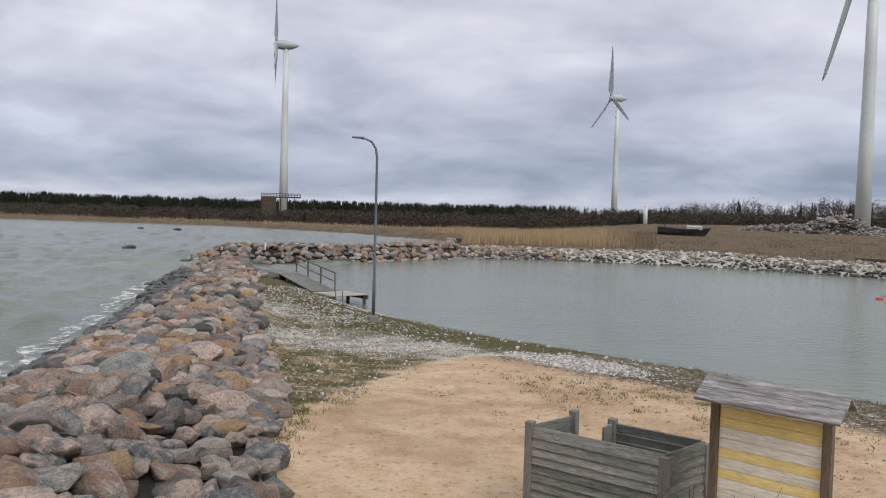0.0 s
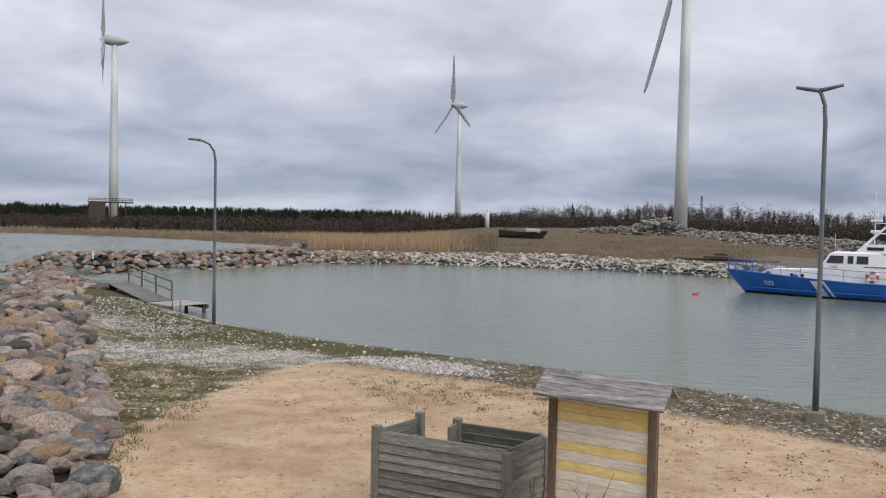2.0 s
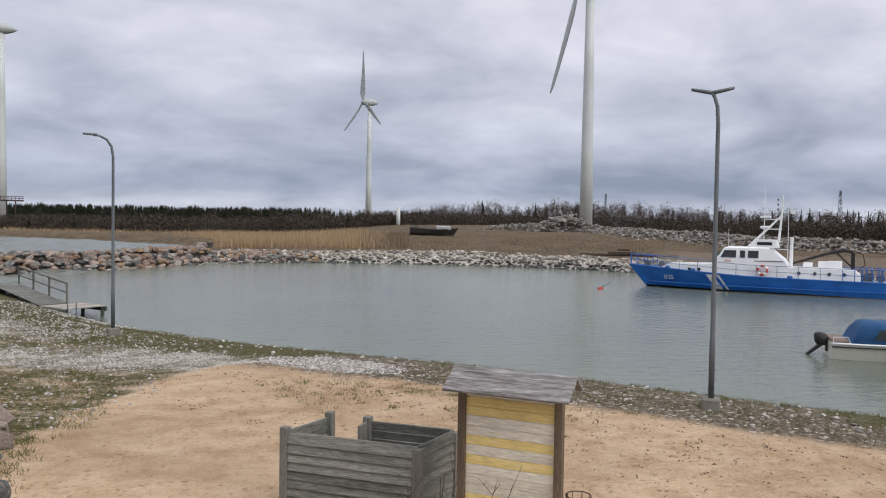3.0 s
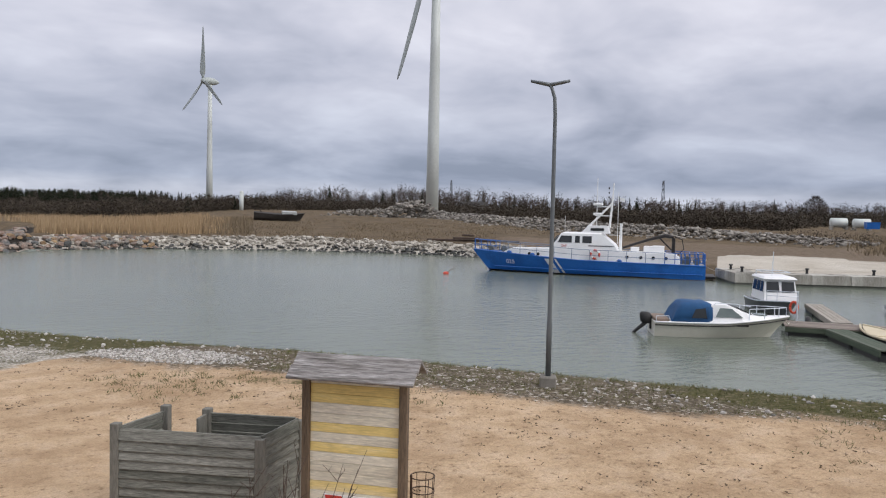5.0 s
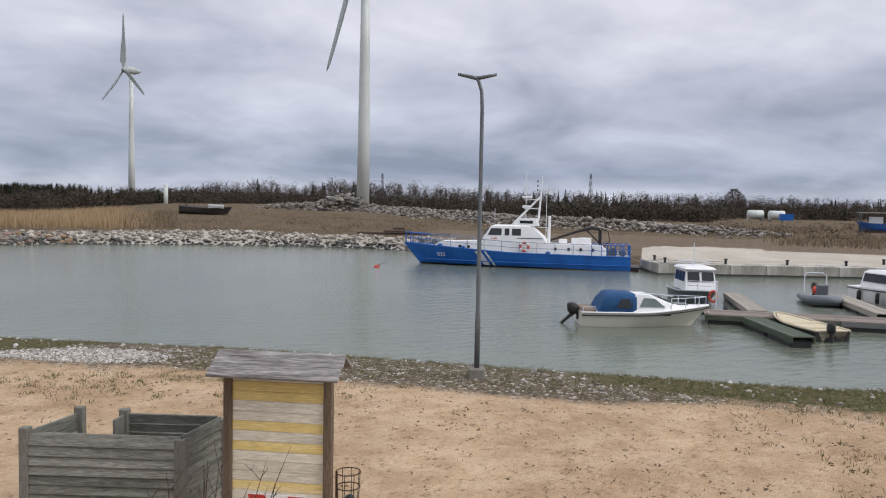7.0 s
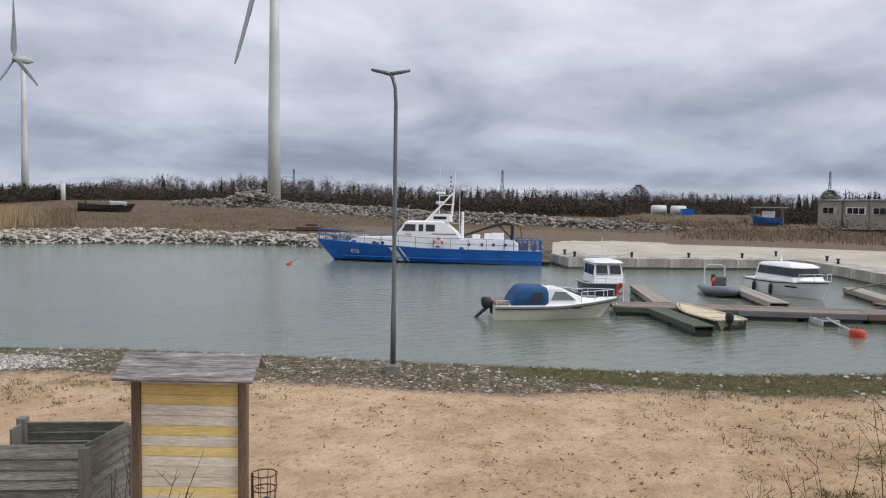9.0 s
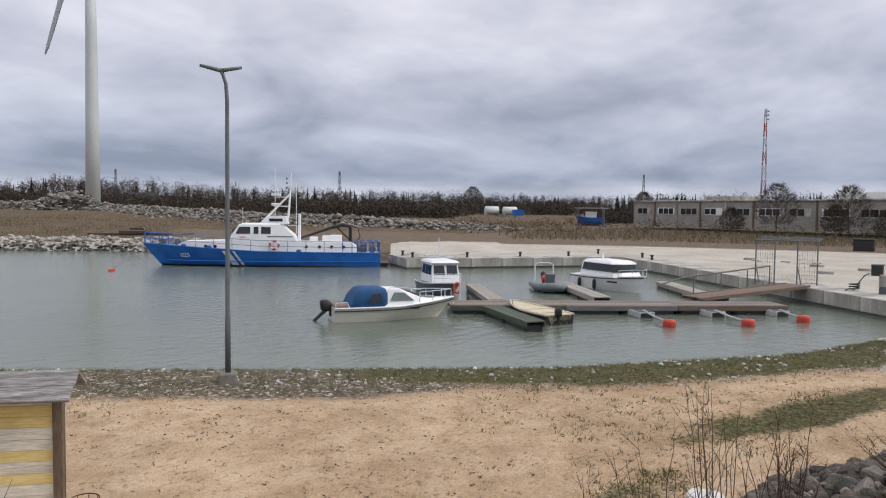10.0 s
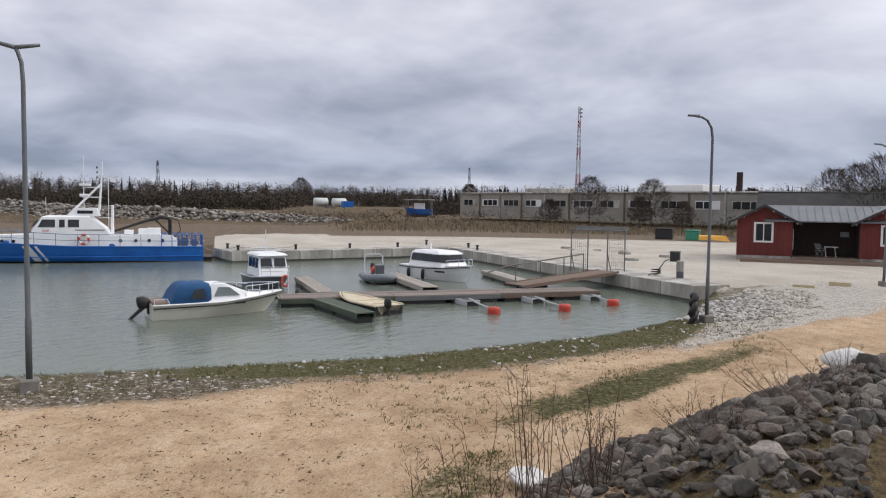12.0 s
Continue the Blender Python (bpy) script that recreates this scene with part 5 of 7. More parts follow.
lb = thing("lifebuoy_stand", pose(28.0, 19.5, 0.4, 0, 0, 40), "orange lifebuoy on a white post at the pontoon's end", "lifebuoy")
part("post", tubed([(0, 0, -0.05), (0, 0, 1.0)], 0.03, 8), rail_white, lb)
part("ring", tubed([(0.05, 0.12 + 0.14 * math.cos(a), 0.55 + 0.23 * math.sin(a)) for a in np.linspace(0, 2 * math.pi, 21)], 0.05, 8), orange, lb, "orange lifebuoy ring", True)
for s in (1, -1):
    railing(pbt, "bow_rail", [(x, y * s, z) for x, y, z in ((4.8, 0.02, 1.2), (4.3, 0.45, 1.18), (3.6, 0.72, 1.12))], 0.018, rail_white, (1, 2), 0.45, True)
tyre = thing("tyre_fender", pose(28.6, 19.4, 0.2, 90, 0, 40), "black tyre fender on the pontoon's end", "tyre")
part("ring", tubed([(0.28 * math.cos(a), 0.28 * math.sin(a), 0) for a in np.linspace(0, 2 * math.pi, 19)], 0.11, 10), black_rubber, tyre, smooth=True)

# inflatable
rib = thing("inflatable_boat", pose(38.9, 21.2, 0, 0, 0, 219), "grey inflatable boat with steering console and arch", "inflatable boat")
part("tube", tubed([(-0.2, 0.72, 0.22), (1.8, 0.72, 0.26), (2.6, 0.62, 0.32), (3.2, 0.3, 0.38), (3.35, 0, 0.4), (3.2, -0.3, 0.38), (2.6, -0.62, 0.32), (1.8, -0.72, 0.26), (-0.2, -0.72, 0.22)], [0.12] + [0.22] * 7 + [0.12], 12), rib_grey, rib, smooth=True)
part("floor", boxed((1.4, 0, 0.12), (3.0, 1.2, 0.1), bevel=0.02), deck_grey, rib)
part("console", boxed((1.3, 0.1, 0.55), (0.5, 0.5, 0.8), bevel=0.05), grey_hull, rib)
part("seat", ball(bmesh.new(), (0.8, -0.1, 0.62), (0.28, 0.2, 0.22)), orange, rib, "red covered seat", True)
part("arch", tubed([(0.1, -0.55, 0.4), (0.0, -0.52, 1.35), (0.0, -0.35, 1.45), (0.0, 0.35, 1.45), (0.0, 0.52, 1.35), (0.1, 0.55, 0.4)], 0.035, 8), rail_white, rib)
part("aerial", tubed([(0, 0.1, 1.45), (0, 0.1, 1.9)], 0.012, 6), rail_white, rib)
outboard(rib, -0.25, 0, 0.55, 0.0, 0.9)

# white cruiser
cr = thing("cabin_cruiser", pose(42.3, 20.3, 0, 0, 0, 242), "white cabin cruiser with dark wrap-round windows", "cabin cruiser")
CS = (0.75, 0.78, 0.95)
part("hull", hull_mesh(5.6, 2.3, CS, 0.10, 0.3), boat_white, cr)
for s in (1, -1):
    part("stripe", tubed([tuple(np.array(sheer_line(5.6, 2.3, CS, q, s)) + (0, 0.0, -0.10)) for q in np.linspace(0, 0.98, 14)], 0.03, 6), dark_steel, cr, "dark rubbing strake")
hs = part("cabin", loft(bmesh.new(), [[(x0, -w, z), (x1 - 0.25, -w, z), (x1, -w * 0.55, z), (x1, w * 0.55, z), (x1 - 0.25, w, z), (x0, w, z)] for x0, x1, w, z in ((0.9, 4.3, 0.98, 0.78), (0.95, 4.1, 0.92, 1.08), (1.05, 3.95, 0.86, 1.55), (1.2, 3.6, 0.7, 1.68))]), boat_white, cr)
part("window_band", loft(bmesh.new(), [[(x0, -w, z), (x1 - 0.25, -w, z), (x1, -w * 0.55, z), (x1, w * 0.55, z), (x1 - 0.25, w, z), (x0, w, z)] for x0, x1, w, z in ((1.1, 4.15, 0.965, 1.08), (1.2, 4.02, 0.905, 1.50))]), glass_dark, hs, "dark wrap-round glass")
part("roof_hatch", boxed((2.4, 0, 1.68), (0.8, 0.7, 0.06), bevel=0.02), boat_white, hs)
part("searchlight", tubed([(1.8, 0, 1.62), (1.8, 0, 2.1)], [0.09, 0.02], 8), boat_white, hs)
for s in (1, -1):
    railing(cr, "bow_rail", [(x, y * s, z) for x, y, z in ((5.45, 0.03, 1.3), (5.0, 0.5, 1.28), (4.3, 0.85, 1.2))], 0.018, rail_white, (1, 2), 0.4, False)
    part("name_strip", boxed((3.9, s * 1.0, 0.55), (0.7, 0.02, 0.09), Matrix.Rotation(radians(-14 * s), 3, "Z")), dark_steel, cr, "row of small dark letters")
    for x in (1.2, 2.6):
        part("fender", tubed([(x, s * 1.2, 0.62), (x, s * 1.22, 0.5), (x, s * 1.22, 0.12), (x, s * 1.2, 0.02)], [0.03, 0.1, 0.1, 0.04], 8), black_rubber, cr, smooth=True)

# dinghy
dg = thing("dinghy", pose(26.85, 13.9, 0, 0, 0, 60.5), "open beige dinghy with a small outboard beside the finger pontoon", "dinghy")
part("hull", hull_mesh(3.9, 1.45, (0.36, 0.36, 0.48), 0.10, 0.2, 0.93), black_rubber, dg)
beige = material("beige dinghy interior", [(0.52, 0.45, 0.31), (0.62, 0.55, 0.40)], 2, 0.6, bump=0.05)
part("inner", hull_mesh(3.75, 1.28, (0.385, 0.385, 0.50), 0.06, -0.2, 0.6), beige, dg)
for s in (1, -1):
    part("gunwale", tubed([sheer_line(3.9, 1.45, (0.37, 0.37, 0.49), q, s, 0.02) for q in np.linspace(0, 0.98, 12)], 0.045, 6), beige, dg)
for x in (0.7, 1.9):
    part("thwart", boxed((x, 0, 0.40), (0.28, 1.2, 0.05), bevel=0.01), beige, dg)
outboard(dg, -0.05, 0.1, 0.35, 0.0, 0.8)

# ---- patrol ship ----
SL, SB, SS = 17.9, 3.9, (1.02, 1.12, 1.62)
ship = thing("patrol_ship", pose(45.2, 39.2, 0, 0, 0, 133.3), "blue-hulled rescue ship with white deckhouse moored at the quay's end", "ship")
hull = part("hull", hull_mesh(SL, SB, SS, 0.085, 0.7, 0.88, 26, 1.9), ship_blue, ship)
part("waterline_band", hull_mesh(SL * 0.925, SB * 0.895, (0.10, 0.10, 0.10), 0.01, 0.4, 0.99, 26, 1.9), dark_steel, hull)
part("deck", loft(bmesh.new(), [[sheer_line(SL, SB, SS, q, s, 0.012, 1.9) for q in np.linspace(0.002, 0.985, 20)] for s in (0.97, -0.97)], closed=False), deck_grey, ship)
for s in (1, -1):
    part("bulwark_rail", tubed([sheer_line(SL, SB, SS, q, s, 0.03, 1.9) for q in np.linspace(0, 0.985, 24)], 0.05, 6), ship_blue, hull)
    part("rub_rail", tubed([(SL * q * 0.955, s * hull_half(SL, SB, q * 0.98, 1.9) * 0.965, 0.40 + 0.03 * q) for q in np.linspace(0.01, 0.93, 20)], 0.035, 6), ship_blue, hull)


def hull_point(x, z, s):
    """A place on the ship's side."""
    q = x / SL
    zd = np.interp(q, [0, 0.5, 1], SS)
    hb = hull_half(SL, SB, q, 1.9)
    qw = x / (SL * 0.915)
    hw = SB / 2 * 0.88 * max(0.0, 1 - max(0, (qw - 0.25) / 0.72) ** 1.9) + 0.01
    k = z / zd
    return (x, s * (hw + (hb - hw) * min(1, k * 1.1) + 0.03), z)


for s in (1, -1):
    for x0, w in ((11.75, 0.5), (11.0, 0.18)):
        part("slanting_stripe", loft(bmesh.new(), [[hull_point(x0 - (1 - k) * 0.75, 0.06 + 1.12 * k, s), hull_point(x0 - w - (1 - k) * 0.75, 0.06 + 1.12 * k, s)] for k in (0, 0.25, 0.5, 0.75, 1)], closed=False, caps=False), boat_white, hull, "slanting white stripe")
p0, p1 = Vector(hull_point(15.0, 0.84, 1)), Vector(hull_point(14.0, 0.84, 1))
p2 = Vector(hull_point(14.5, 0.5, 1))
tx = (p1 - p0).normalized()
ty = (((p0 + p1) / 2) - p2).normalized()
tz = tx.cross(ty).normalized()
tm = Matrix((tx, tz.cross(tx), tz)).transposed().to_4x4()
tm.translation = (p0 + p1) / 2 + tz * 0.07
lettering("hull_number", "025", 0.5, boat_white, hull, tm)

trunk = part("fore_trunk", loft(bmesh.new(), [[(x, w, z0), (x, w * 0.92, z1), (x, -w * 0.92, z1), (x, -w, z0)] for x, w, z0, z1 in ((10.2, 1.35, 1.0, 1.95), (13.0, 1.3, 1.1, 1.92), (15.2, 0.85, 1.2, 1.86), (15.7, 0.7, 1.2, 1.6))]), boat_white, ship)
aft = part("aft_trunk", loft(bmesh.new(), [[(x, w, 1.0), (x, w * 0.94, z1), (x, -w * 0.94, z1), (x, -w, 1.0)] for x, w, z1 in ((2.4, 1.3, 1.5), (2.8, 1.35, 1.83), (7.2, 1.4, 1.87))]), boat_white, ship)
for s in (1, -1):
    for x, par in ((13.6, trunk), (12.9, trunk), (6.2, aft), (5.2, aft), (4.3, aft), (3.4, aft)):
        w = 1.26 if x > 13.3 else 1.32
        w = 1.17 if x > 13.5 else w
        part("porthole", tubed([(x, s * (w - 0.06), 1.5), (x, s * (w + 0.06), 1.5)], 0.12, 14), glass_dark, par)
wheel = part("wheelhouse", loft(bmesh.new(), [[(x0, w, z), (x1, w, z), (x1 + 0.12, w * 0.5, z), (x1 + 0.12, -w * 0.5, z), (x1, -w, z), (x0, -w, z)] for x0, x1, w, z in ((6.4, 11.95, 1.35, 1.1), (6.9, 11.85, 1.32, 1.9), (7.15, 11.72, 1.28, 2.35), (8.1, 11.15, 1.15, 3.15), (8.3, 10.9, 0.95, 3.24))]), boat_white, ship)
for s in (1, -1):
    for x0, x1, sl in ((10.35, 11.3, 0.28), (9.75, 10.1, 0.0), (8.85, 9.55, 0.0)):
        part("window", loft(bmesh.new(), [[(x0, s * (1.272 + e), 2.46), (x1 + sl * 0.4, s * (1.272 + e), 2.46), (x1 - sl * 0.5, s * (1.175 + e), 2.98), (x0, s * (1.175 + e), 2.98)] for e in (-0.03, 0.022)]), glass_dark, wheel)
    part("letter_strip", boxed((8.15, s * 1.315, 2.26), (1.9, 0.012, 0.06)), grey_hull, wheel, "long row of small grey letters")
for y in (-0.78, 0.0, 0.78):
    part("window", loft(bmesh.new(), [[(11.74 + e + 0.11, y - 0.3, 2.46), (11.74 + e + 0.11, y + 0.3, 2.46), (11.36 + e + 0.11, y + 0.28, 2.98), (11.36 + e + 0.11, y - 0.28, 2.98)] for e in (-0.03, 0.03)]), glass_dark, wheel)
tm = Matrix(((-1, 0, 0), (0, 0, 1), (0, 1, 0))).transposed().to_4x4()
tm.translation = (10.9, 1.335, 2.2)
lettering("lettering", "SAR", 0.26, red_buoy, wheel, tm)
top = part("upper_box", loft(bmesh.new(), [[(x0, w, z), (x1, w, z), (x1, -w, z), (x0, -w, z)] for x0, x1, w, z in ((7.6, 9.5, 0.8, 3.2), (7.75, 9.25, 0.75, 3.78))]), boat_white, wheel)
part("slot", boxed((8.5, 0.80, 3.5), (1.0, 0.06, 0.22), bevel=0.01), glass_dark, top)
mast = part("mast", tubed([(7.65, 0, 3.6), (7.5, 0, 5.4), (7.4, 0, 7.1)], [0.09, 0.07, 0.035], 8), boat_white, ship)
part("mast_leg", tubed([(9.7, 0.3, 3.2), (7.5, 0.05, 5.5)], 0.07, 8), boat_white, mast)
part("mast_leg", tubed([(9.7, -0.3, 3.2), (7.5, -0.05, 5.5)], 0.07, 8), boat_white, mast)
for z, l in ((4.55, 1.3), (5.25, 1.1)):
    part("yard", boxed((8.1, 0, z), (l, 0.16, 0.07), bevel=0.01), boat_white, mast)
part("radar", boxed((8.55, 0, 5.42), (0.7, 0.9, 0.16), bevel=0.04), boat_white, mast)
part("radar", boxed((8.6, 0, 4.68), (0.6, 0.6, 0.2), bevel=0.05), boat_white, mast)
part("aerial", tubed([(8.6, 0.35, 3.7), (8.6, 0.35, 7.45)], 0.025, 6), boat_white, mast)
part("aerial", tubed([(7.05, -0.3, 2.4), (7.05, -0.3, 6.4)], 0.02, 6), boat_white, mast)
part("aerial", tubed([(11.0, 0.4, 3.2), (11.0, 0.4, 4.5)], 0.015, 6), boat_white, mast)
for z in (5.9, 6.25, 6.6):
    part("yard", tubed([(7.4, -0.35, z), (7.4, 0.35, z)], 0.02, 6), boat_white, mast)
    part("lantern", tubed([(7.75, 0, z), (7.75, 0, z + 0.14)], 0.05, 8), dark_steel, mast)
part("pennant", loft(bmesh.new(), [[(6.95, -0.3 + d, 6.0), (6.55, -0.25 + d, 5.9), (6.6, -0.25 + d, 5.6), (6.95, -0.3 + d, 5.7)] for d in (0, 0.006)]), boat_white, mast)
part("exhaust_pipe", tubed([(6.75, 0.4, 1.6), (6.75, 0.4, 4.0)], 0.10, 10), boat_white, ship)
part("pipe_rail", tubed([(6.85, 0.5, 1.85), (6.85, 0.5, 3.1), (7.6, 0.5, 3.1)], 0.025, 6), boat_white, ship)
crane = part("deck_crane", tubed([(2.9, 0.2, 1.2), (2.9, 0.2, 3.0)], 0.13, 10), dark_steel, ship, "black hydraulic deck crane")
part("boom", tubed([(2.9, 0.2, 3.05), (3.5, 0.2, 3.15), (4.6, 0.2, 2.85), (6.9, 0.2, 2.05)], [0.12, 0.15, 0.11, 0.08], 8), dark_steel, crane)
part("ram", tubed([(2.95, 0.2, 2.0), (3.9, 0.2, 2.95)], 0.06, 8), dark_steel, crane)
part("hose", tubed([(2.85, 0.3, 3.1), (2.3, 0.3, 2.9), (2.15, 0.3, 2.2), (2.6, 0.3, 1.7)], 0.035, 6), dark_steel, crane)
for x, w, h in ((5.7, 0.6, 0.35), (4.7, 0.7, 0.45), (4.0, 0.9, 0.5)):
    part("deck_box", boxed((x, -0.1, 1.86 + h / 2), (w, 1.2, h), bevel=0.03), boat_white, ship)
part("lifebuoy", tubed([(8.55 + 0.32 * math.cos(a), 1.52, 1.62 + 0.32 * math.sin(a)) for a in np.linspace(0, 2 * math.pi, 21)], 0.085, 8), orange, ship, "orange and white lifebuoy", True)
for k in range(4):
    a0 = k * math.pi / 2 + 0.5
    part("lifebuoy_band", tubed([(8.55 + 0.32 * math.cos(a), 1.52, 1.62 + 0.32 * math.sin(a)) for a in np.linspace(a0, a0 + 0.7, 5)], 0.092, 8), boat_white, ship)
for s in (1, -1):
    pts = [sheer_line(SL, SB, SS, q, s * 0.96, 0.86, 1.9) for q in np.linspace(0.16, 0.88, 20)]
    railing(ship, "guard_rail", pts, 0.024, guard_grey, range(0, 20, 2), 0.84)
    pts = [sheer_line(SL, SB, SS, q, s * 0.96, 0.86, 1.9) for q in (0.88, 0.92, 0.96, 0.985)]
    railing(ship, "bow_rail", pts, 0.03, rail_blue, (0, 1, 2, 3), 0.84)
    pts = [sheer_line(SL, SB, SS, q, s * 0.96, 0.88, 1.9) for q in (0.005, 0.04, 0.08, 0.12, 0.16)]
    railing(ship, "stern_rail", pts, 0.03, rail_blue, (0, 1, 2, 3, 4), 0.88)
    for x in (14.6, 12.7, 6.1):
        part("fairlead", ball(bmesh.new(), (x, s * hull_half(SL, SB, x / SL, 1.9) * 0.98, np.interp(x / SL, [0, .5, 1], SS) + 0.12), (0.2, 0.1, 0.14), 2), rail_blue, ship)
pts = [(0.05, y, 1.9) for y in (-1.6, -0.8, 0, 0.8, 1.6)]
railing(ship, "stern_rail", pts, 0.03, rail_blue, (0, 1, 2, 3, 4), 0.88)
for x in (0.5, 1.1, 1.7):
    part("stern_rack", tubed([(x, -1.2, 1.05), (x, -1.2, 1.9), (x, 1.2, 1.9), (x, 1.2, 1.05)], 0.035, 6), rail_blue, ship)
for x, y, r in ((0.6, 0.5, 0.28), (1.3, -0.3, 0.34), (1.7, 0.8, 0.25), (15.2, 0.0, 0.25), (16.2, 0.3, 0.2)):
    part("winch", tubed([(x, y - 0.3, np.interp(x / SL, [0, .5, 1], SS) + 0.3), (x, y + 0.3, np.interp(x / SL, [0, .5, 1], SS) + 0.3)], r, 10), galv, ship)
part("stern_platform", boxed((-0.35, 0, 0.22), (0.7, 2.9, 0.16), bevel=0.03), dark_steel, ship)
for o in list(ship.children):
    if o.name.split(".")[0] in ("fore_trunk", "aft_trunk", "wheelhouse", "mast", "exhaust_pipe", "pipe_rail", "deck_crane", "deck_box", "lifebuoy", "lifebuoy_band"):
        o.location.x -= 0.62

rope_mat = material("pale rope", [(0.28, 0.26, 0.22), (0.42, 0.40, 0.36)], 8, 0.9, bump=0.0)
rope = thing("mooring_rope", pose(0, 0, 0), "slack mooring ropes between ship, quay and bollards", "rope")
part("line", tubed([(44.0, 38.4, 1.1), (44.3, 37.4, 0.75), (45.2, 35.95, 1.05)], 0.02, 6), rope_mat, rope)
part("line", tubed([(45.2, 35.95, 1.02), (46.9, 34.4, 0.88), (48.6, 33.2, 1.02)], 0.02, 6), rope_mat, rope)


# ---- red wooden house by the quay ----
red_wall = material("falu red boards", [(0.10, 0.018, 0.016), (0.145, 0.026, 0.022), (0.17, 0.035, 0.03)], 1.5, 0.8, bump=0.2, fine=12, stretch=(6, 6, 0.6), spread=0.25, per="object", dist=0.006)
trim_white = material("white window trim", [(0.66, 0.66, 0.65), (0.78, 0.78, 0.77)], 3, 0.6, bump=0.0, grain=0.08)
roof_metal = material("grey standing seam metal", [(0.13, 0.14, 0.15), (0.19, 0.20, 0.21)], 0.8, 0.42, metal=0.3, bump=0.03, grain=0.12)
roof_black = material("black verge trim", [(0.02, 0.02, 0.022), (0.04, 0.04, 0.042)], 2, 0.6, bump=0.0)
dark_inside = material("dark stained porch boards", [(0.018, 0.011, 0.010), (0.04, 0.022, 0.018)], 2, 0.8, bump=0.1, stretch=(5, 5, 0.6))
HZ = height_at(58, -1)
house = thing("harbour_house", pose(57.0, 2.35, HZ, 0, 0, -89), "dark red boarded harbour house with white windows and grey metal roof", "house")


def clad(name, x0, x1, y, z0, z1, parent, peak=None, step=0.16):
    """Upright boards on a wall in the x direction; peak: x and height of a gable over it."""
    n = round((x1 - x0) / step)
    w = (x1 - x0) / n
    for i in range(n):
        a, b = x0 + i * w, x0 + (i + 1) * w - 0.012

        def top(x):
            return z1 if peak is None else z1 + (peak[1] - z1) * max(0, 1 - abs(x - peak[0]) / (peak[0] - x0 if x < peak[0] else x1 - peak[0]))
        dy = 0.012 if i % 2 else 0.0
        part(name, loft(bmesh.new(), [[(a, y - dy, z0), (b, y - dy, z0), (b, y - dy, top(b)), (a, y - dy, top(a))], [(a, y + 0.03, z0), (b, y + 0.03, z0), (b, y + 0.03, top(b)), (a, y + 0.03, top(a))]]), red_wall, parent)


def house_window(x, y, z, w, h, panes, parent, glass=glass_dark):
    win = part("window", boxed((x, y, z), (w + 0.2, 0.06, h + 0.2), bevel=0.008), trim_white, parent, "white framed window")
    pw = w / panes
    for i in range(panes):
        part("pane", boxed((x - w / 2 + pw * (i + 0.5), y - 0.03, z), (pw - 0.07, 0.03, h - 0.05)), glass, win)


# wings: x along the front, y to the back
for x0, x1 in ((0.0, 3.5), (7.6, 11.1)):
    core = part("wall", loft(bmesh.new(), [[(x0 + 0.03, y, 0.2), (x1 - 0.03, y, 0.2), (x1 - 0.03, y, 2.75), ((x0 + x1) / 2, y, 3.72), (x0 + 0.03, y, 2.75)] for y in (0.05, 6.0)]), dark_inside, house)
    clad("board", x0, x1, 0.0, 0.35, 2.78, core, ((x0 + x1) / 2, 3.75))
    part("plinth", boxed(((x0 + x1) / 2, 0.06, 0.05), (x1 - x0 - 0.06, 0.1, 0.62), bevel=0.01), concrete, house)
    xm = (x0 + x1) / 2
    for s in (-1, 1):
        slope = part("roof", loft(bmesh.new(), [[(xm, y, 3.86), (xm + s * 2.3, y, 2.62), (xm + s * 2.3, y, 2.55), (xm, y, 3.78)] for y in (-0.45, 6.2)]), roof_metal, house)
        part("verge", loft(bmesh.new(), [[(xm, y, 3.89), (xm + s * 2.33, y, 2.64), (xm + s * 2.33, y, 2.46), (xm, y, 3.71)] for y in (-0.50, -0.453)]), roof_black, slope)
        for k in range(3):
            part("rafter_end", boxed((xm + s * (0.55 + 0.75 * k), -0.22, 3.42 - 0.41 * k), (0.07, 0.44, 0.1)), trim_white, slope)
house_window(1.72, -0.035, 1.95, 1.05, 1.2, 2, house)
house_window(9.4, -0.035, 1.9, 1.05, 1.2, 2, house)
# porch between the wings
part("porch_wall", boxed((5.55, 2.4, 1.5), (4.1, 0.12, 2.6)), dark_inside, house)
part("porch_floor", boxed((5.55, 1.0, 0.25), (4.04, 2.7, 0.12), bevel=0.01), deck_brown, house)
part("porch_ceiling", boxed((5.55, 1.15, 2.72), (4.1, 2.5, 0.08)), dark_inside, house)
side = part("side_wall", boxed((3.53, 1.2, 1.5), (0.08, 2.3, 2.4)), red_wall, house)
for y in (0.55, 1.25, 1.9):
    win = part("window", boxed((3.59, y, 1.5), (0.05, 0.6, 1.45), bevel=0.008), trim_white, side, "narrow white framed window")
    part("pane", boxed((3.615, y, 1.5), (0.02, 0.42, 1.25)), glass_dark, win)
part("side_wall", boxed((7.57, 1.2, 1.5), (0.08, 2.3, 2.4)), dark_inside, house)
mid = part("roof", loft(bmesh.new(), [[(x, -0.35, 2.78), (x, 2.6, 3.82), (x, 6.0, 2.7), (x, 6.0, 2.62), (x, 2.6, 3.74), (x, -0.35, 2.70)] for x in (1.75, 9.35)]), roof_metal, house, "grey standing seam metal roof")
for i in range(15):
    x = 1.95 + i * 0.5
    part("seam", loft(bmesh.new(), [[(x + d, -0.35, 2.785), (x + d, 2.6, 3.825), (x + d, 2.6, 3.87), (x + d, -0.35, 2.83)] for d in (-0.015, 0.015)]), roof_metal, mid)
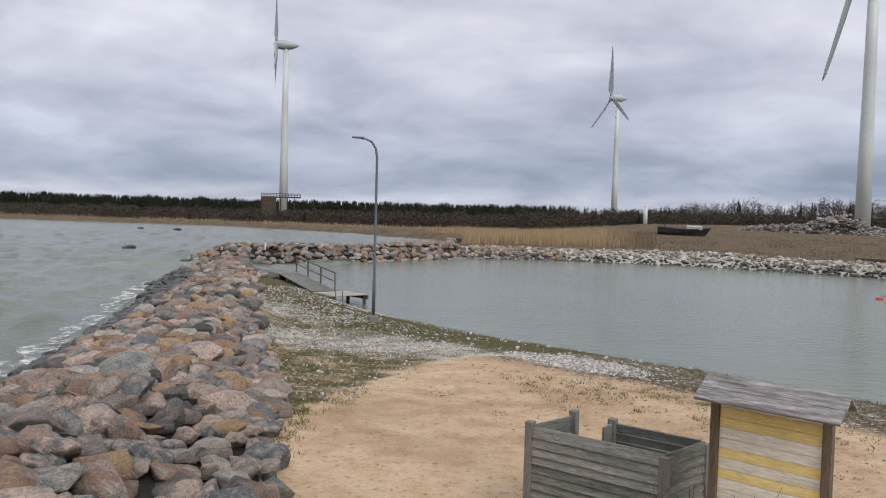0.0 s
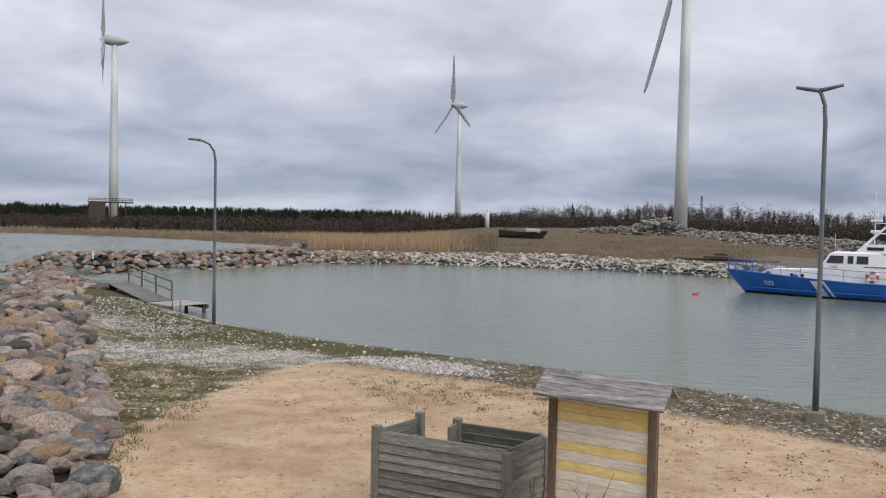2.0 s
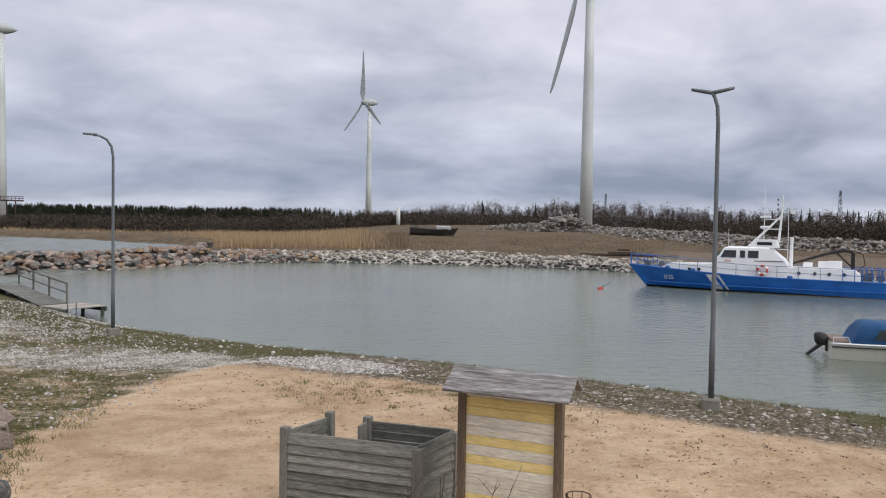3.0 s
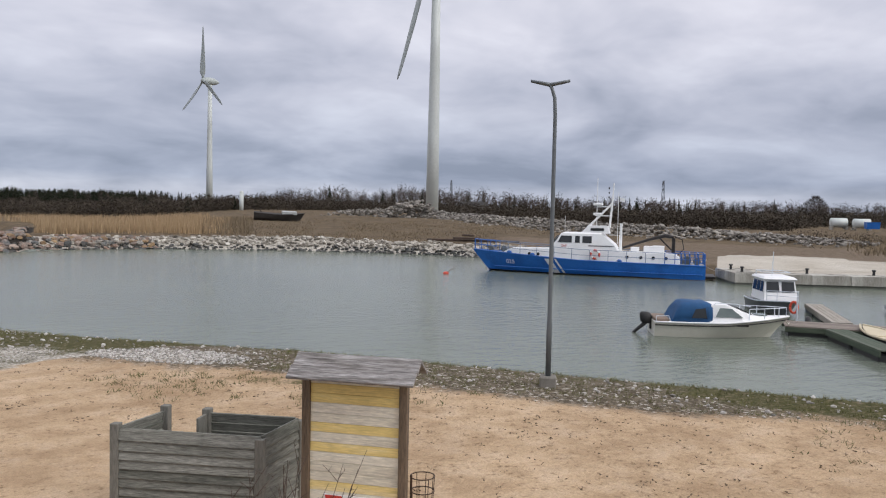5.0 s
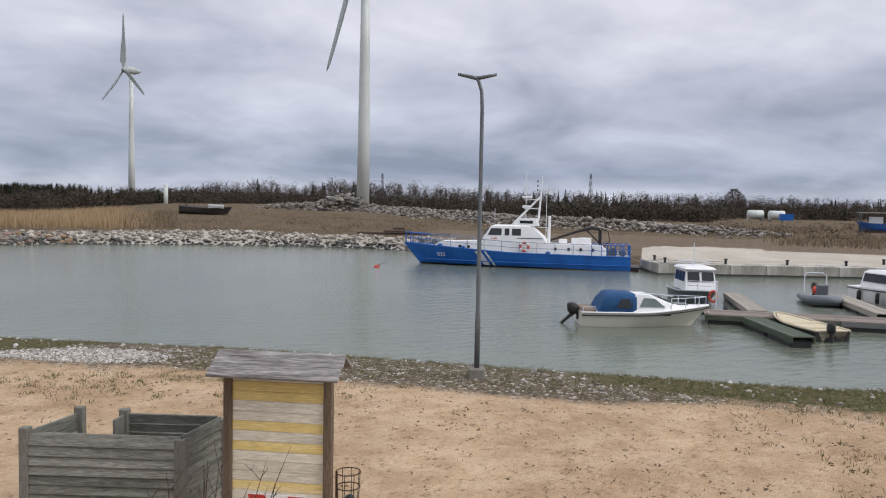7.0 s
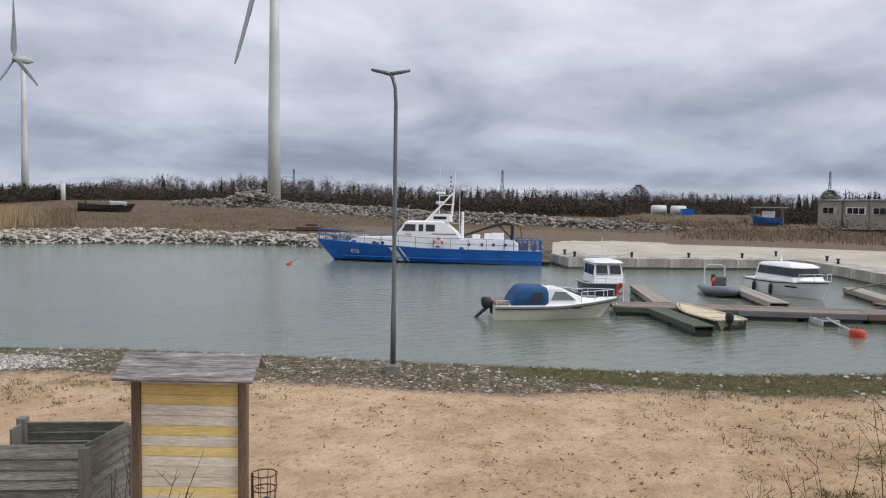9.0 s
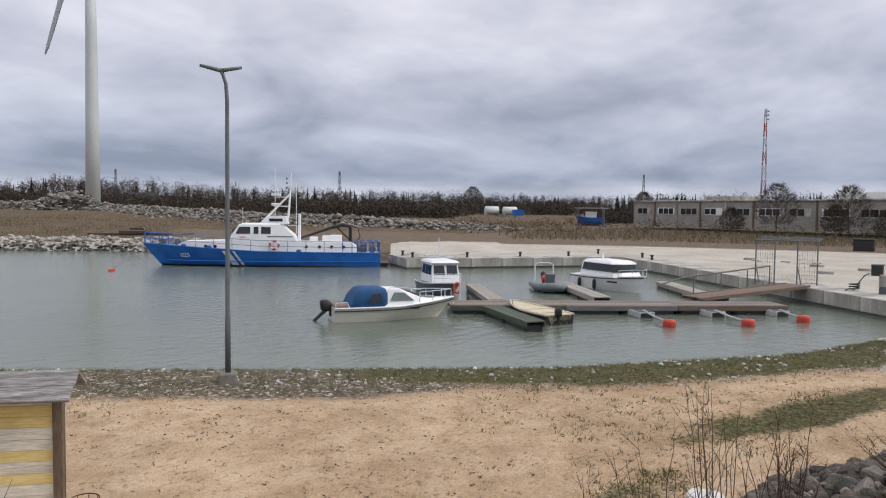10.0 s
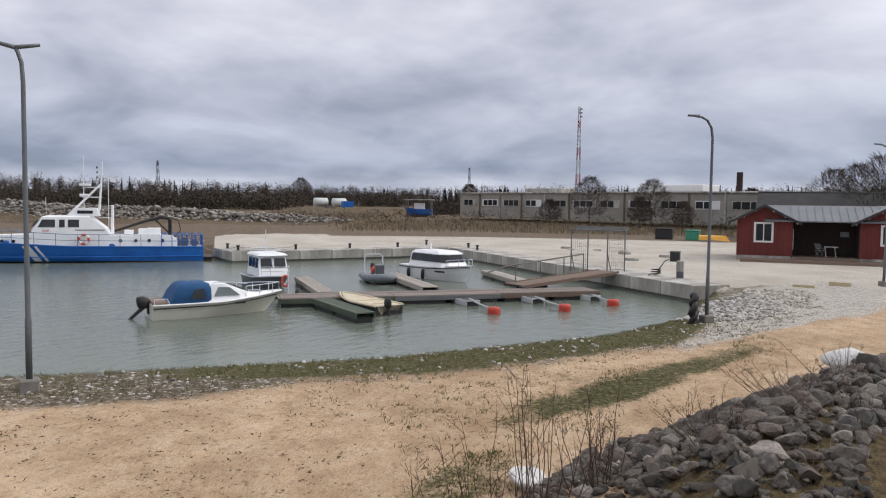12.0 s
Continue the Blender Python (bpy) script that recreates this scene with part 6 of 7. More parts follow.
part("notice", boxed((6.9, 2.32, 1.85), (0.55, 0.03, 0.35)), deck_grey, house)
terrace = thing("terrace", pose(57.0, 2.35, HZ, 0, 0, -89), "low brown plank terrace with a step before the red house", "terrace")
for i in range(9):
    part("plank", boxed((6.0, -1.75 + i * 0.19, 0.16), (11.4, 0.18, 0.04), bevel=0.004), deck_brown, terrace)
part("fascia", boxed((6.0, -1.86, 0.03), (11.4, 0.04, 0.3)), deck_brown, terrace)
part("step", boxed((5.55, -0.08, 0.21), (4.0, 0.36, 0.1), bevel=0.01), deck_brown, terrace)
m = house.matrix_world
chair = thing("garden_chair", m @ pose(5.3, 1.0, 0.31, 0, 0, 40), "grey slatted folding chair on the porch", "chair")
for x in (-0.2, 0.2):
    part("leg", tubed([(x, -0.22, 0), (x, 0.2, 0.45)], 0.018, 6), deck_grey, chair)
    part("leg", tubed([(x, 0.22, 0), (x, -0.2, 0.45), (x, 0.3, 0.92)], 0.018, 6), deck_grey, chair)
for i in range(4):
    part("slat", boxed((0, -0.16 + i * 0.11, 0.46), (0.44, 0.08, 0.02)), deck_grey, chair)
    part("slat", boxed((0, 0.12 + 0.05 * i, 0.58 + 0.1 * i), (0.44, 0.02, 0.07)), deck_grey, chair)
tab = thing("folding_table", m @ pose(6.0, 0.9, 0.31), "small white folding table on the porch", "table")
part("tabletop", boxed((0, 0, 0.72), (0.8, 0.6, 0.03), bevel=0.01), trim_white, tab)
for x in (-0.3, 0.3):
    part("leg", tubed([(x, -0.22, 0), (x - 0.1, 0.2, 0.71)], 0.02, 6), trim_white, tab)
    part("leg", tubed([(x, 0.22, 0), (x - 0.1, -0.2, 0.71)], 0.02, 6), trim_white, tab)

# long shed with a dark roof behind the house
shed = thing("dark_shed", pose(89, 1.5, height_at(88, -4) - 0.2, 0, 0, -92), "long low shed with black felt roof behind the red house", "shed")
felt = material("black roofing felt", [(0.022, 0.021, 0.02), (0.045, 0.042, 0.04)], 0.8, 0.9, bump=0.15)
part("wall", boxed((12, 4.5, 1.6), (24, 9, 3.4)), dark_inside, shed)
part("roof", loft(bmesh.new(), [[(x, -0.5, 3.35), (x, 4.5, 5.55), (x, 9.5, 3.35), (x, 9.5, 3.2), (x, 4.5, 5.4), (x, -0.5, 3.2)] for x in (-0.4, 24.4)]), felt, shed)
part("ridge_cap", boxed((12, 4.5, 5.56), (24.8, 0.4, 0.1), bevel=0.02), galv, shed)

# ---- long grey workshop ----
block_wall = material("grey lime block wall", [(0.21, 0.20, 0.175), (0.29, 0.275, 0.245), (0.34, 0.325, 0.295)], 0.35, 0.9, bump=0.15, fine=5, grain=0.2)
W0, W1 = Vector((158.0, 64.4)), Vector((112.0, -18.0))
wm, wl = along_x(W0, W1)
work = thing("workshop", Matrix.Translation((0, 0, 1.7)) @ wm, "long flat-roofed grey block workshop with strip windows", "workshop")
wall = part("wall", boxed((wl / 2, 8, 2.3), (wl, 16, 5.0)), block_wall, work)
part("roof_edge", boxed((wl / 2, 8, 4.88), (wl + 0.5, 16.5, 0.28), bevel=0.05), concrete, work, "pale concrete roof edge")
x = 1.5
bay = 6.55
k = 0
while x < wl - 3:
    part("pilaster", boxed((x + bay - 1.2, -0.08, 2.25), (0.35, 0.2, 4.9), bevel=0.02), concrete if k % 2 else wood_brown, wall)
    win = part("window", boxed((x + 2.2, -0.03, 2.85), (5.0 if k % 3 else 4.4, 0.1, 1.35), bevel=0.02), trim_white if k % 2 else concrete, wall, "strip window")
    for i in range(3 if k % 3 else 2):
        part("pane", boxed((x + 0.75 + i * 1.5, -0.09, 2.85), (1.3, 0.04, 1.1)), glass_dark, win)
    x += bay
    k += 1
part("chimney", tubed([(wl - 30, 6, 4.6), (wl - 30, 6, 8.2)], 0.5, 12), dark_inside, work)
part("roof_vent", boxed((wl * 0.55, 8, 5.7), (12, 5, 1.2), bevel=0.1), trim_white, work)
part("roof_vent", boxed((wl * 0.2, 9, 5.5), (10, 5, 0.9), bevel=0.1), concrete, work)

# ---- clutter on the apron ----
stop_paint = material("faded yellow concrete", [(0.30, 0.26, 0.18), (0.44, 0.37, 0.22), (0.48, 0.40, 0.22)], 3, 0.85, bump=0.2)
for x, y, rz, c in ((38.5, -1.34, 20, stop_paint), (39.7, -2.9, 10, stop_paint), (62.4, 15.8, 30, concrete), (57.9, 10.2, 35, concrete), (56.2, 7.0, 30, concrete), (51.6, 8.6, 30, concrete)):
    e = thing("wheel_stop", pose(x, y, height_at(x, y), 0, 0, rz + 60), "low concrete wheel stop on the gravel apron" if c is concrete else "low concrete wheel stop with faded yellow paint on the gravel", "wheel stop", "wheel stops")
    part("block", loft(bmesh.new(), [[(u, -0.14, -0.05), (u, 0.14, -0.05), (u, 0.09, 0.17), (u, -0.09, 0.17)] for u in (-0.45, 0.45)]), c, e)
binn = thing("litter_bin", pose(52.8, 5.96, 0.78), "square black litter bin on the apron", "litter bin")
part("body", boxed((0, 0, 0.28), (0.7, 0.6, 0.6), bevel=0.03), black_rubber, binn)
part("lid", boxed((0, 0, 0.61), (0.76, 0.66, 0.08), bevel=0.02), green_wood, binn)
ped = thing("service_post", pose(40.4, 4.3, 0.78), "grey and white electricity service post on the quay", "service post")
part("foot", boxed((0, 0, 0.15), (0.34, 0.34, 0.42), bevel=0.02), grey_hull, ped)
part("body", boxed((0, 0, 0.62), (0.36, 0.36, 0.55), bevel=0.03), concrete, ped)
hose = thing("mooring_hose", pose(41.2, 5.6, 0.8), "black hose coiled on the quay edge and hanging down", "hose")
part("coil", tubed([(0.22 * math.cos(a), 0.22 * math.sin(a), 0.05 + 0.018 * a) for a in np.linspace(0, 18, 60)], 0.035, 6), black_rubber, hose, smooth=True)
part("tail", tubed([(-0.1, 0.2, 0.1), (-0.45, 0.3, 0.05), (-0.72, 0.36, -0.1), (-0.86, 0.4, -0.9)], 0.03, 6), black_rubber, hose)
part("end", tubed([(0.1, -0.1, 0.3), (0.2, -0.4, 0.75), (0.4, -0.6, 0.85)], 0.025, 6), black_rubber, hose)
chest = thing("green_chest", pose(85.5, 7.9, height_at(85.5, 7.9)), "green plastic storage chest by the track", "chest")
green_plastic = material("green plastic", [(0.03, 0.22, 0.14), (0.05, 0.28, 0.18)], 2, 0.5, bump=0.0)
part("body", boxed((0, 0, 0.5), (1.2, 1.4, 1.0), bevel=0.05), green_plastic, chest)
part("lid", boxed((0, 0, 1.05), (1.3, 1.5, 0.14), bevel=0.05), green_plastic, chest)
dark_bin = thing("waste_container", pose(86.5, 11.0, height_at(86.5, 11)), "black waste container with a lid by the track", "waste container")
part("body", boxed((0, 0, 0.55), (1.2, 1.8, 1.1), bevel=0.05), black_rubber, dark_bin)
part("lid", boxed((0, 0, 1.15), (1.3, 1.9, 0.12), bevel=0.04), black_rubber, dark_bin)
yellow_p = material("yellow gelcoat", [(0.62, 0.30, 0.03), (0.70, 0.38, 0.05)], 2, 0.4, bump=0.0)
kay = thing("upturned_boat", pose(82.8, 7.0, height_at(83, 6) + 0.55, 180, 0, -95), "yellow upturned rowing boat lying on the gravel", "rowing boat")
part("hull", hull_mesh(3.0, 1.1, (0.36, 0.32, 0.42), 0.1, 0.15), yellow_p, kay)
bag = thing("fender_stack", pose(25.35, 2.25, height_at(25.35, 2.25)), "black tyres hung in a stack beside a lamp", "tyres")
for z, r, dx in ((0.14, 0.26, 0.02), (0.46, 0.25, -0.05), (0.74, 0.2, 0.05)):
    part("tyre", tubed([(dx + r * 0.75 * math.cos(a), 0.06 * math.sin(2 * a), z + r * 0.75 * math.sin(a)) for a in np.linspace(0, 2 * math.pi, 17)], 0.10, 8), black_rubber, bag, smooth=True)

# ---- things inland ----
rust = material("rusty brown steel", [(0.035, 0.025, 0.02), (0.07, 0.047, 0.037), (0.10, 0.066, 0.05)], 1.2, 0.85, bump=0.1)
wreck_mat = material("tarred wreck planks", [(0.015, 0.013, 0.012), (0.04, 0.035, 0.03)], 0.8, 0.85, bump=0.2)
wk = thing("wrecked_boat", pose(41.3, 143.5, height_at(45, 142) + 0.7, 6, 2, -16), "old black wooden boat lying on the dry meadow", "wreck")
part("hull", hull_mesh(9.6, 2.6, (1.0, 0.8, 1.15), 0.08, 0.6), wreck_mat, wk)
part("cabin", boxed((6.6, 0, 1.1), (2.8, 1.6, 0.55), bevel=0.05), pale_paint, wk, "faded grey cabin roof")
part("mast_stump", tubed([(1.5, 0, 0.8), (1.0, 0.4, 1.6)], 0.09, 8), wreck_mat, wk)
tower = thing("bird_tower", pose(-60.8, 293.8, height_at(-60.8, 293.8), 0, 0, 12), "brown timber bird-watching tower with railed platform on the shore", "bird tower")
TZ = 11.2 - height_at(-60.8, 293.8)
part("cabin", boxed((-4.4, 0, TZ * 0.5), (5.5, 5, TZ * 0.9), bevel=0.05), rust, tower)
part("platform", boxed((0, 0, TZ - 0.6), (15, 5, 0.45), bevel=0.03), rust, tower)
for x in np.linspace(-7.3, 7.3, 14):
    part("rail_post", tubed([(x, -2.4, TZ - 0.5), (x, -2.4, TZ + 0.75)], 0.1, 6), rust, tower)
for z in (TZ + 0.72, TZ + 0.15):
    part("rail", tubed([(-7.4, -2.4, z), (7.4, -2.4, z)], 0.1, 6), rust, tower)
for x in (0.0, 2.4, 5.0):
    part("leg", tubed([(x, -1.8, -0.5), (x, -1.8, TZ - 0.6)], 0.2, 8), rust, tower)
scrap = thing("scrap_girders", pose(41.5, 75.5, height_at(44, 74) + 0.1, 0, 0, -33), "rusty girders and pipes lying on the far shore", "scrap girders")
for k, (x0, x1, y, z) in enumerate(((0, 9, 0, 0.25), (1, 10.5, 0.6, 0.2), (3, 6, -0.4, 0.5), (4, 5.4, 0.2, 0.8))):
    part("girder", boxed(((x0 + x1) / 2, y, z), (x1 - x0, 0.25, 0.22), Matrix.Rotation(radians(k * 3 - 4), 3, "Z"), 0.03), rust, scrap)
silo = thing("white_silo", pose(61.3, 225.7, height_at(61.3, 225.7) - 1), "slim white vent pipe standing in the brush", "vent pipe")
part("pipe", tubed([(0, 0, 0), (0, 0, 6.4)], 0.6, 16), tower_white, silo, smooth=True)
part("cap", tubed([(0, 0, 6.35), (0, 0, 6.7)], [0.7, 0.3], 16), tower_white, silo)
for x, y in ((168.5, 107.6), (171.0, 103.6)):
    t = thing("storage_tank", pose(x, y, height_at(x, y) + 1.6, 0, 0, -40), "white cylindrical storage tank lying in the yard", "tank", "storage tanks")
    part("shell", tubed([(-1.9, 0, 0), (-1.7, 0, 0), (1.7, 0, 0), (1.9, 0, 0)], [0.6, 1.05, 1.05, 0.6], 20), tower_white, t, smooth=True)
    for u in (-2, 2):
        part("saddle", boxed((u * 0.8, 0, -1.3), (0.5, 1.8, 0.9)), concrete, t)
blue_box = thing("blue_container", pose(165.0, 97.6, height_at(165, 97.6) + 0.4, 0, 0, -45), "blue skip standing before the tanks", "skip")
part("body", loft(bmesh.new(), [[(x, -1.1, 0), (x, 1.1, 0), (x, 1.3, 1.5), (x, -1.3, 1.5)] for x in (-1.3, 1.3)]), ship_blue, blue_box)
yard = thing("yard_boat", pose(173.0, 78.0, height_at(173, 78) + 0.8, 0, 0, 110), "blue and white boat on a cradle under a canopy", "boat")
part("hull", hull_mesh(7.0, 2.4, (1.2, 1.2, 1.6), 0.1, 0.5), rail_blue, yard)
part("cabin", boxed((3.2, 0, 1.9), (2.6, 1.8, 1.5), bevel=0.1), boat_white, yard)
for x in (0.2, 6.2):
    for y in (-2, 2):
        part("canopy_post", tubed([(x, y, -1), (x, y, 3.4)], 0.12, 8), galv, yard)
part("canopy", boxed((3.2, 0, 3.5), (7.4, 4.6, 0.2), bevel=0.03), concrete, yard)
part("cradle", boxed((3.2, 0, -0.6), (4, 1.8, 0.6), bevel=0.05), rust, yard)
red_white = [material("mast red", [(0.25, 0.06, 0.05), (0.32, 0.08, 0.07)], 1, 0.6, bump=0.0), material("mast white", [(0.4, 0.4, 0.41), (0.5, 0.5, 0.51)], 1, 0.6, bump=0.0)]


def lattice_mast(x, y, top, wide, label, mats, drums=0):
    z0 = height_at(x, y)
    e = thing("lattice_mast", pose(x, y, z0), label, "lattice mast", "lattice masts")
    h = top - z0
    n = 8 if drums else 5
    for i in range(n):
        a, b = h * i / n, h * (i + 1) / n
        wa, wb = wide * (1 - 0.7 * i / n), wide * (1 - 0.7 * (i + 1) / n)
        for s, t in ((1, 1), (1, -1), (-1, 1), (-1, -1)):
            part("leg", tubed([(s * wa, t * wa, a), (s * wb, t * wb, b)], wide * 0.11, 5), mats[i % len(mats)], e)
            part("brace", tubed([(s * wa, t * wa, a), (-s * wb if t == s else s * wb, t * wb if t == s else -t * wb, b)], wide * 0.07, 5), mats[i % len(mats)], e)
    for k in range(drums):
        part("aerial_drum", tubed([(wide * 0.4, -wide * 0.5, h - 1 - 1.6 * k), (wide * 0.4, -wide * 1.2, h - 1 - 1.6 * k)], wide * 0.35, 10), mats[-1], e)
    return e


lattice_mast(321, 77, 45.6, 1.0, "tall red and white lattice radio mast behind the workshop", red_white, 3)
lattice_mast(360, 347, 28, 1.1, "dark lattice mast above the far wood", [grey_hull], 0)
lattice_mast(465, 183.4, 27.5, 1.0, "dark lattice mast above the far wood", [grey_hull], 0)
lattice_mast(195, 330, 21, 0.8, "dark lattice mast above the far wood", [grey_hull], 0)
pale_wall = material("pale plaster", [(0.36, 0.34, 0.31), (0.46, 0.44, 0.40)], 0.5, 0.9, bump=0.0)
for x, y, w, h, rz, mat, lab in ((150, 238, 9, 4.5, -35, block_wall, "grey cottage half hidden among bare trees"), (163, 232, 5, 3.8, -35, pale_wall, "pale cottage half hidden among bare trees"), (-8, 300, 10, 3.6, 5, pale_wall, "pale cottage half hidden among bare trees"), (165, 132, 6, 2.6, -45, dark_inside, "dark garden shed at the edge of the brush")):
    e = thing("cottage", pose(x, y, height_at(x, y), 0, 0, rz), lab, "cottage", "far cottages")
    part("wall", boxed((0, 0, h * 0.3), (w, 6, h * 0.75)), mat, e)
    part("roof", loft(bmesh.new(), [[(u, -3.5, h * 0.62), (u, 0, h), (u, 3.5, h * 0.62)] for u in (-w / 2 - 0.3, w / 2 + 0.3)]), felt, e)
    for u in (-w * 0.25, w * 0.25):
        win = part("window", boxed((u, -3.02, h * 0.36), (1.1, 0.1, 1.1)), trim_white, e)
        part("pane", boxed((u, -3.07, h * 0.36), (0.9, 0.06, 0.9)), glass_dark, win)


# ---- woods, brush, reeds ----
def polar(az, r):
    return r * math.sin(radians(az)), r * math.cos(radians(az))


def blades(name, items, mat):
    """Thin triangles: (base, tip, width) each; one mesh."""
    base, tip, wide = (np.array(v, float) for v in zip(*items))
    d = tip - base
    rng = np.random.default_rng(3)
    side = np.cross(d, rng.normal(size=d.shape))
    side /= np.linalg.norm(side, axis=1, keepdims=True) + 1e-9
    v = np.empty((len(base) * 3, 3))
    v[0::3], v[1::3], v[2::3] = base - side * wide[:, None] / 2, base + side * wide[:, None] / 2, tip
    f = np.arange(len(v)).reshape(-1, 3)
    return raw(name, v, f.tolist(), mat)


def conifer(out, x, y, z, h, rnd, wide=0.27):
    """Whorls of drooping boughs round a stem, thinning to a point."""
    out.append(((x, y, z), (x, y, z + h), 0.25))
    tiers = 11
    for i in range(tiers):
        q = (i + 0.5) / tiers
        for _ in range(8):
            a = rnd.uniform(0, 6.283)
            r = h * wide * (1.02 - q) ** 0.85 * rnd.uniform(0.55, 1.15)
            zz = z + h * (0.08 + 0.9 * q) + rnd.uniform(-0.03, 0.03) * h
            out.append(((x, y, zz + h * 0.03), (x + r * math.cos(a), y + r * math.sin(a), zz - h * 0.06), h * 0.10 * (1.15 - q)))


def bare_tree(out, x, y, z, h, rnd, wide=0.32, n=34, twig=0.2):
    """A forked stem with rising limbs, each ending in a spray of fine twigs."""
    out.append(((x, y, z - 0.2), (x + rnd.uniform(-.04, .04) * h, y, z + h * 0.85), 0.018 * h))
    tips = []
    for _ in range(9):
        a, q = rnd.uniform(0, 6.283), rnd.uniform(0.2, 0.65)
        l = h * wide * rnd.uniform(0.5, 1.15) * (1.2 - q)
        tip = (x + l * math.cos(a), y + l * math.sin(a), z + h * min(1, q + rnd.uniform(0.22, 0.4)))
        out.append(((x, y, z + h * q), tip, 0.009 * h))
        tips.append(((x, y, z + h * q), tip))
    tips.append(((x, y, z + h * 0.5), (x, y, z + h)))
    for _ in range(n):
        p, t = rnd.choice(tips)
        k = rnd.uniform(0.3, 1.0)
        b = tuple(u + (v - u) * k + rnd.gauss(0, 0.035) * h for u, v in zip(p, t))
        l = h * rnd.uniform(0.05, 0.13)
        out.append((b, (b[0] + rnd.uniform(-1, 1) * l, b[1] + rnd.uniform(-1, 1) * l, b[2] + l * rnd.uniform(0.0, 0.9)), twig * rnd.uniform(0.5, 1.5)))


def shrub(out, x, y, z, h, rnd, n=16, twig=0.3):
    """A dome of twigs at all angles."""
    for _ in range(n):
        a, q = rnd.uniform(0, 6.283), rnd.random()
        r = h * 0.75 * math.sqrt(rnd.random()) * math.sqrt(1 - 0.85 * q * q)
        b = (x + r * math.cos(a), y + r * math.sin(a), z - 0.1 + q * h * 0.92)
        l = h * rnd.uniform(0.12, 0.30)
        out.append((b, (b[0] + rnd.uniform(-1, 1) * l, b[1] + rnd.uniform(-1, 1) * l, b[2] + rnd.uniform(-0.7, 0.9) * l), twig * rnd.uniform(0.6, 1.6)))


rnd = random.Random(21)
AZS = [-46, -30, -12, 0, 8, 13, 15, 17, 22, 24, 27, 33, 40, 50, 60, 64, 70, 80, 90, 100, 112]
TOPS = [0.95, 1.0, 1.05, 1.1, 1.15, 1.0, 0.95, 1.3, 1.9, 1.4, 2.0, 1.75, 1.4, 1.4, 1.15, 1.0, 1.3, 1.3, 1.35, 1.4, 1.4]      # top of the wood over the eye's level, degrees
CONES = [1, 1, 0.95, 0.9, 0.7, 0.6, 0.4, 0.15, 0.05, 0.12, 0.05, 0.06, 0.08, 0.1, 0.1, 0.2, 0.2, 0.2, 0.2, 0.1, 0.1]
con, bare, brush = [], [], []
spots = []
for k in range(5600):
    az = rnd.uniform(-47, 113) if k < 4000 else rnd.uniform(-47, 10)
    r = np.interp(az, [-46, -12, 10, 20, 35, 60, 80, 112], [620, 520, 470, 330, 330, 330, 330, 300]) * rnd.uniform(0.9, 1.2)
    spots.append((*polar(az, r), az, r))
xy = np.array(spots)
for (x, y, az, r), z in zip(spots, ground_height(xy[:, 0], xy[:, 1])):
    top = np.interp(az, AZS, TOPS) * (1 + 0.13 * noise.noise(Vector((az * 0.9, 0, 0))) + 0.08 * noise.noise(Vector((az * 3.1, 5, 0))))
    h = max(2.5, (4.5 + r * math.tan(radians(top)) - z) * (rnd.uniform(0.84, 1.0) if az < 8 else 0.45 + 0.62 * rnd.random() ** 0.8))
    if rnd.random() < np.interp(az, AZS, CONES) + 0.25 * noise.noise(Vector((az * 0.5, 9, 0))):
        conifer(con, x, y, z, h, rnd, 0.42 if az < 10 else 0.2)
    else:
        bare_tree(bare, x, y, z, h, rnd, 0.36, 80, 0.17)
spots = []
for _ in range(8200):
    az = rnd.uniform(-46, 112)
    near = np.interp(az, [-46, -20, -8, 0, 8, 20, 30, 36, 46, 54, 56.5, 70, 80, 112], [330, 285, 250, 228, 222, 245, 255, 225, 185, 175, 225, 225, 220, 190])
    r = near * (1 + 0.55 * rnd.random() ** 1.4)
    spots.append((*polar(az, r), az, r))
xy = np.array(spots)
dist, _ = coast_distance(xy[:, 0], xy[:, 1])
for (x, y, az, r), z, d in zip(spots, ground_height(xy[:, 0], xy[:, 1]), dist):
    if d < 8 or z < 0.5 or (az > 62 and 150 < r < 180 and rnd.random() < 0.7):
        continue
    h = rnd.uniform(0.55, 1.0) * np.interp(az, [-46, -20, 0, 10, 18, 40, 60, 112], [4.5, 5.0, 5.6, 5.6, 4.6, 4.2, 4.6, 4.6]) * (1 + 0.3 * noise.noise(Vector((az * 1.3, r * 0.02, 2))))
    if rnd.random() < (0.02 if az < 12 else 0.02 + 0.08 * max(0, noise.noise(Vector((az * 0.7, 4, 4))))):
        conifer(con, x, y, z, h * 1.1, rnd, 0.34)
    else:
        shrub(brush, x, y, z, h, rnd, 50, 0.25)
for _ in range(260):
    az, r = rnd.uniform(54, 99), rnd.uniform(100, 150)
    x, y = polar(az, r)
    shrub(brush, x, y, float(np.interp(r, [60, 130, 170], [0.8, 1.5, 2.2])), rnd.uniform(0.8, 2.2), rnd, 26, 0.11)
tagged(blades("conifer_wood", con, conifer_mat), "dark line of conifers along the horizon", "wood", kind="stuff")
tagged(blades("bare_wood", bare, bare_mat), "bare spring trees along the horizon", "wood", kind="stuff")
tagged(blades("brushwood", brush, brush_mat), "brown leafless brush before the woods", "brushwood", kind="stuff")

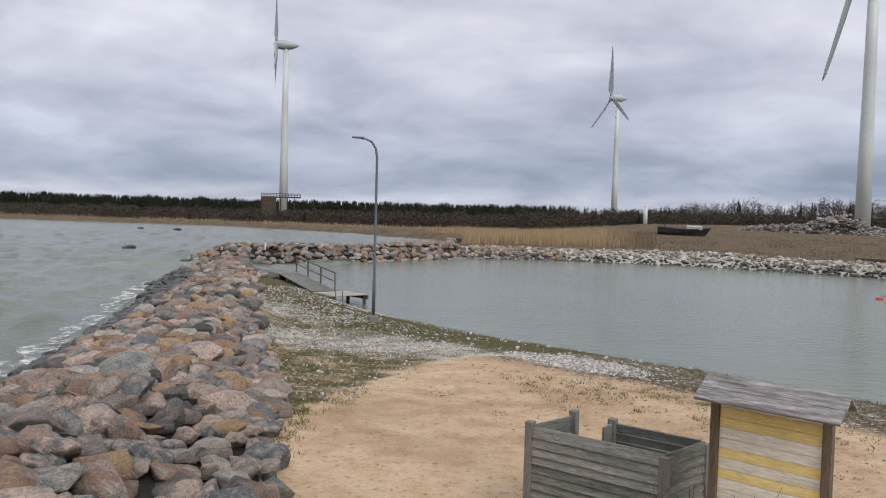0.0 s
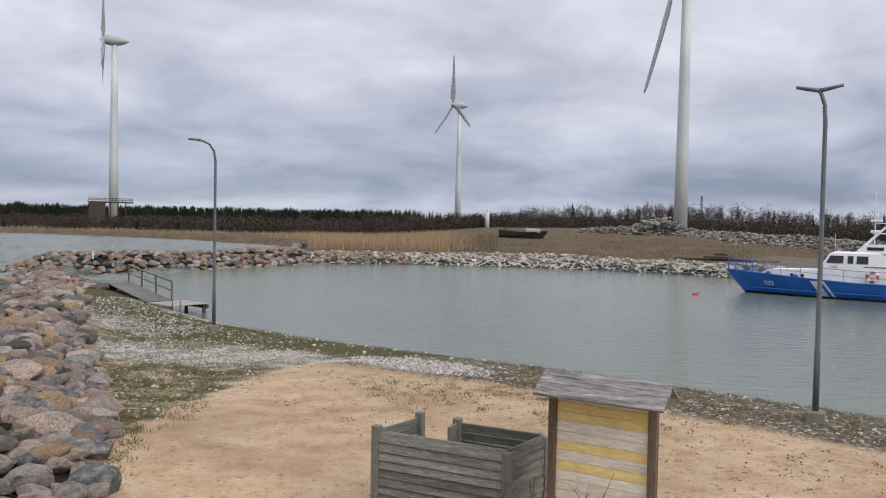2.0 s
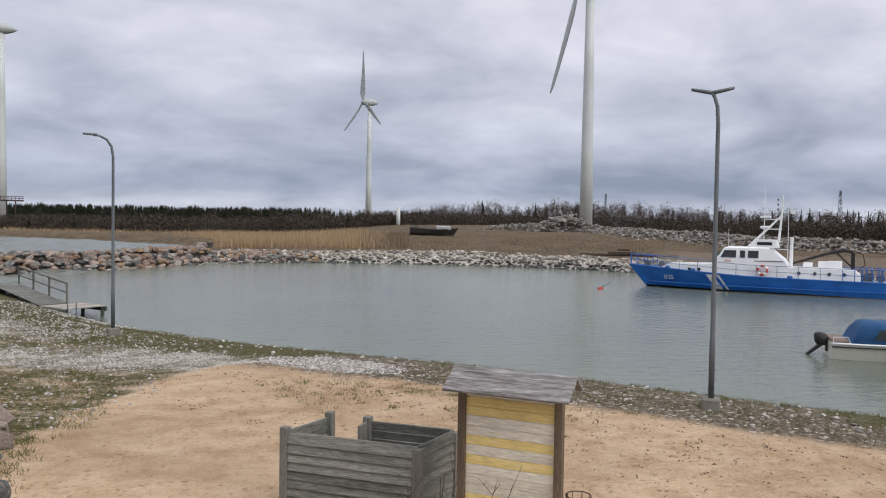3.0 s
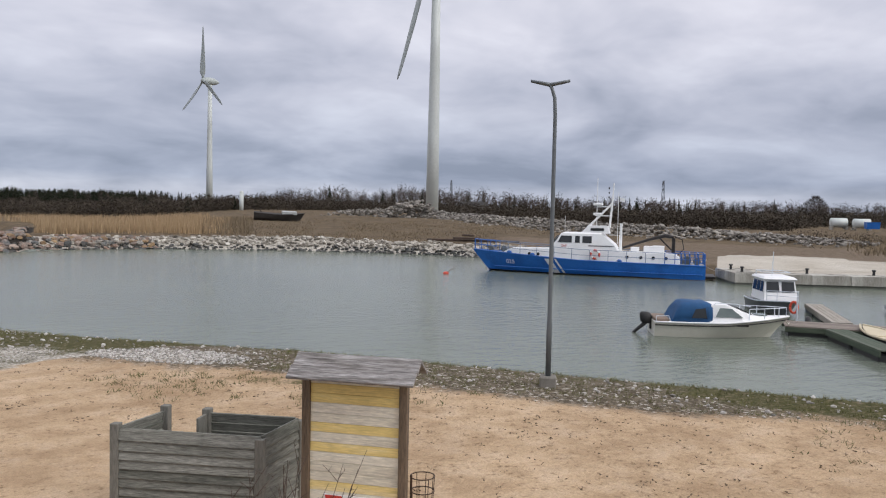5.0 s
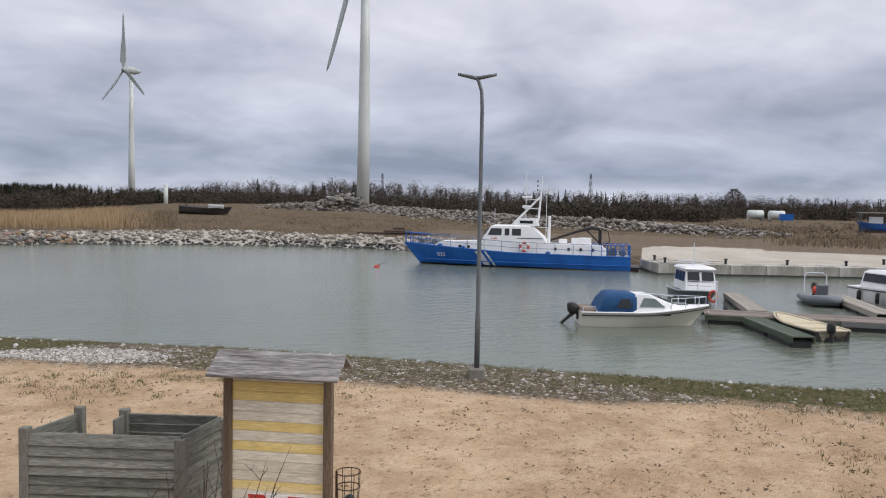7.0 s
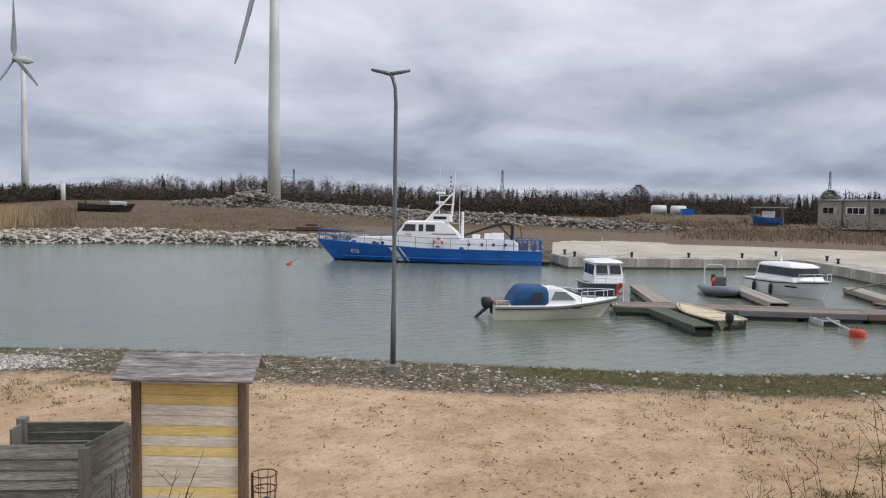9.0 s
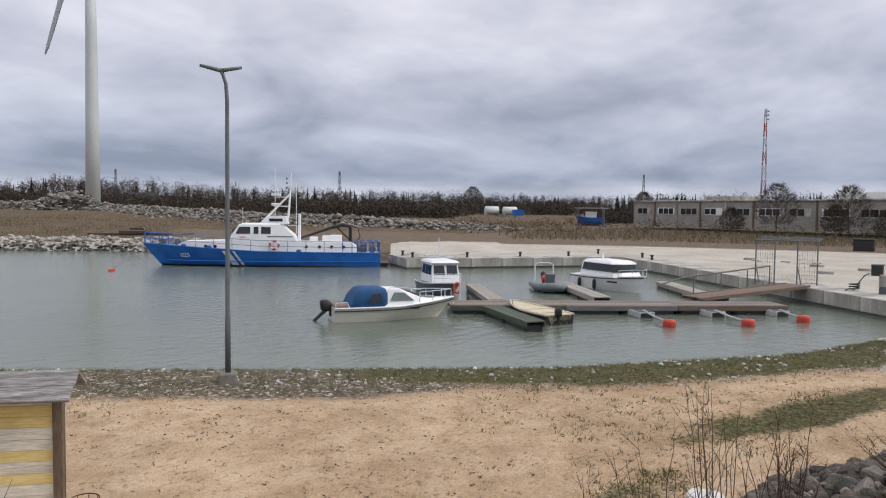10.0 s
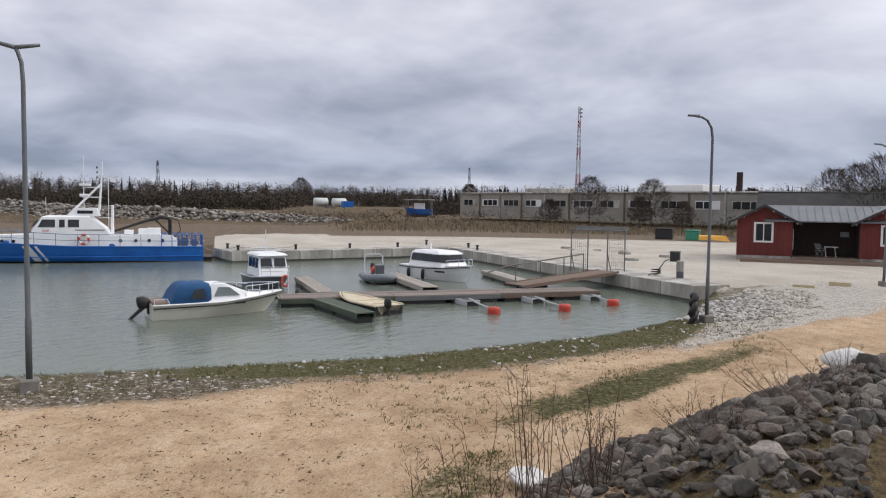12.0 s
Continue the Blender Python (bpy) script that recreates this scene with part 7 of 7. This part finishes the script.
tree_wood = material("bare tree bark", [(0.05, 0.038, 0.03), (0.10, 0.08, 0.065)], 2, 0.9, bump=0.0)
for k, (az, r, h) in enumerate(((77.4, 128, 8.4), (81.8, 121, 7.8), (88.5, 150, 7.2), (93.6, 100, 8.4), (95.0, 97, 8.8), (96.4, 94, 9.6), (97.6, 98, 9), (98.8, 92, 9.2), (68.5, 230, 9.5), (74.5, 128, 4.6), (81.0, 122, 5.0), (84.0, 118, 4.4), (56.0, 235, 8.5))):
    x, y = polar(az, r)
    rr = random.Random(300 + k)
    e = thing("bare_tree", pose(x, y, height_at(x, y)), "leafless tree with a fine rounded crown" if h > 6 else "leafless shrubby tree before the workshop", "tree", "bare trees")
    bm = tubed([(0, 0, -0.3), (0.1, 0, h * 0.3), (0, 0.1, h * 0.7)], [0.016 * h, 0.011 * h, 0.004 * h], 7)
    for _ in range(9):
        a, q = rr.uniform(0, 6.283), rr.uniform(0.2, 0.6)
        l = h * rr.uniform(0.22, 0.36)
        tube(bm, [(0.05, 0, h * q), (l * 0.5 * math.cos(a), l * 0.5 * math.sin(a), h * (q + 0.14)), (l * math.cos(a), l * math.sin(a), h * min(0.95, q + 0.32))], [0.005 * h, 0.0035 * h, 0.0015 * h], 5)
    part("trunk", bm, tree_wood, e)
    tw = []
    for _ in range(1700):
        a, q = rr.uniform(0, 6.283), rr.uniform(0.22, 0.95)
        rad = h * 0.40 * math.sqrt(rr.random()) * math.sin(math.pi * min(0.97, max(0.2, q)))
        b = (rad * math.cos(a), rad * math.sin(a), h * q)
        l = h * rr.uniform(0.06, 0.12)
        tw.append((b, (b[0] + l * 0.7 * math.cos(a) + rr.uniform(-.2, .2), b[1] + l * 0.7 * math.sin(a) + rr.uniform(-.2, .2), b[2] + l * rr.uniform(0.4, 1)), 0.0052 * r ** 0.55))
    cr_ob = blades("crown", tw, bare_mat)
    cr_ob.parent = e

reeds = []
for _ in range(15000):
    az = rnd.choice((rnd.uniform(-1, 16), rnd.uniform(1, 13)))
    r = rnd.uniform(97, 170)
    x, y = polar(az, r)
    reeds.append((x, y, rnd.uniform(1.0, 1.9) * (1 if az < 13 else 0.6), 0.10))
for _ in range(30000):
    az, r = rnd.uniform(11, 62), rnd.uniform(82, 165)
    if (az < 34 or r > 116) and noise.noise(Vector((az * 0.35, r * 0.06, 7))) + rnd.uniform(-0.4, 0.4) > -0.05:
        reeds.append((*polar(az, r), rnd.uniform(0.15, 0.45), 0.09))
for _ in range(6000):
    az, r = rnd.uniform(-40, 6), rnd.uniform(200, 330)
    reeds.append((*polar(az, r), rnd.uniform(0.5, 1.1), 0.22))
for _ in range(9000):
    az, r = rnd.uniform(58, 101), rnd.uniform(96, 150)
    reeds.append((*polar(az, r), rnd.uniform(0.3, 0.9), 0.12))
xy = np.array([(a, b) for a, b, *_ in reeds])
zz = ground_height(xy[:, 0], xy[:, 1])
dd, ll = coast_distance(xy[:, 0], xy[:, 1])
items = [((x, y, z - 0.05), (x + rnd.uniform(-.25, .25), y + rnd.uniform(-.25, .25), z + h), w) for (x, y, h, w), z, d in zip(reeds, zz, dd) if d > 4.5]
low = [k for k in items if math.atan2(k[0][0], k[0][1]) > radians(13.5) - 0.02 * math.sin(k[0][1])]
tagged(blades("meadow_grass", low, dead_meadow), "dead brown grass of the far meadow", "grass", kind="stuff")
keep_low = set(low)
items = [k for k in items if k not in keep_low]
tagged(blades("dry_reeds", items, dry_grass), "tall straw-coloured reeds and dead grass", "reeds", kind="stuff")

# turf: short blades on the bank and in patches
tufts = []
for cx, cy, rx, ry, n in ((-2.9, 16.8, 1.5, 3.6, 3600), (-3.4, 24, 2.0, 2.6, 1500), (-0.6, 26.5, 2.8, 1.8, 1800), (-6.3, 36, 1.2, 4.5, 1200), (-2.5, 12.2, 0.3, 1.8, 500), (3.6, 16.6, 2.6, 1.0, 700), (7.5, 13.6, 3.0, 1.2, 500), (13.5, 6.6, 3.0, 1.6, 500), (15.0, 2.8, 3.4, 0.5, 500), (21.5, 0.4, 3.4, 0.5, 400), (8.8, 3.6, 1.8, 0.6, 1100), (12.4, 4.4, 3.2, 1.3, 500), (5.5, 15.3, 3.5, 0.9, 500)):
    for _ in range(n // 9):
        a, k = rnd.uniform(0, 6.3), math.sqrt(rnd.random())
        tufts.append((cx + rx * k * math.cos(a), cy + ry * k * math.sin(a)))
tufts += [tuple(p) for p in along(rnd, range(12, 17), 0.4, 4.6, 0.30, jitter=1.0)]
tufts += [tuple(p) for p in along(rnd, range(9, 12), 0.4, 3.0, 0.5, jitter=1.0)]
xy = np.array(tufts)
zz = ground_height(xy[:, 0], xy[:, 1])
items = []
for (x, y), z in zip(tufts, zz):
    if z < 0.08:
        continue
    for _ in range(9):
        bx, by = x + rnd.gauss(0, 0.07), y + rnd.gauss(0, 0.07)
        items.append(((bx, by, z - 0.01), (bx + rnd.gauss(0, 0.05), by + rnd.gauss(0, 0.05), z + rnd.uniform(0.03, 0.10)), 0.016))
tagged(blades("turf", items, green_grass), "short patchy green grass on the bank", "grass", kind="stuff")
items = []
cx, cy = np.random.uniform(6.5, 22, 2000), np.random.uniform(-7, 3.2, 2000)
md = mound_depth(cx, cy)
keep = (md > -0.3) & (md < 4.2)
cx, cy = cx[keep][:460], cy[keep][:460]
for x, y, z in zip(cx, cy, ground_height(cx, cy)):
    for _ in range(14):
        bx, by = x + rnd.gauss(0, 0.1), y + rnd.gauss(0, 0.1)
        items.append(((bx, by, z), (bx + rnd.gauss(0, 0.12), by + rnd.gauss(0, 0.12), z + rnd.uniform(0.05, 0.2)), 0.006))
tagged(blades("dead_grass", items, dead_meadow), "dead brown grass among the stones", "grass", kind="stuff")

# foam at the foot of the dike and a few whitecaps
foam_mat = material("sea foam", [(0.55, 0.57, 0.56), (0.75, 0.77, 0.76)], 4, 0.8, bump=0.2)
fnt = foam_mat.node_tree
ftc = fnt.nodes.new("ShaderNodeTexCoord")
fno = node(fnt, "ShaderNodeTexNoise", Scale=2.2, Detail=6.0, Roughness=0.7)
link(fnt, ftc.outputs["Object"], fno.inputs["Vector"])
link(fnt, ramp(fnt, fno.outputs[0], [(0.47, (0, 0, 0)), (0.62, (0.9, 0.9, 0.9))]), fnt.nodes["Principled BSDF"].inputs["Alpha"])
fv, ff = [], []
strips = [((-9.6, 8), (-11.0, 18), 1.5), ((-11.0, 18), (-13.3, 28), 1.2), ((-13.3, 28), (-16.1, 40), 0.9), ((-16.1, 40), (-18.0, 47), 0.7)]
caps = [((-40 - 6 * k + 9 * math.sin(k * 2.3), 40 + 9.5 * k + 6 * math.cos(k * 1.7)), 0.2 + 0.02 * k) for k in range(26)]
for a, b, w in strips:
    n = 60
    for i in range(n):
        q0, q1 = i / n, (i + 1) / n
        e0, e1 = (w * max(0.0, 0.35 + 0.9 * noise.noise(Vector((a[1] + q * (b[1] - a[1]), 0, 3)) * 0.55)) + 0.08 * rnd.random() for q in (q0, q1))
        if e0 + e1 < 0.2 * w:
            continue
        p = [(a[0] + (b[0] - a[0]) * q, a[1] + (b[1] - a[1]) * q) for q in (q0, q1)]
        k = len(fv)
        fv += [(p[0][0] + 0.5, p[0][1], 0.14), (p[1][0] + 0.5, p[1][1], 0.14), (p[1][0] - e1, p[1][1], 0.10), (p[0][0] - e0, p[0][1], 0.10)]
        ff.append((k, k + 1, k + 2, k + 3))
for (x, y), w in caps:
    k = len(fv)
    n = 9
    for i in range(n):
        u = i / (n - 1) * 2 - 1
        fv += [(x + u * 8 * w, y + 1.5 * w * math.sin(u * 4), 0.2), (x + u * 8 * w, y + 1.5 * w * math.sin(u * 4) + w * (1 - u * u) * (0.5 + rnd.random()), 0.12)]
    ff += [(k + 2 * i, k + 2 * i + 2, k + 2 * i + 3, k + 2 * i + 1) for i in range(n - 1)]
tagged(raw("foam", fv, ff, foam_mat), "white foam breaking on the boulders and small wave crests", "foam", kind="stuff")
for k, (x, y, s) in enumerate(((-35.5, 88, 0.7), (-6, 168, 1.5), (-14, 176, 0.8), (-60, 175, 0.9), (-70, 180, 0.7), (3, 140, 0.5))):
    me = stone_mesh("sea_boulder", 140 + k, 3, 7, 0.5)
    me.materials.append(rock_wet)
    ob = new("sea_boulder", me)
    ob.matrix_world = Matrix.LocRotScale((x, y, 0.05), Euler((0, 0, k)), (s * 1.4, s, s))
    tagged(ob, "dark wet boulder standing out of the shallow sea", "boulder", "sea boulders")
mk = thing("entrance_marker", pose(-16.3, 71.6, 1.5), "small white marker with a red top on the breakwater", "marker")
part("post", tubed([(0, 0, -0.5), (0, 0, 0.3)], 0.06, 10), trim_white, mk)
part("top", tubed([(0, 0, 0.29), (0, 0, 0.45)], [0.08, 0.03], 10), red_buoy, mk)

# dried weed and twigs trodden into the sand
wrack_mat = material("dried weed", [(0.10, 0.068, 0.042), (0.21, 0.15, 0.095)], 5, 0.9, bump=0.0, spread=0.6, per="island")
cx, cy = np.random.uniform(-3, 24, 3000), np.random.uniform(1.5, 20, 3000)
dist, leg = coast_distance(cx, cy)
md = mound_depth(cx, cy)
keep = (dist > 4.5) & (dist < 14) & (md < -0.3) & (np.hypot(cx, cy) > 6.5) & (leg > 7)
items = []
for x, y, z in zip(cx[keep], cy[keep], ground_height(cx[keep], cy[keep])):
    n = rnd.choice((1, 2, 2, 3, 5))
    for _ in range(n):
        a, l = rnd.uniform(0, 6.3), rnd.uniform(0.02, 0.07)
        bx, by = x + rnd.gauss(0, 0.05), y + rnd.gauss(0, 0.05)
        items.append(((bx, by, z + 0.004), (bx + l * math.cos(a), by + l * math.sin(a), z + rnd.uniform(0.008, 0.03)), rnd.uniform(0.015, 0.04)))
tagged(blades("dried_weed", items, wrack_mat), "scraps of dried weed and twigs on the sand", "dried weed", kind="stuff")
